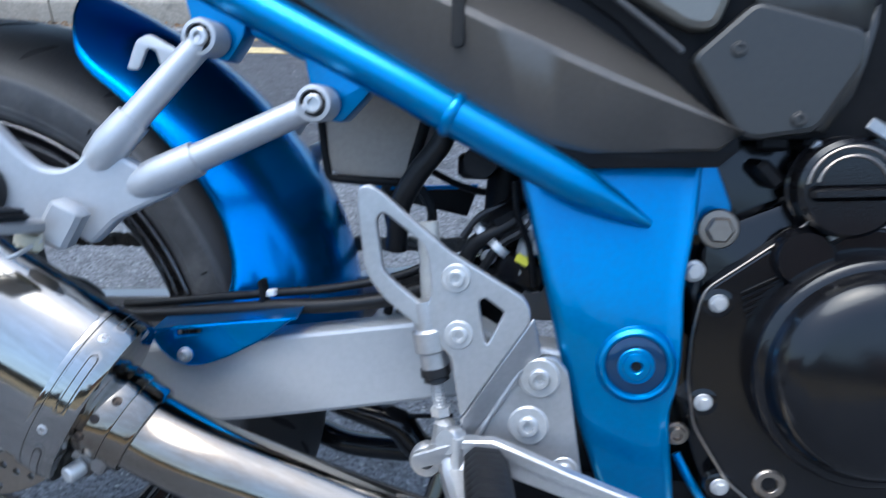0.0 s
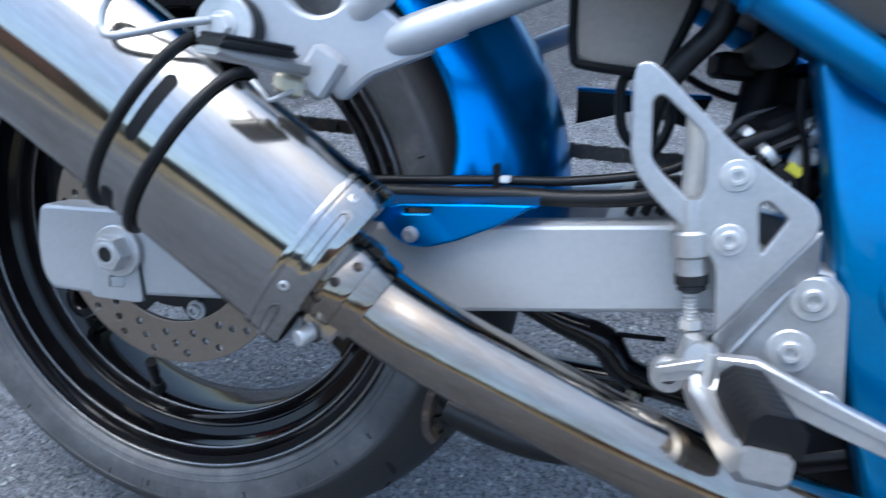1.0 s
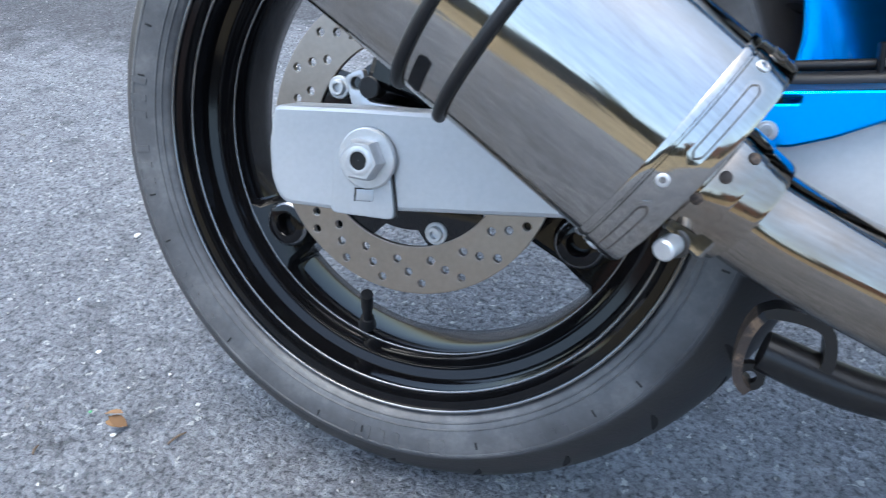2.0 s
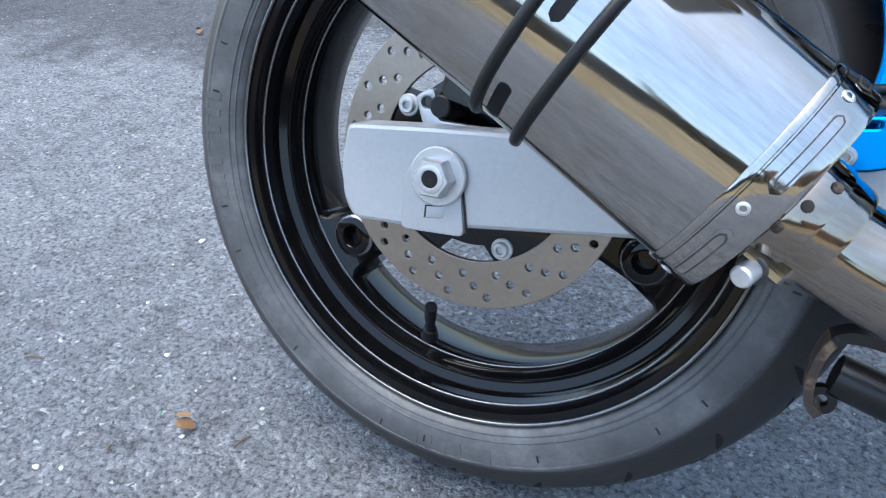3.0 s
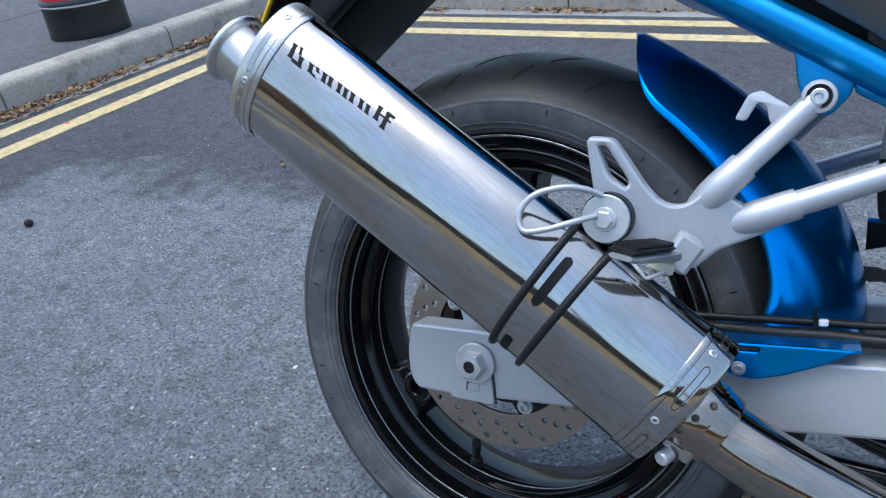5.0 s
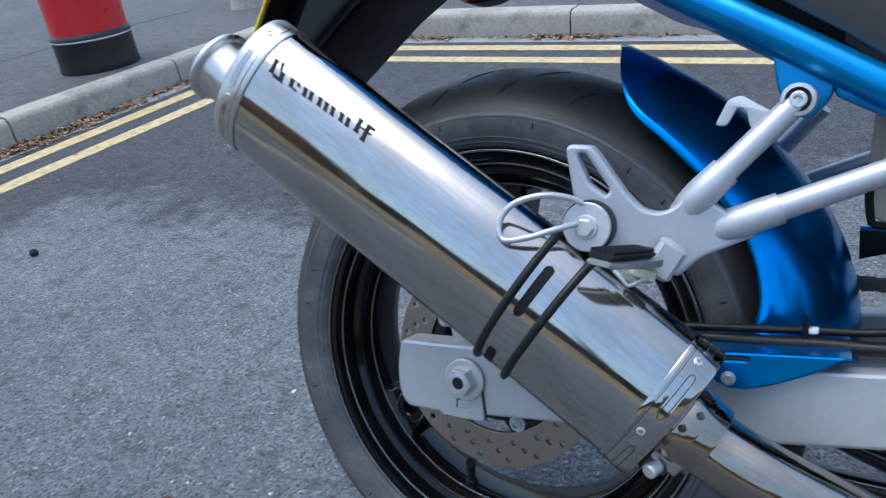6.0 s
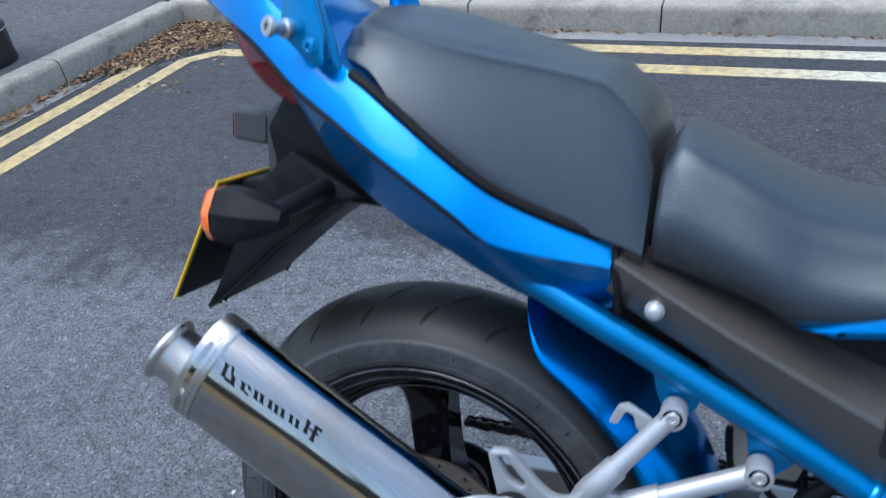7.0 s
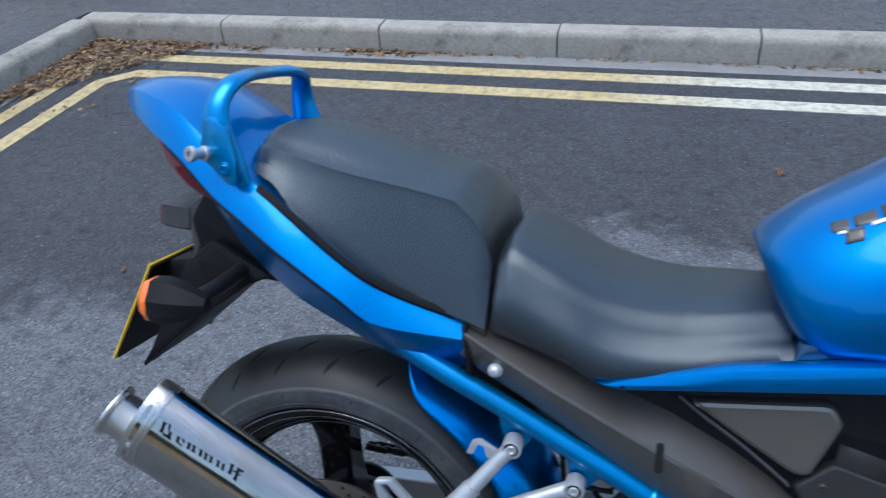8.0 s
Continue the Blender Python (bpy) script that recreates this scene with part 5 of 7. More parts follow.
part("metal_body", peg_slab([(-0.004, 0.0085, -0.009, -0.0003), (0.020, 0.0102, -0.008, -0.0003), (0.056, 0.0118, -0.006, -0.0003), (0.063, 0.0112, -0.004, -0.0003)]), CAST, fold, "bare alloy footrest body", crease=25)
part("insert", Geo().box((0.020, 0.008, 0.013), pose(0.1930, -0.2260, 0.1600, 0, 14, 0), 0.003), CREAM, fold, "pale olive plastic insert")
part("clevis", Geo().box((0.022, 0.022, 0.030), pose(0.2040, -0.207, 0.1690, 0, 28, 14), 0.003), SILVER, fold)
part("strap", Geo().sweep([(0.172, -0.233, 0.1600), (0.180, -0.234, 0.1535), (0.1845, -0.234, 0.1500), (0.192, -0.232, 0.1535), (0.203, -0.226, 0.1610)], 0.0016, 8, 4), BOLT, fold)

# lower mudguard wing with its bolt
wing = [(0.222, 0.074), (0.240, 0.082), (0.300, 0.091), (0.340, 0.0965), (0.312, 0.076), (0.286, 0.0615), (0.265, 0.0530), (0.252, 0.0515), (0.239, 0.0555), (0.229, 0.064)]
slot_w = [(0.244, 0.0755), (0.264, 0.0785), (0.2645, 0.0815), (0.2442, 0.0790)]
guard = part("mudguard_wing", Geo().plate(rounded(wing, 0.004, 3), -0.1385, 0.005, [rounded(slot_w, 0.001, 2)], 0.0018), BLUE_GUARD, bike, "metallic blue mudguard wing bolted to the swingarm", crease=17)
part("top_lip", Geo().put([(0.225, -0.138, 0.079), (0.340, -0.138, 0.0965), (0.335, -0.085, 0.104), (0.225, -0.085, 0.090), (0.225, -0.138, 0.0765), (0.340, -0.138, 0.0945), (0.335, -0.085, 0.102), (0.225, -0.085, 0.088)],
                          [(0, 1, 2, 3), (7, 6, 5, 4), (0, 4, 5, 1), (1, 5, 6, 2), (2, 6, 7, 3), (3, 7, 4, 0)]), BLUE, guard)
bolt("bolt", (0.251, -0.1385, 0.0605), 0.0045, guard, material=CAST, flange=0.0062, head=0.5)

# hoses along the swingarm
run = part("brake_hose", Geo().sweep([(0.16, -0.105, 0.078), (0.208, -0.110, 0.082), (0.274, -0.112, 0.0905), (0.315, -0.112, 0.0965), (0.356, -0.112, 0.100), (0.402, -0.112, 0.108), (0.430, -0.112, 0.118)], 0.0062, 12, 5), RUBBER, bike, "black rubber brake hose")
part("thin_cable", Geo().sweep([(0.18, -0.100, 0.086), (0.212, -0.102, 0.0905), (0.304, -0.104, 0.1045), (0.353, -0.103, 0.111), (0.41, -0.103, 0.125), (0.44, -0.10, 0.14)], 0.0036, 10, 5), RUBBER, run)
part("cable_tie", Geo().box((0.0035, 0.014, 0.026), pose(0.3035, -0.109, 0.104, 0, -8, 0), 0.001), BLACK, run)
part("tag", Geo().box((0.0075, 0.008, 0.0055), pose(0.3095, -0.109, 0.1065, 0, -8, 0), 0.001), WHITE_TAG, run, "white tape tag")

# drilled ends, chain and rear sprocket on the far side
g = Geo().lathe([(0.036, -0.003), (0.057, -0.003), (0.057, 0.003), (0.036, 0.003), (0.036, -0.003)], (0, 0.078, 0), n=48)
part("sprocket", g, BLACK, wheel)
chain_pts = []
for i in range(38):
    chain_pts.append((0.005 + 0.0159 * i, 0.104 + 0.0006 * i))
g = Geo()
for i, (x, z) in enumerate(chain_pts):
    for y in ((0.071, 0.085) if i % 2 else (0.0735, 0.0825)):
        o = rounded([(x - 0.0120, z - 0.0055), (x - 0.004, z - 0.0072), (x, z - 0.0050), (x + 0.004, z - 0.0072), (x + 0.0120, z - 0.0055), (x + 0.0120, z + 0.0055), (x + 0.004, z + 0.0072), (x, z + 0.0050), (x - 0.004, z + 0.0072), (x - 0.0120, z + 0.0055)], 0.004, 2)
        n = len(o)
        g.put([(a, y - 0.0008, b) for a, b in o] + [(a, y + 0.0008, b) for a, b in o], [tuple(range(n)), tuple(range(2 * n - 1, n - 1, -1))] + [(k, k + n, (k + 1) % n + n, (k + 1) % n) for k in range(n)])
    g.rod((x - 0.008, 0.069, z), (x - 0.008, 0.087, z), 0.0043, n=8)
part("drive_chain", g, DARK_STEEL, bike, "greasy steel drive chain")
g = Geo().plate([(0.335, 0.142), (0.332, 0.172), (0.395, 0.1745), (0.45, 0.178), (0.44, 0.150), (0.385, 0.160)], 0.070, 0.004, bevel=0.0008)
guard2 = part("chain_guard", g, BLACK, bike)
part("blue_edge", Geo().sweep([(0.332, 0.072, 0.1735), (0.395, 0.072, 0.1760), (0.45, 0.072, 0.1795)], 0.0025, 8, 2), BLUE, guard2)

# caliper behind the silencer, brake stay
g = Geo().box((0.060, 0.050, 0.038), pose(0.006, -0.078, 0.062, 0, 12, 0), 0.006)
caliper = part("brake_caliper", g, BLACK_METAL, bike)
part("caliper_bracket", Geo().plate(rounded([(-0.045, 0.052), (-0.030, 0.060), (-0.024, 0.036), (0.03, 0.036), (0.03, 0.012), (-0.02, 0.014), (-0.036, 0.030)], 0.004, 3), -0.100, 0.008, [disc_outline(-0.0345, 0.048, 0.005, 14)], 0.001), CAST, caliper)
part("cap", Geo().rod((-0.022, -0.088, 0.047), (-0.022, -0.104, 0.047), 0.0085, n=18, bevel=0.001), RUBBER, caliper)
g = Geo().rod((-0.042, -0.018, -0.190), (-0.030, -0.055, -0.140), 0.0046, n=12)
g.rod((-0.0385, -0.029, -0.176), (-0.036, -0.036, -0.166), 0.0085, 0.0062, n=14)
g.rod((-0.033, -0.046, -0.152), (-0.029, -0.058, -0.136), 0.0056, n=12)
part("valve", g, RUBBER, wheel)
for a in (218, 338):
    t = radians(a)
    at_boss = (0.153 * math.cos(t), -0.040, 0.153 * math.sin(t))
    part("spoke_boss", Geo().lathe([(0.025, -0.030), (0.0225, -0.004), (0.0205, 0.0020), (0.0165, 0.0045), (0.0105, 0.0050), (0.0088, 0.0030), (0.0082, -0.008), (0.0001, -0.008)], at_boss, n=32), GLOSS_BLACK, wheel)
    # lighter grey ring, a painted highlight on the boss
    part("boss_lip_glint", Geo().lathe([(0.0202, 0.0022), (0.0190, 0.0036), (0.0178, 0.0042)], at_boss, n=32), LIP_GLINT, wheel)
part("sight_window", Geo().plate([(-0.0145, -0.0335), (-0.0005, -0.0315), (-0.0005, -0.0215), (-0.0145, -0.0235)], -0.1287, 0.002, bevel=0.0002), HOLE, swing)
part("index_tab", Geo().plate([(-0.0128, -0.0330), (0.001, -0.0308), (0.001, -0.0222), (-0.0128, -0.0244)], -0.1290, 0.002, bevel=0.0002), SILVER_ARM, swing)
# black line painted for the shade along the axle block's edge
part("block_edge_shade", Geo().sweep([(-0.001, -0.1270, 0.0185), (0.010, -0.1270, 0.006), (0.015, -0.1270, -0.012), (0.021, -0.1270, -0.040)], 0.0009, 6, 4), HOLE, swing)

# centre stand tucked under the machine: bent tube with a curved foot plate round its end
g = Geo().sweep([(0.283, -0.088, -0.0895), (0.300, -0.088, -0.0935), (0.330, -0.087, -0.1005), (0.362, -0.085, -0.1045), (0.40, -0.080, -0.104), (0.50, -0.075, -0.092), (0.58, -0.075, -0.06)], [0.0145, 0.0150, 0.0150, 0.014, 0.013, 0.013, 0.013], 16, 5)
stand = part("centre_stand", g, STAND_BLACK, bike, "black tubular centre stand, folded up")
foot_line = spline([Vector(p) for p in ((0.2790, 0, -0.1170), (0.2712, 0, -0.1090), (0.2690, 0, -0.0900), (0.2730, 0, -0.0700), (0.2815, 0, -0.0595), (0.2990, 0, -0.0580), (0.3140, 0, -0.0610), (0.3205, 0, -0.0700), (0.3225, 0, -0.0860), (0.3180, 0, -0.0960))], 4)
rows = []
for i, p in enumerate(foot_line):
    d = (foot_line[min(i + 1, len(foot_line) - 1)] - foot_line[max(i - 1, 0)]).normalized()
    q = Vector((d.z, 0, -d.x)) * (0.0032 if i < 17 else 0.0040)
    half = 0.0125 if i < 15 else 0.010
    rows.append([p - q + Vector((0, -0.090 - half, 0)), p + q + Vector((0, -0.090 - half, 0)), p + q + Vector((0, -0.090 + half, 0)), p - q + Vector((0, -0.090 + half, 0))])
part("foot", Geo().loft(rows[:15]), RUSTY, stand, "rust-scuffed curved stand foot", crease=35)
part("foot_bridge", Geo().loft(rows[14:]), STAND_BLACK, stand, crease=35)
part("foot_toe", Geo().lathe([(0.0045, -0.004), (0.0100, -0.004), (0.0105, 0.0), (0.0100, 0.004), (0.0045, 0.004), (0.0045, -0.004)], (0.2790, -0.0900, -0.1085), n=20), STAND_BLACK, stand)
part("far_leg", Geo().sweep([(0.278, 0.088, -0.092), (0.34, 0.086, -0.106), (0.50, 0.075, -0.092), (0.58, 0.075, -0.06)], 0.013, 12, 5), BLACK_METAL, stand)
part("cross_tube", Geo().rod((0.43, -0.078, -0.102), (0.43, 0.078, -0.102), 0.011, n=12), BLACK_METAL, stand)
linkage = part("suspension_link", Geo().sweep([(0.31, -0.03, 0.0), (0.351, -0.03, -0.016), (0.396, -0.03, -0.027), (0.42, -0.03, -0.05), (0.48, -0.03, -0.06)], [0.010, 0.010, 0.014, 0.013, 0.012], 12, 4), BLACK_METAL, bike)
part("stand_spring", Geo().rod((0.398, -0.03, -0.020), (0.445, -0.028, -0.016), 0.0022, n=8), BLACK, linkage)
part("shock_body", Geo().rod((0.485, 0, 0.25), (0.475, 0, 0.03), 0.018, n=18), BLACK, bike)

# box, hoses and brackets between the swingarm and the seat
box_o = [(0.3315, 0.310), (0.3315, 0.245), (0.3380, 0.2015), (0.3480, 0.1955), (0.4050, 0.1945), (0.4200, 0.248), (0.424, 0.310)]
tray = part("battery_tray", Geo().plate(rounded(box_o, 0.006, 3), -0.058, 0.12, bevel=0.004), surface("taupe_plastic", (0.34, 0.30, 0.26), 0.55, 0.0, 0.1), bike, "taupe plastic tray under the seat")
part("tray_rim", Geo().sweep([(0.3325, -0.058, 0.245), (0.3385, -0.058, 0.2005), (0.350, -0.058, 0.193), (0.406, -0.058, 0.192)], 0.0035, 8, 3), BLACK, tray)
part("breather_hose", Geo().sweep([(0.455, -0.085, 0.30), (0.443, -0.085, 0.255), (0.437, -0.085, 0.228), (0.418, -0.083, 0.202), (0.404, -0.08, 0.175), (0.40, -0.07, 0.14)], 0.0088, 12, 5), RUBBER, bike)
part("tray_strut", Geo().sweep([(0.425, -0.055, 0.30), (0.418, -0.055, 0.24), (0.400, -0.052, 0.19)], 0.005, 10, 3), BLACK, tray)
part("cable_loop", Geo().sweep([(0.3768, 0, 0.1594), (0.376, 0, 0.1880), (0.3990, 0, 0.1890), (0.417, 0, 0.1605), (0.4067, 0, 0.1307), (0.3853, 0, 0.140)], 0.0045, 8, 5, ring=True), RUBBER, bike)
part("wire_bail", Geo().sweep([(0.40, 0.0, 0.205), (0.420, 0.0, 0.196), (0.440, 0.0, 0.187), (0.466, 0.0, 0.1815), (0.478, 0.0, 0.190), (0.483, 0.0, 0.212), (0.486, 0.0, 0.24)], 0.0032, 8, 5), BLACK, bike)
part("frame_cross_tube", Geo().rod((0.47, -0.12, 0.215), (0.47, 0.12, 0.215), 0.012, n=18), BLACK, bike)
part("lower_cross_tube", Geo().rod((0.60, -0.11, 0.077), (0.60, 0.11, 0.077), 0.030, n=24), BLACK_METAL, bike)
part("far_frame_plate", Geo().plate(rounded(spar, 0.01, 4), 0.085, 0.045, bevel=0.006), BLUE_FRAME, frame_part)
clutter = ((0.490, -0.06, 0.165, 0.030, 0.05, 0.030, -30, BLACK), (0.500, -0.07, 0.130, 0.040, 0.04, 0.026, 20, BLACK_METAL), (0.478, -0.02, 0.150, 0.036, 0.03, 0.022, 10, GREY_PLASTIC),
           (0.470, -0.05, 0.130, 0.05, 0.04, 0.014, -12, BLACK_METAL), (0.520, -0.03, 0.190, 0.05, 0.06, 0.03, 0, BLACK), (0.505, -0.085, 0.155, 0.012, 0.008, 0.045, 14, CAST), (0.455, -0.01, 0.205, 0.03, 0.05, 0.02, 0, BLACK))
for x, y, z, a, b, c, t, m in clutter:
    part("bracket_piece", Geo().box((a, b, c), pose(x, y, z, 0, t, 8), 0.004), m, bike)
for pts, r, m in (([(0.470, -0.088, 0.128), (0.484, -0.090, 0.150), (0.505, -0.090, 0.166), (0.516, -0.085, 0.190)], 0.0036, RUBBER), ([(0.452, -0.060, 0.150), (0.468, -0.062, 0.170), (0.492, -0.064, 0.178), (0.512, -0.064, 0.172)], 0.0030, GREY_PLASTIC),
                  ([(0.446, -0.070, 0.118), (0.462, -0.074, 0.126), (0.482, -0.074, 0.124), (0.503, -0.070, 0.112)], 0.0045, BLACK), ([(0.494, -0.094, 0.200), (0.497, -0.094, 0.176), (0.507, -0.092, 0.150), (0.512, -0.090, 0.120)], 0.0026, BLACK)):
    part("wiring_lead", Geo().sweep(pts, r, 8, 5), m, bike)
for x, y, z, r in ((0.484, -0.084, 0.147, 0.009), (0.507, -0.084, 0.166, 0.008), (0.470, -0.078, 0.158, 0.007)):
    part("hose_clamp", Geo().lathe([(r, -0.003), (r + 0.0012, -0.003), (r + 0.0012, 0.003), (r, 0.003), (r, -0.003)], (x, y, z), (0.6, 0.1, 0.7), 20), BOLT, bike)
for x, z in ((0.476, 0.140), (0.498, 0.130), (0.512, 0.150)):
    bolt("link_bolt", (x, -0.086, z), 0.0042, bike, material=CAST, socket=False, head=0.5, flange=0.006)
part("warning_tag", Geo().box((0.011, 0.002, 0.007), pose(0.5020, -0.090, 0.140, 0, 28, 0), 0.0005), YELLOW_TAG, bike, "small yellow tag")
part("pinch_hose", Geo().sweep([(0.540, -0.07, 0.205), (0.515, -0.075, 0.185), (0.490, -0.08, 0.165), (0.465, -0.082, 0.150), (0.455, -0.08, 0.128)], 0.0065, 10, 4), RUBBER, bike)
part("gear_linkage", Geo().sweep([(0.44, -0.04, 0.128), (0.50, -0.04, 0.124), (0.56, -0.04, 0.120)], 0.004, 8, 2), CAST, bike)
part("junction_cover", Geo().box((0.05, 0.03, 0.02), pose(0.425, -0.075, 0.112, 0, -10, 0), 0.005), BLACK, bike)
for k in range(4):
    part("hose_clip", Geo().sweep([(0.400 + 0.010 * k, -0.10, 0.094 + 0.002 * k), (0.404 + 0.010 * k, -0.104, 0.110 + 0.002 * k)], 0.0035, 8, 0), BLACK, bike)

# black tray under the tail, over the wheel
tray_under = [(-0.06, 0.455), (0.05, 0.425), (0.20, 0.380), (0.33, 0.325), (0.42, 0.315), (0.42, 0.34), (0.33, 0.36), (0.20, 0.43), (0.05, 0.48), (-0.06, 0.50)]
part("undertray", Geo().plate(rounded(tray_under, 0.008, 3), -0.112, 0.224, bevel=0.006), BLACK, bike, "black plastic tray under the tail")
part("inner_body", Geo().plate([(0.12, 0.40), (0.20, 0.368), (0.30, 0.320), (0.44, 0.252), (0.53, 0.218), (0.635, 0.225), (0.60, 0.425), (0.42, 0.40), (0.26, 0.425)], -0.108, 0.216, bevel=0.004), BLACK, bike, "black inner bodywork under the seat")


# ---------------------------------------------------------------- tail, grab rail, lamps, number plate
for side in (-1, 1):
    pts = [(-0.080, -0.140, 0.592), (-0.096, -0.141, 0.612), (-0.113, -0.141, 0.640), (-0.120, -0.138, 0.672), (-0.119, -0.130, 0.696), (-0.114, -0.110, 0.715), (-0.116, -0.07, 0.7225), (-0.122, -0.03, 0.723), (-0.124, 0.0, 0.723)]
    reach = 1.0 if side == -1 else 0.76
    g = Geo().sweep([(x, y * -side * reach, z) for x, y, z in pts], [0.008, 0.019, 0.024, 0.0195, 0.0165, 0.0150, 0.0145, 0.0145, 0.0145], 18, 6, squash=0.55)
    if side == -1:
        rail_part = part("grab_rail", g, BLUE_FRAME, bike, "blue-painted pillion grab rail")
    else:
        part("far_half", g, BLUE_FRAME, rail_part)
foot = [(-0.136, 0.650), (-0.1405, 0.628), (-0.091, 0.5945), (-0.079, 0.5985), (-0.0795, 0.625), (-0.094, 0.668), (-0.124, 0.680)]
part("rail_foot", Geo().plate(rounded(foot, 0.008, 4), -0.1855, 0.014, bevel=0.004, shear=-0.25), BLUE_FRAME, rail_part)
g = Geo().lathe([(0.0001, 0), (0.0125, 0), (0.0125, 0.006), (0.0085, 0.008), (0.0085, 0.024), (0.0125, 0.026), (0.0125, 0.031), (0.0110, 0.033), (0.005, 0.033), (0.0045, 0.029), (0.0001, 0.029)], (-0.127, -0.153, 0.6325), (-0.35, -1, 0.1), 28)
g.v = [tuple(Vector((-0.127, -0.153, 0.6325)) + (Vector(v) - Vector((-0.127, -0.153, 0.6325))) * 0.8) for v in g.v]
part("bobbin", g, CAST, rail_part, "bare metal luggage bobbin")
bolt("bolt", (-0.0965, -0.1620, 0.6165), 0.0062, rail_part, material=BLUE_FRAME, flange=0.0088, head=0.25)

# black strips drawn for the shade under the cowl crease and in the seat gap
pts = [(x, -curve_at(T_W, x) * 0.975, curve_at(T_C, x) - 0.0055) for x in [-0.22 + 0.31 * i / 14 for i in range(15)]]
part("crease_shade_strip", Geo().sweep(pts, [0.0012] + [0.003] * 13 + [0.0012], 8, 2), BLACK, cowl)
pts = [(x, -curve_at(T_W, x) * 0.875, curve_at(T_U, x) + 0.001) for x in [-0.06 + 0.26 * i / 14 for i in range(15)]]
part("seat_gap_shade", Geo().sweep(pts, 0.0055, 8, 2), BLACK, cowl)

loops = []
for k in range(9):
    t = k / 8
    z = 0.635 - 0.085 * t
    rear = curve_at([(0.55, -0.200), (0.57, -0.226), (0.60, -0.244), (0.635, -0.264)], z)
    w = curve_at([(0.55, 0.075), (0.60, 0.096), (0.635, 0.092)], z)
    loops.append([(rear + 0.026 * (1 - math.cos(a)), w * math.sin(a), z) for a in [radians(-88 + 176 * j / 16) for j in range(17)]] + [(rear + 0.06, w * 0.9, z), (rear + 0.06, -w * 0.9, z)])
part("tail_lamp", Geo().loft(loops), RED_LENS, bike, "dark red tail lamp lens")

under = [(0.02, 0.435), (-0.06, 0.458), (-0.03, 0.50), (-0.13, 0.545), (-0.19, 0.560), (-0.215, 0.52), (-0.205, 0.480), (-0.215, 0.462), (-0.262, 0.452), (-0.292, 0.375), (-0.2725, 0.333), (-0.2987, 0.2856), (-0.195, 0.380), (-0.113, 0.440)]
holder = part("rear_mudguard", Geo().plate(rounded([p for p in under if p != (-0.03, 0.50)], 0.006, 3), -0.072, 0.144, bevel=0.006), BLACK, bike, "black plastic rear mudguard and plate holder")
part("side_flare", Geo().plate(rounded([(-0.075, 0.456), (-0.165, 0.500), (-0.213, 0.459), (-0.275, 0.3335), (-0.2987, 0.2856), (-0.195, 0.380), (-0.113, 0.440)], 0.004, 3), -0.098, 0.020, bevel=0.004), BLACK, holder)
part("inset", Geo().plate(rounded([(-0.118, 0.462), (-0.160, 0.486), (-0.188, 0.470), (-0.180, 0.440), (-0.140, 0.432)], 0.006, 3), -0.1005, 0.005, bevel=0.001), BLACK, holder)
plate_m = pose(-0.2975, 0, 0.3795, 0, 26.8, 0)
plate_ob = part("number_plate", Geo().box((0.0035, 0.229, 0.178), plate_m, 0.001), PLATE_YELLOW, bike, "yellow rear number plate")
part("backing", Geo().box((0.003, 0.222, 0.172), plate_m @ Matrix.Translation((0.0035, 0, 0)), 0.001), BLACK, plate_ob)
g = Geo()
for row in (0.035, -0.035):
    for k in range(3 if row > 0 else 4):
        g.box((0.001, 0.030, 0.058), plate_m @ Matrix.Translation((-0.0020, -0.066 + 0.044 * k, row)))
part("plain_bars", g, BLACK, plate_ob, "plain dark bars")
lamp_box = part("plate_lamp", Geo().box((0.052, 0.066, 0.038), pose(-0.245, -0.030, 0.518, 0, 4, 0), 0.004), GREY_PLASTIC, bike, "dark grey plate lamp housing")
part("lens", Geo().box((0.006, 0.058, 0.030), pose(-0.2715, -0.030, 0.518, 0, 4, 0), 0.002), RED_LENS, lamp_box)
part("stay", Geo().plate(rounded([(-0.190, 0.560), (-0.224, 0.536), (-0.222, 0.462), (-0.180, 0.462), (-0.170, 0.53)], 0.005, 3), -0.062, 0.09, bevel=0.004), GREY_PLASTIC, lamp_box)


def indicator(side):
    loops = []
    for x, ry, rz in ((-0.186, 0.025, 0.0265), (-0.170, 0.0265, 0.0275), (-0.150, 0.024, 0.024), (-0.128, 0.017, 0.0165), (-0.112, 0.009, 0.009)):
        loops.append([(x, side * 0.196 + ry * a, 0.4475 + rz * b) for a, b in ((-0.72, -1), (0.72, -1), (1, -0.55), (1, 0.15), (0.45, 1), (-0.45, 1), (-1, 0.15), (-1, -0.55))])
    body = part("indicator", Geo().loft(loops), BLACK, bike, "black indicator with an orange lens", crease=30)
    lens = []
    for x, k in ((-0.1855, 1.0), (-0.193, 0.98), (-0.199, 0.85), (-0.202, 0.5)):
        lens.append([(x, side * 0.196 + 0.0245 * k * a, 0.4475 + 0.026 * k * b) for a, b in ((-0.72, -1), (0.72, -1), (1, -0.55), (1, 0.15), (0.45, 1), (-0.45, 1), (-1, 0.15), (-1, -0.55))])
    part("lens", Geo().loft(lens), ORANGE_LENS, body, "orange lens", crease=60)
    part("stalk", Geo().sweep([(-0.135, side * 0.190, 0.449), (-0.125, side * 0.15, 0.455), (-0.120, side * 0.08, 0.462)], [0.010, 0.011, 0.013], 12, 4), RUBBER, body)


indicator(-1)
indicator(1)

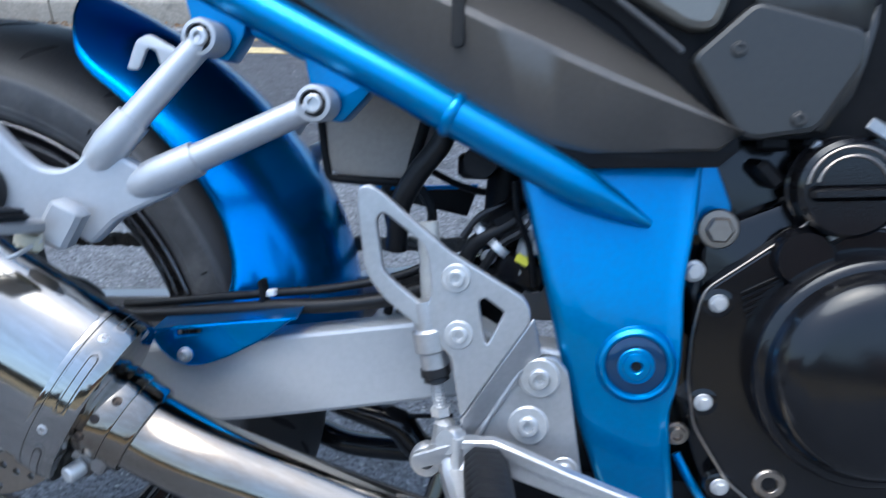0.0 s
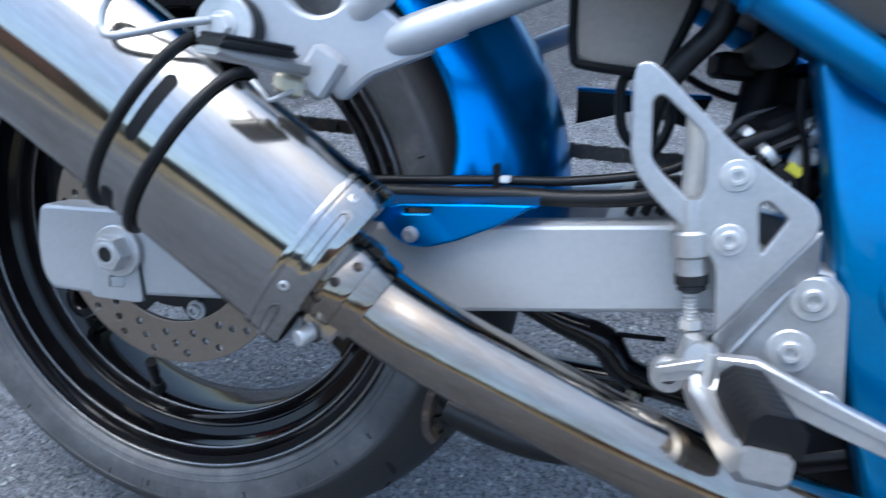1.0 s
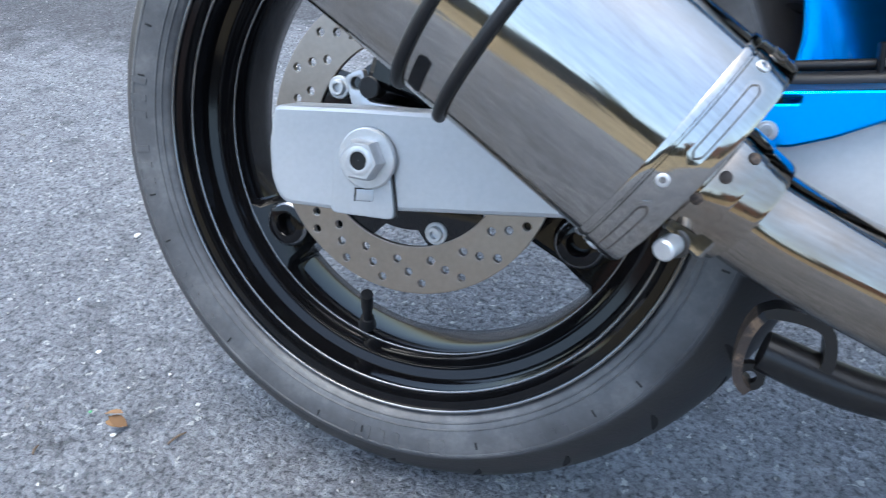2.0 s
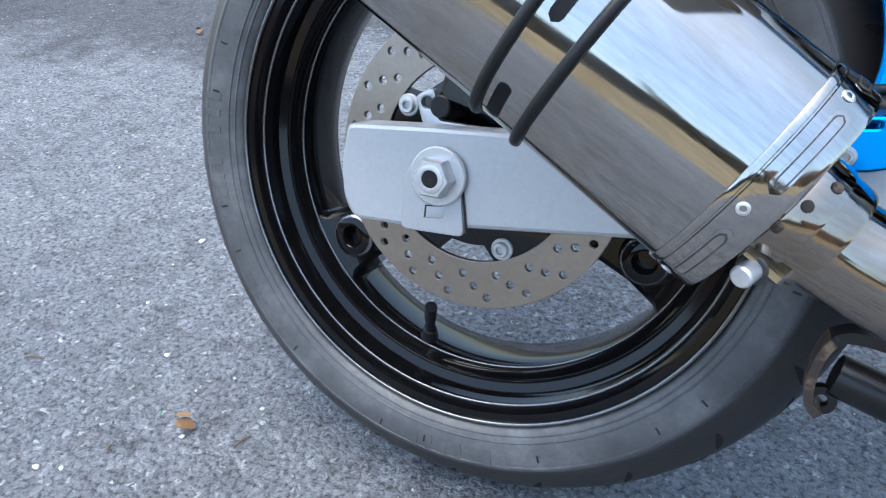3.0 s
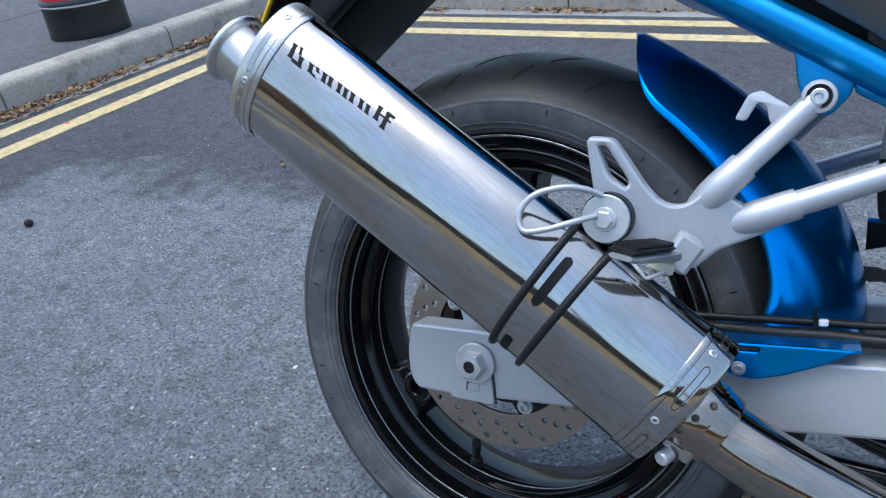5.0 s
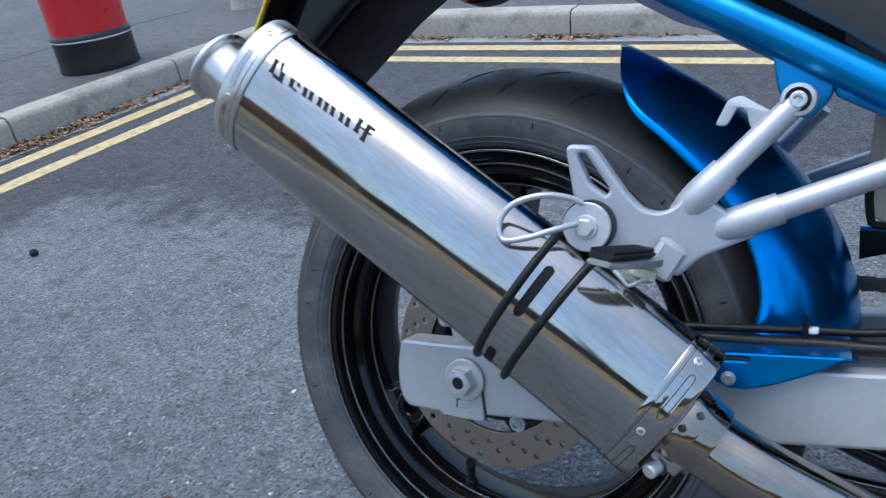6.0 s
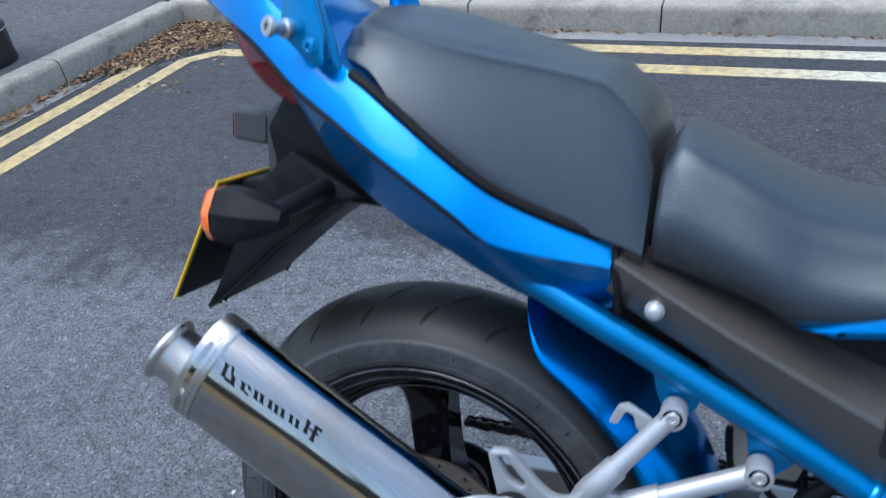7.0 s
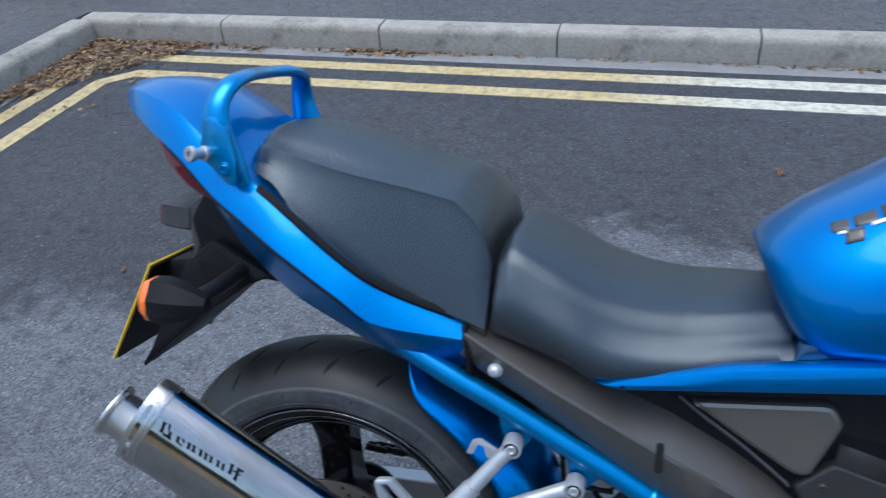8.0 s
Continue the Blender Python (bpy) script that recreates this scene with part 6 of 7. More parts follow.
lip = SP_LOW[2:]
part("panel_lip", Geo().plate([(x, z + 0.003) for x, z in lip] + [(x + 0.001, z - 0.0075 - 0.003 * (i > 2)) for i, (x, z) in reversed(list(enumerate(lip)))], -0.1335, 0.02, bevel=0.001), BLACK, bike, "black lower lip of the side panel")
# black strip drawn for the shaded gap at the cowl's front end
part("cowl_gap_shade", Geo().plate([(0.2165, 0.383), (0.2225, 0.383), (0.2145, 0.444), (0.2085, 0.444)], -0.1478, 0.05, bevel=0.001), BLACK, bike)
# side panel: round-headed screw and a slot
part("panel_screw", Geo().lathe([(0.0092, -0.002), (0.0092, 0.0008), (0.0080, 0.0012), (0.0076, 0.0045), (0.0058, 0.0068), (0.0030, 0.0078), (0.0001, 0.0080)], (0.2525, -0.1475, 0.3915), n=28), BOLT, bike, "domed bright screw")
part("panel_slot", Geo().plate(rounded([(0.4505, 0.291), (0.4590, 0.291), (0.4590, 0.328), (0.4505, 0.328)], 0.004, 4), -0.1512, 0.008, bevel=0.0005), HOLE, bike)

# covers ahead of the side panel
strip_o = [(0.370, 0.3955), (0.402, 0.3905), (0.523, 0.4085), (0.668, 0.430), (0.95, 0.470), (0.95, 0.508), (0.662, 0.465), (0.519, 0.4395), (0.402, 0.4070)]
part("tank_trim", Geo().plate(strip_o, -0.156, 0.030, bevel=0.010), BLUE, bike, "metallic blue trim under the fuel tank")
part("black_infill", Geo().plate(rounded([(0.36, 0.40), (0.46, 0.375), (0.56, 0.312), (0.64, 0.235), (0.74, 0.240), (0.95, 0.32), (0.95, 0.46), (0.66, 0.43), (0.52, 0.41)], 0.006, 3), -0.112, 0.05, bevel=0.004), BLACK, bike)
part("intake_cover", Geo().plate(rounded([(0.482, 0.380), (0.632, 0.400), (0.648, 0.378), (0.622, 0.306), (0.604, 0.306), (0.545, 0.340)], 0.009, 4), -0.130, 0.022, bevel=0.006), PEWTER, bike, "pewter-coloured intake cover", crease=17)
part("cover_lip", Geo().sweep([(0.470, -0.121, 0.381), (0.500, -0.126, 0.362), (0.545, -0.128, 0.334), (0.596, -0.130, 0.297), (0.600, -0.130, 0.292)], 0.0022, 8, 4), GREY_PLASTIC, bike)
air = [(0.607, 0.289), (0.6457, 0.3265), (0.716, 0.309), (0.7165, 0.287), (0.692, 0.243), (0.652, 0.236), (0.640, 0.240)]
airbox = part("airbox_cover", Geo().plate(rounded(air, 0.008, 4), -0.126, 0.03, bevel=0.004), DARK_BRONZE, bike, "dark bronze-grey plastic airbox cover", crease=17)
part("upper_face", Geo().put([(0.646, -0.1245, 0.3255), (0.716, -0.1245, 0.3085), (0.735, -0.090, 0.365), (0.660, -0.090, 0.384)], [(0, 1, 2, 3)]), DARK_BRONZE, airbox, solid=0.004)
part("front_face", Geo().put([(0.7165, -0.1245, 0.308), (0.7165, -0.1245, 0.288), (0.692, -0.1245, 0.244), (0.715, -0.095, 0.240), (0.745, -0.095, 0.290), (0.740, -0.092, 0.355)], [(0, 1, 2, 3, 4, 5)]), DARK_BRONZE, airbox, solid=0.004)
part("engine_infill", Geo().plate([(0.615, 0.13), (0.615, 0.235), (0.66, 0.25), (0.95, 0.34), (0.95, 0.15)], -0.080, 0.15, bevel=0.004), BLACK_METAL, bike, "black engine castings behind the covers")
for x, z in ((0.6376, 0.2952), (0.6793, 0.251)):
    bolt("screw", (x, -0.1262, z), 0.0040, airbox, material=DARK_STEEL, head=0.35, flange=0.0054)
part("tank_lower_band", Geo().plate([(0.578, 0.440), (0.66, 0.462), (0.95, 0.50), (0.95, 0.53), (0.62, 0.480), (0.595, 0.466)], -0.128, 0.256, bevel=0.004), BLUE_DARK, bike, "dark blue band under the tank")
# pale and bronze decal blocks along the tank's shoulder
def on_tank(x, f, lift):
    w = curve_at([(0.543, 0.045), (0.556, 0.082), (0.575, 0.110), (0.60, 0.132), (0.64, 0.150), (0.72, 0.165), (0.945, 0.16)], x)
    lo = curve_at([(0.543, 0.545), (0.556, 0.518), (0.575, 0.486), (0.60, 0.458), (0.667, 0.466), (0.945, 0.495)], x)
    hi = curve_at([(0.543, 0.551), (0.550, 0.562), (0.5575, 0.570), (0.576, 0.587), (0.596, 0.602), (0.62, 0.616), (0.668, 0.645), (0.75, 0.69), (0.945, 0.72)], x)
    half = [(-0.4 * w, hi - 0.004), (-0.7 * w, hi - 0.14 * (hi - lo)), (-0.93 * w, hi - 0.40 * (hi - lo))]
    i = min(1, int(f))
    (y0, z0), (y1, z1) = half[i], half[i + 1]
    t = f - i
    return (x, y0 + (y1 - y0) * t - lift * 0.6, z0 + (z1 - z0) * t + lift)


for x0, x1, f0, f1, m in ((0.606, 0.622, 0.55, 0.95, BRONZE), (0.626, 0.646, 0.55, 0.95, BRONZE), (0.618, 0.634, 1.0, 1.3, BRONZE), (0.650, 0.674, 0.50, 0.90, BRONZE), (0.640, 0.656, 0.95, 1.05, WHITE_TAG), (0.612, 0.620, 0.97, 1.05, WHITE_TAG), (0.662, 0.680, 0.92, 1.25, BRONZE)):
    rows = [[on_tank(x0 + (x1 - x0) * i / 4, f0 + (f1 - f0) * j / 3, 0.0008) for j in range(4)] for i in range(5)]
    part("decal_block", Geo().loft(rows, caps=False, closed=False), m, bike, solid=0.0006)

# ---------------------------------------------------------------- engine
part("engine_underside", Geo().plate(rounded([(0.487, -0.040), (0.500, -0.100), (0.640, -0.125), (0.700, -0.110), (0.690, -0.030), (0.560, -0.028)], 0.010, 3), -0.085, 0.18, bevel=0.006), BLACK, bike, "black underside of the engine")
part("crankcase", Geo().plate(rounded([(0.632, 0.17), (0.628, 0.02), (0.66, -0.06), (0.70, -0.12), (1.0, -0.12), (1.0, 0.22), (0.74, 0.22)], 0.015, 4), -0.100, 0.20, bevel=0.006), BLACK_METAL, bike, "black-painted engine crankcase")
cover_o = [(0.6315, 0.131), (0.6262, 0.100), (0.6257, 0.065), (0.6330, 0.029), (0.6600, -0.012), (0.690, -0.035), (0.80, -0.045), (0.87, 0.02), (0.87, 0.16), (0.80, 0.195), (0.748, 0.180), (0.705, 0.190), (0.678, 0.168)]
ccover = part("clutch_cover", Geo().plate(rounded(cover_o, 0.008, 4), -0.116, 0.018, bevel=0.003), BLACK_METAL, bike, "gloss black clutch cover with bright bolts", crease=17)
pts = [(x, -0.1165, z) for x, z in rounded(cover_o, 0.008, 3)]
part("gasket_edge", Geo().sweep(pts, 0.0010, 6, 0, ring=True), DISC, ccover)
dome = [(0.0001, 0.049), (0.050, 0.047), (0.062, 0.043), (0.069, 0.036), (0.0725, 0.028), (0.074, 0.0255), (0.078, 0.0245), (0.0805, 0.022), (0.082, 0.016), (0.083, 0.0)]
part("dome", Geo().lathe(dome, (0.745, -0.114, 0.083), n=80), BLACK_METAL, ccover)
for x, z in ((0.642, 0.122), (0.638, 0.048), (0.7106, 0.1775), (0.655, -0.016)):
    bolt("bolt", (x, -0.1165, z), 0.0048, ccover, socket=False, head=0.55, flange=0.0066)
    part("bolt_boss", Geo().lathe([(0.0115, -0.006), (0.0105, 0.0), (0.009, 0.0006), (0.0001, 0.0006)], (x, -0.116, z), n=20), BLACK_METAL, ccover)
bolt("drain_plug", (0.689, -0.112, -0.010), 0.0115, ccover, material=DISC, head=0.3, flange=0.015)
g = Geo()
for k in range(5):
    g.box((0.036, 0.003, 0.0022), pose(0.672 + 0.0012 * k, -0.1165, 0.139 - 0.0042 * k, 0, -30, 0), 0.0006)
part("cast_ribs", g, BLACK_METAL, ccover)
g = Geo().lathe([(0.0001, 0.02), (0.030, 0.02), (0.033, 0.017), (0.034, 0.0), (0.036, -0.002)], (0.7155, -0.112, 0.207), n=40)
cap = part("oil_filler_cap", g, BLACK_METAL, bike)
for r, a0, a1 in ((0.028, 5, 175), (0.022, 10, 170)):
    part("bright_arc", Geo().sweep([(0.7155 + r * math.cos(radians(a0 + (a1 - a0) * i / 14)), -0.1325, 0.207 + r * math.sin(radians(a0 + (a1 - a0) * i / 14))) for i in range(15)], 0.0012, 6, 2), DISC, cap)
part("grip_bar", Geo().box((0.054, 0.008, 0.010), pose(0.7155, -0.135, 0.205, 0, -4, 0), 0.003), BLACK_METAL, cap)
g = Geo().lathe([(0.0001, 0.012), (0.018, 0.012), (0.021, 0.008), (0.022, 0.0)], (0.6945, -0.112, 0.158), n=32)
part("inspection_cap", g, BLACK_METAL, ccover)
g = Geo()
for k in range(7):
    g.box((0.30, 0.20, 0.0035), pose(0.86, 0.0, 0.232 + 0.011 * k), 0.001)
g.box((0.26, 0.17, 0.10), pose(0.86, 0, 0.26))
part("cylinder_fins", g, BLACK_METAL, bike)
bolt("hanger_bolt", (0.6405, -0.100, 0.1728), 0.0098, bike, material=DISC, socket=False, head=0.5, flange=0.0145)
bolt("case_bolt", (0.6235, -0.105, 0.018), 0.0065, bike, material=DISC, head=0.5, flange=0.009)
bolt("case_bolt", (0.6255, -0.105, 0.142), 0.0058, bike, socket=False, head=0.5, flange=0.008)
part("clutch_pipe", Geo().sweep([(0.625, -0.10, 0.0), (0.640, -0.105, -0.025), (0.665, -0.108, -0.055), (0.70, -0.11, -0.075)], 0.0035, 8, 4), BLUE_FRAME, bike)
for k in range(6):
    part("connector", Geo().box((0.022, 0.05, 0.012), pose(0.668 + 0.03 * (k % 3), -0.085, 0.235 - 0.022 * (k // 3), 0, 15 * k, 5), 0.003), BLACK, bike)
for (x, z, s) in ((0.70, 0.232, 0.007), (0.735, 0.246, 0.009), (0.745, 0.226, 0.008)):
    part("bright_clip", Geo().box((s * 2, 0.006, s), pose(x, -0.112, z, 0, 30, 0), 0.001), CAST, bike)
part("side_stand", Geo().sweep([(0.60, 0.10, -0.12), (0.59, 0.20, -0.16), (0.575, 0.30, -0.185), (0.57, 0.345, -0.197)], [0.012, 0.011, 0.010, 0.012], 12, 4), BLACK_METAL, bike, "black steel side stand, folded out")


# ---------------------------------------------------------------- tread and sidewall marks
TREAD_TABLE = sorted([(y, r) for r, y in tread_profile() if r > 0.262])


def on_tyre(ang, y, lift):
    k = next(i for i in range(1, len(TREAD_TABLE)) if TREAD_TABLE[i][0] >= y)
    (y0, r0), (y1, r1) = TREAD_TABLE[k - 1], TREAD_TABLE[k]
    r = r0 + (r1 - r0) * (y - y0) / max(1e-6, y1 - y0)
    return ((r + lift) * math.cos(ang), y, (r + lift) * math.sin(ang))


def groove_mesh(side, y0, y1, da, width):
    rows = []
    for k in range(13):
        t = k / 12
        y = side * (y0 + (y1 - y0) * t)
        c = da * t * (1.25 - 0.25 * t)
        hw = width / 0.31 * max(0.12, math.sin(math.pi * t) ** 0.6)
        rows.append([on_tyre(c - hw, y, -0.0006), on_tyre(c - hw, y, 0.0004), on_tyre(c + hw, y, 0.0004), on_tyre(c + hw, y, -0.0006)])
    ob = part("groove", Geo().loft(rows), HOLE)
    data = ob.data
    bpy.data.objects.remove(ob)
    return data


GROOVES = 22
for side in (-1, 1):
    for y0, y1, da, width, shift in ((0.012, 0.036, 0.095, 0.0034, 0.0), (0.044, 0.068, 0.055, 0.0036, 0.5)):
        data = groove_mesh(side, y0, y1, da, width)
        for i in range(GROOVES):
            ob = new("tread_groove", data)
            ob.parent = wheel
            ob.matrix_basis = pose(0, 0, 0, 0, -360 / GROOVES * (i + shift + (0.5 if side > 0 else 0)), 0)

# raised rings and worn raised bars on the sidewall
for r, y in ((0.2335, -0.0784), (0.2385, -0.0812), (0.2595, -0.0840)):
    part("sidewall_ring", Geo().lathe([(r - 0.0012, -y - 0.0006), (r - 0.0005, -y + 0.0006), (r + 0.0005, -y + 0.0006), (r + 0.0012, -y - 0.0006)], (0, 0, 0), n=128), TYRE, tyre)


def side_bar(a, r0, r1, width):
    def at(r, s):
        y = curve_at([(rr, -yy) for rr, yy in TYRE_PROFILE[:6]], r)
        return lambda lift: (r * math.cos(radians(a)) - s * math.sin(radians(a)), -y - lift, r * math.sin(radians(a)) + s * math.cos(radians(a)))
    loops = []
    for i in range(4):
        r = r0 + (r1 - r0) * i / 3
        loops.append([at(r, -width)(-0.0006), at(r, -width)(0.0007), at(r, width)(0.0007), at(r, width)(-0.0006)])
    return Geo().loft(loops)


for a0, count, step, r0, r1, width in ((176, 7, 3.4, 0.246, 0.262, 0.0028), (214, 6, 2.6, 0.250, 0.258, 0.0018), (262, 8, 3.2, 0.246, 0.260, 0.0026), (300, 5, 2.4, 0.250, 0.257, 0.0016)):
    for k in range(count):
        if (k * 7 + int(a0)) % 5 != 2:
            part("raised_bar", side_bar(a0 + k * step, r0, r1, width), TYRE, tyre)
# short moulded nicks in the sidewall near its shoulder
nick = None
for i in range(19):
    a = 19 * i + (i * 37 % 11) * 1.3
    if nick is None:
        nick = side_bar(0, 0.2475, 0.2535, 0.0008)
        nick_ob = part("sidewall_nick", nick, RUBBER, tyre)
    else:
        nick_ob = new("sidewall_nick", nick_ob.data)
        nick_ob.parent = tyre
    r_off = (i * 29 % 7) * 0.0006
    nick_ob.matrix_basis = pose(0, 0, 0, 0, -a, 0) @ Matrix.Translation((r_off, 0, 0.0))
# ---------------------------------------------------------------- street things
px0, py0, pz0 = -3.190, 1.830, KERB_H - 0.006
post = tagged(new("post_box"), "red pillar post box with a black base on the footway", "post box")
post.matrix_world = Matrix.Translation((px0, py0, pz0)) @ Matrix.Scale(0.84, 4)
prof = [(0.0001, 0.0), (0.232, 0.0), (0.234, 0.012), (0.230, 0.05), (0.230, 0.175), (0.234, 0.185), (0.234, 0.205), (0.228, 0.215), (0.222, 0.225), (0.0001, 0.225)]
part("base", Geo().lathe(prof, (0, 0, 0), (0, 0, 1), 64), POST_BLACK, post, "scuffed black base")
part("body", Geo().lathe([(0.222, 0.22), (0.222, 1.22), (0.225, 1.225), (0.225, 1.24), (0.0001, 1.24)], (0, 0, 0), (0, 0, 1), 64), POST_RED, post)
part("bead", Geo().lathe([(0.2335, 0.183), (0.2352, 0.187), (0.2352, 0.190), (0.2335, 0.194)], (0, 0, 0), (0, 0, 1), 64), BOLT, post, "worn bare metal edge")
part("cap", Geo().lathe([(0.225, 1.238), (0.262, 1.25), (0.265, 1.285), (0.255, 1.30), (0.22, 1.34), (0.12, 1.375), (0.0001, 1.385)], (0, 0, 0), (0, 0, 1), 64), POST_RED, post)


STONE_MAT = surface("mossy_stone", (0.30, 0.29, 0.26), 0.9, 0.0, 0.3, scale=9, bump=0.8, bump_scale=60, wear=(0.10, 0.11, 0.08), wear_amount=0.8, wear_scale=7)
g = Geo()
rows = []
for k, z in enumerate((0.0, 0.05, 0.2, 0.42, 0.5)):
    grow = (1.06, 1.0, 0.97, 0.94, 0.85)[k]
    rows.append([(0.24 * grow * math.copysign(abs(math.cos(t)) ** 0.5, math.cos(t)) * random.uniform(0.96, 1.03), 0.17 * grow * math.copysign(abs(math.sin(t)) ** 0.5, math.sin(t)) * random.uniform(0.96, 1.03), z) for t in [2 * math.pi * (i + 0.5) / 20 for i in range(20)]])
boulder = part("stone_block", g.loft(rows), STONE_MAT)
tagged(boulder, "rough mossy stone block on the footway", "stone block")
boulder.matrix_world = pose(-3.47, 3.46, KERB_H - 0.008, 0, 0, 38)


def leaf(size):
    n = 5
    top = []
    for k in range(n):
        t = k / (n - 1)
        w = math.sin(math.pi * t) ** 0.8 * 0.30 + 0.015
        top.append((t - 0.5, w, 0.10 * math.sin(math.pi * t)))
    bend_by = random.uniform(0.05, 0.45)
    pts = [(x * size, s * w * size, (z + bend_by * abs(s) * w + bend_by * x * x) * size) for x, w, z in top for s in (-1, 0, 1)]
    faces = []
    for k in range(n - 1):
        for j in range(2):
            a = k * 3 + j
            faces.append((a, a + 1, a + 4, a + 3))
    return pts, faces


g = Geo()


def scatter(count, where, size=(0.010, 0.027), pile=0.012):
    for _ in range(count):
        x, y = where()
        pts, faces = leaf(random.uniform(*size))
        m = pose(x, y, 0.005 + random.random() ** 2 * pile, random.uniform(-28, 28), random.uniform(-28, 28), random.uniform(0, 360))
        g.put(pts, faces, m)


def corner():
    while True:
        x, y = random.random() ** 1.2 * 0.75, random.random() ** 1.2 * 1.3
        if x / 0.75 + y / 1.3 < 1.0 or random.random() < 0.05:
            return KERB_X + 0.01 + x, KERB_Y - 0.01 - y * 0.75


scatter(3200, corner, pile=0.022)
scatter(800, lambda: (KERB_X + 0.01 + abs(random.gauss(0, 0.055)), random.uniform(-0.5, KERB_Y)))
scatter(330, lambda: (KERB_X + 0.1 + random.random() * 1.0, KERB_Y - 0.01 - abs(random.gauss(0, 0.05))))
scatter(1100, lambda: (KERB_X + 0.008 + abs(random.gauss(0, 0.055)), 1.0 + random.gauss(0, 0.38)), pile=0.020)
scatter(300, lambda: (random.gauss(-1.0, 0.20), KERB_Y - 0.01 - abs(random.gauss(0, 0.03))))
scatter(260, lambda: (random.uniform(-2.4, 3.0), KERB_Y - 0.008 - abs(random.gauss(0, 0.018))), (0.010, 0.028), 0.006)
scatter(80, lambda: (random.uniform(0.9, 2.2), KERB_Y - 0.01 - abs(random.gauss(0, 0.03))), (0.012, 0.03), 0.006)
litter = part("leaf_litter", g, LEAF)
tagged(litter, "dry brown leaves drifted against the kerb", "leaves", kind="stuff")

# single crumpled leaves on the road
for x, y, s in ((-0.305, -0.172, 0.022), (-0.02, -0.10, 0.012), (0.84, 1.86, 0.035), (0.80, 1.55, 0.03), (-1.2, 0.9, 0.02)):
    g = Geo()
    for k in range(3):
        pts, faces = leaf(s)
        g.put(pts, faces, pose(x + random.uniform(-0.3, 0.3) * s, y + random.uniform(-0.3, 0.3) * s, 0.006 + 0.003 * k, random.uniform(-30, 30), random.uniform(-30, 30), random.uniform(0, 360)))
    tagged(part("fallen_leaf", g, LEAF), "crumpled brown leaf lying on the tarmac", "leaf", group="single leaves on the road")

# tar seams and a broken edge in the footway
TAR = surface("old_tar", (0.030, 0.029, 0.028), 0.7, 0.0, 0.3, bump=0.5, bump_scale=120)
walk_way = bpy.data.objects["pavement"]


def seam(points, width):
    pts = spline([Vector((x, y, KERB_H - 0.0055)) for x, y in points], 6)
    rows = []
    for i, p in enumerate(pts):
        d = (pts[min(len(pts) - 1, i + 1)] - pts[max(0, i - 1)]).normalized()
        n = Vector((-d.y, d.x, 0)) * width * random.uniform(0.3, 1.0) * (0.25 if i in (0, len(pts) - 1) else 1.0)
        rows.append([p + n - Vector((0, 0, 0.006)), p + n + Vector((0, 0, 0.001)), p - n + Vector((0, 0, 0.001)), p - n - Vector((0, 0, 0.006))])
    part("seam", Geo().loft(rows), TAR, walk_way)


seam([(-4.133, 2.791), (-4.08, 3.03), (-3.985, 3.27)], 0.012)
seam([(-4.20, 1.2), (-4.16, 2.0), (-4.133, 2.791)], 0.008)
seam([(-2.915, 1.93), (-2.905, 2.02), (-2.90, 2.14)], 0.018)
seam([(-2.0, 3.6), (0.2, 3.62), (2.6, 3.58)], 0.008)

# odd scraps and pebbles
SCRAP_RED = surface("red_scrap_paper", (0.55, 0.05, 0.04), 0.6, 0.0, 0.2)
SCRAP_GREEN = surface("green_scrap", (0.08, 0.35, 0.12), 0.6, 0.0, 0.2)
PEBBLE = surface("pale_pebble", (0.46, 0.455, 0.44), 0.8, 0.0, 0.15, scale=200)
TWIG = surface("dry_twig", (0.10, 0.07, 0.045), 0.8, 0.0, 0.3, scale=200)
for x, y, s, m, words, kind in ((-2.354, 1.003, 0.022, SCRAP_RED, "small red scrap of paper between the yellow lines", "scrap"), (-0.345, -0.169, 0.0045, SCRAP_GREEN, "tiny green scrap on the tarmac", "scrap")):
    pts = [(s * a, s * b, 0.004 + s * c) for a, b, c in ((-0.5, -0.3, 0.0), (0.1, -0.45, 0.12), (0.5, 0.0, 0.02), (0.25, 0.4, 0.15), (-0.3, 0.35, 0.05), (0.0, 0.0, 0.22))]
    ob = part(kind, Geo().put(pts, [(0, 1, 5), (1, 2, 5), (2, 3, 5), (3, 4, 5), (4, 0, 5)], pose(x, y, 0)), m, solid=0.0006)
    tagged(ob, words, kind)
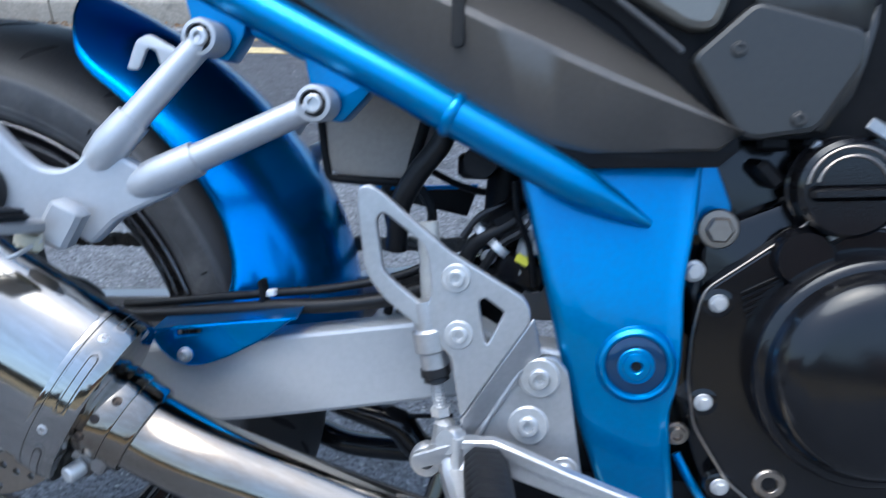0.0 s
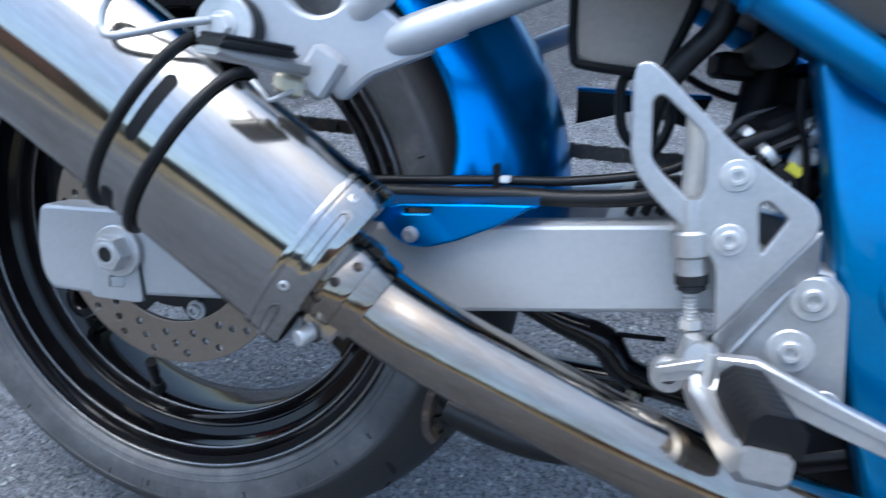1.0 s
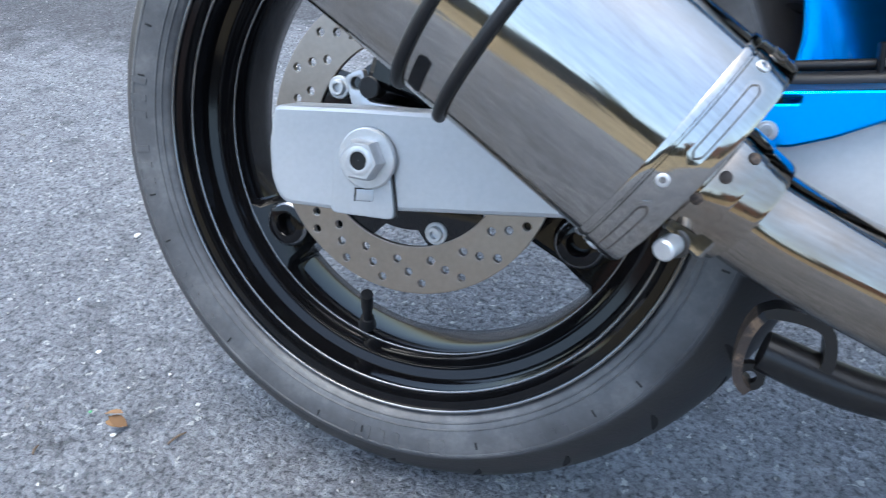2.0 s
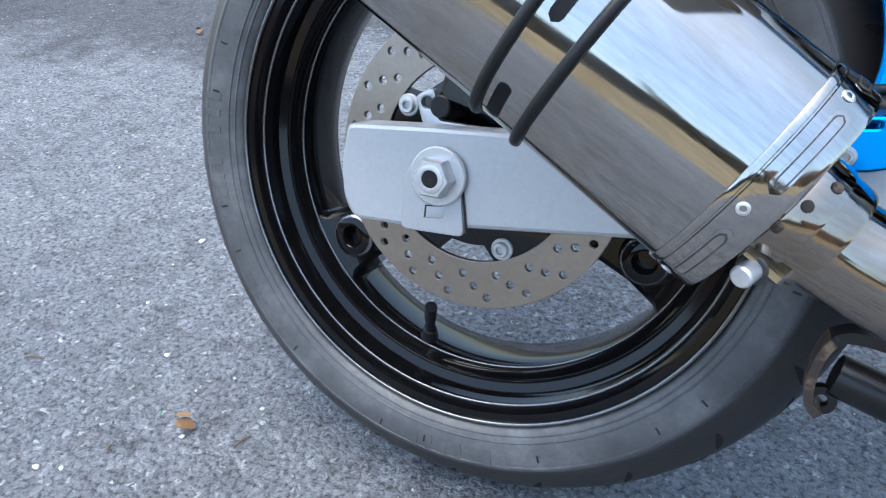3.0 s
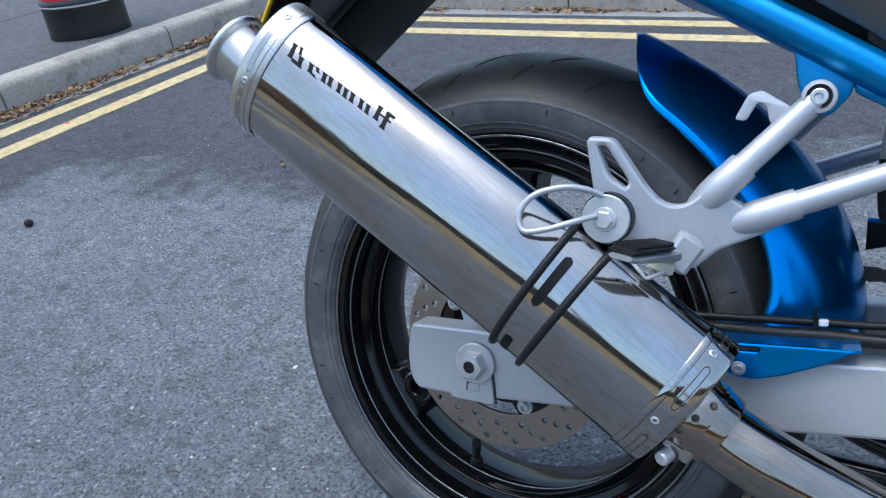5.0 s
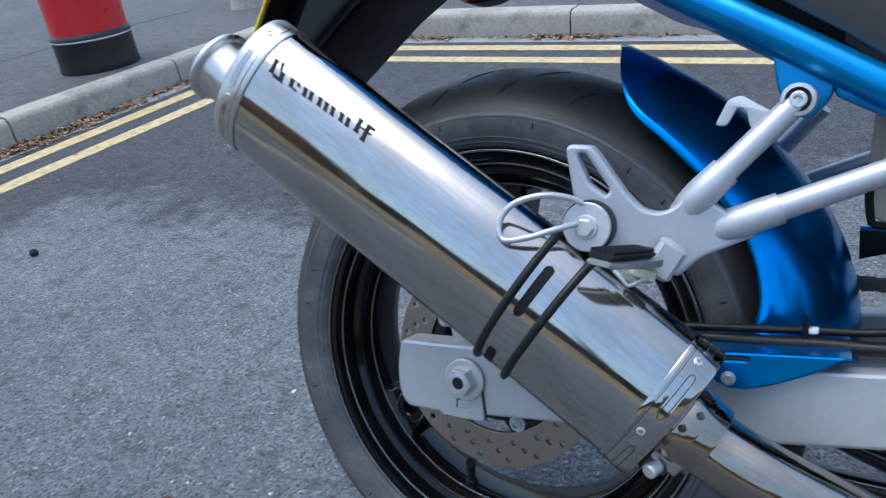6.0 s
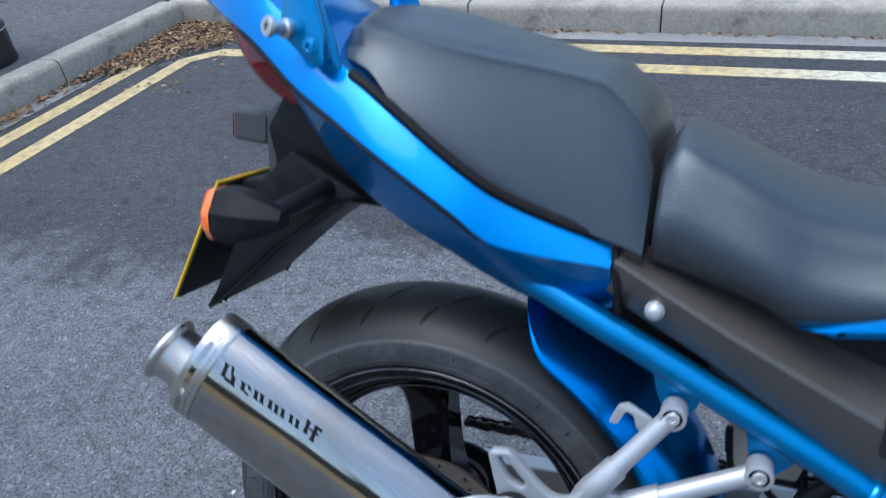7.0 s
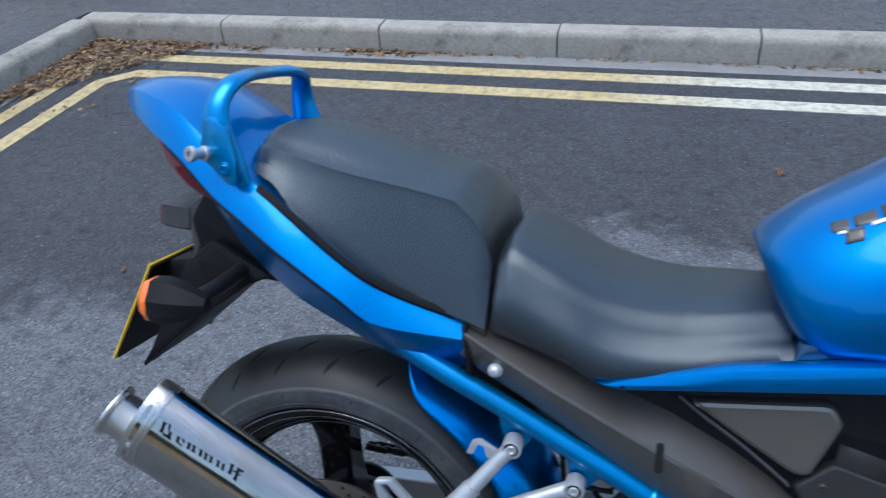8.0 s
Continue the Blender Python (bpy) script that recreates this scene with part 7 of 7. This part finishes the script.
for x, y, s in ((-0.538, 0.128, 0.006), (-0.409, -0.089, 0.004), (-0.415, -0.279, 0.0045), (-0.389, -0.269, 0.0035), (-0.752, -0.075, 0.004), (-0.507, -0.019, 0.003), (-0.301, -0.184, 0.0035), (-0.245, -0.115, 0.003), (-0.555, -0.123, 0.003)):
    rows = []
    for k, (z, r) in enumerate(((-0.5, 0.6), (-0.1, 1.0), (0.25, 0.95), (0.5, 0.55))):
        rows.append([(s * r * math.cos(t) * random.uniform(0.8, 1.15), s * 0.75 * r * math.sin(t) * random.uniform(0.8, 1.15), s * z * 0.7) for t in [2 * math.pi * i / 9 for i in range(9)]])
    ob = part("pebble", Geo().loft(rows, m=pose(x, y, s * 0.35, 0, 0, random.uniform(0, 180))), PEBBLE, crease=60)
    tagged(ob, "pale pebble lying loose on the tarmac", "pebble", group="pebbles on the road")
dark = part("pebble", Geo().lathe([(0.0001, 0.0), (0.010, 0.002), (0.013, 0.009), (0.009, 0.017), (0.0001, 0.019)], (-1.666, 0.356, 0.001), (0, 0, 1), 12), HOLE)
tagged(dark, "small black pebble lying loose on the tarmac", "pebble", group="pebbles on the road")
for x, y, turn, length in ((-0.234, -0.164, 70, 0.022), (-0.56, -0.161, 25, 0.020), (-0.36, -0.23, 110, 0.012)):
    ob = part("twig", Geo().sweep([(-length / 2, 0, 0.003), (0, 0.001, 0.004), (length / 2, 0, 0.003)], [0.0012, 0.0014, 0.0008], 6, 3), TWIG)
    ob.matrix_world = pose(x, y, 0, 0, 0, turn)
    tagged(ob, "short dry brown twig on the tarmac", "twig", group="twigs on the road")

# loose grit
g = Geo()
for _ in range(2600):
    x, y = random.uniform(-2.2, 1.2), random.uniform(-0.6, 2.4)
    s = random.uniform(0.0012, 0.0038)
    vs = [(s * a * random.uniform(0.7, 1.2), s * b * random.uniform(0.7, 1.2), s * c * random.uniform(0.5, 1.0)) for a, b, c in ((1, 0, 0), (0, 1, 0), (-1, 0, 0), (0, -1, 0), (0, 0, 1), (0, 0, -0.4))]
    g.put(vs, [(0, 1, 4), (1, 2, 4), (2, 3, 4), (3, 0, 4), (1, 0, 5), (2, 1, 5), (3, 2, 5), (0, 3, 5)], pose(x, y, s * 0.4, 0, 0, random.uniform(0, 360)))
grit_mat, nt, p = nodes_of("loose_grit")
geo_n = nt.nodes.new("ShaderNodeNewGeometry")
nt.links.new(ramp(nt, geo_n.outputs["Random Per Island"], [(0.0, (0.06, 0.06, 0.065)), (0.6, (0.20, 0.20, 0.20)), (0.93, (0.42, 0.41, 0.39)), (1.0, (0.75, 0.74, 0.72))]), p.inputs["Base Color"])
p.inputs["Roughness"].default_value = 0.8
tagged(part("road_grit", g, grit_mat), "loose grit scattered on the tarmac", "grit", kind="stuff")
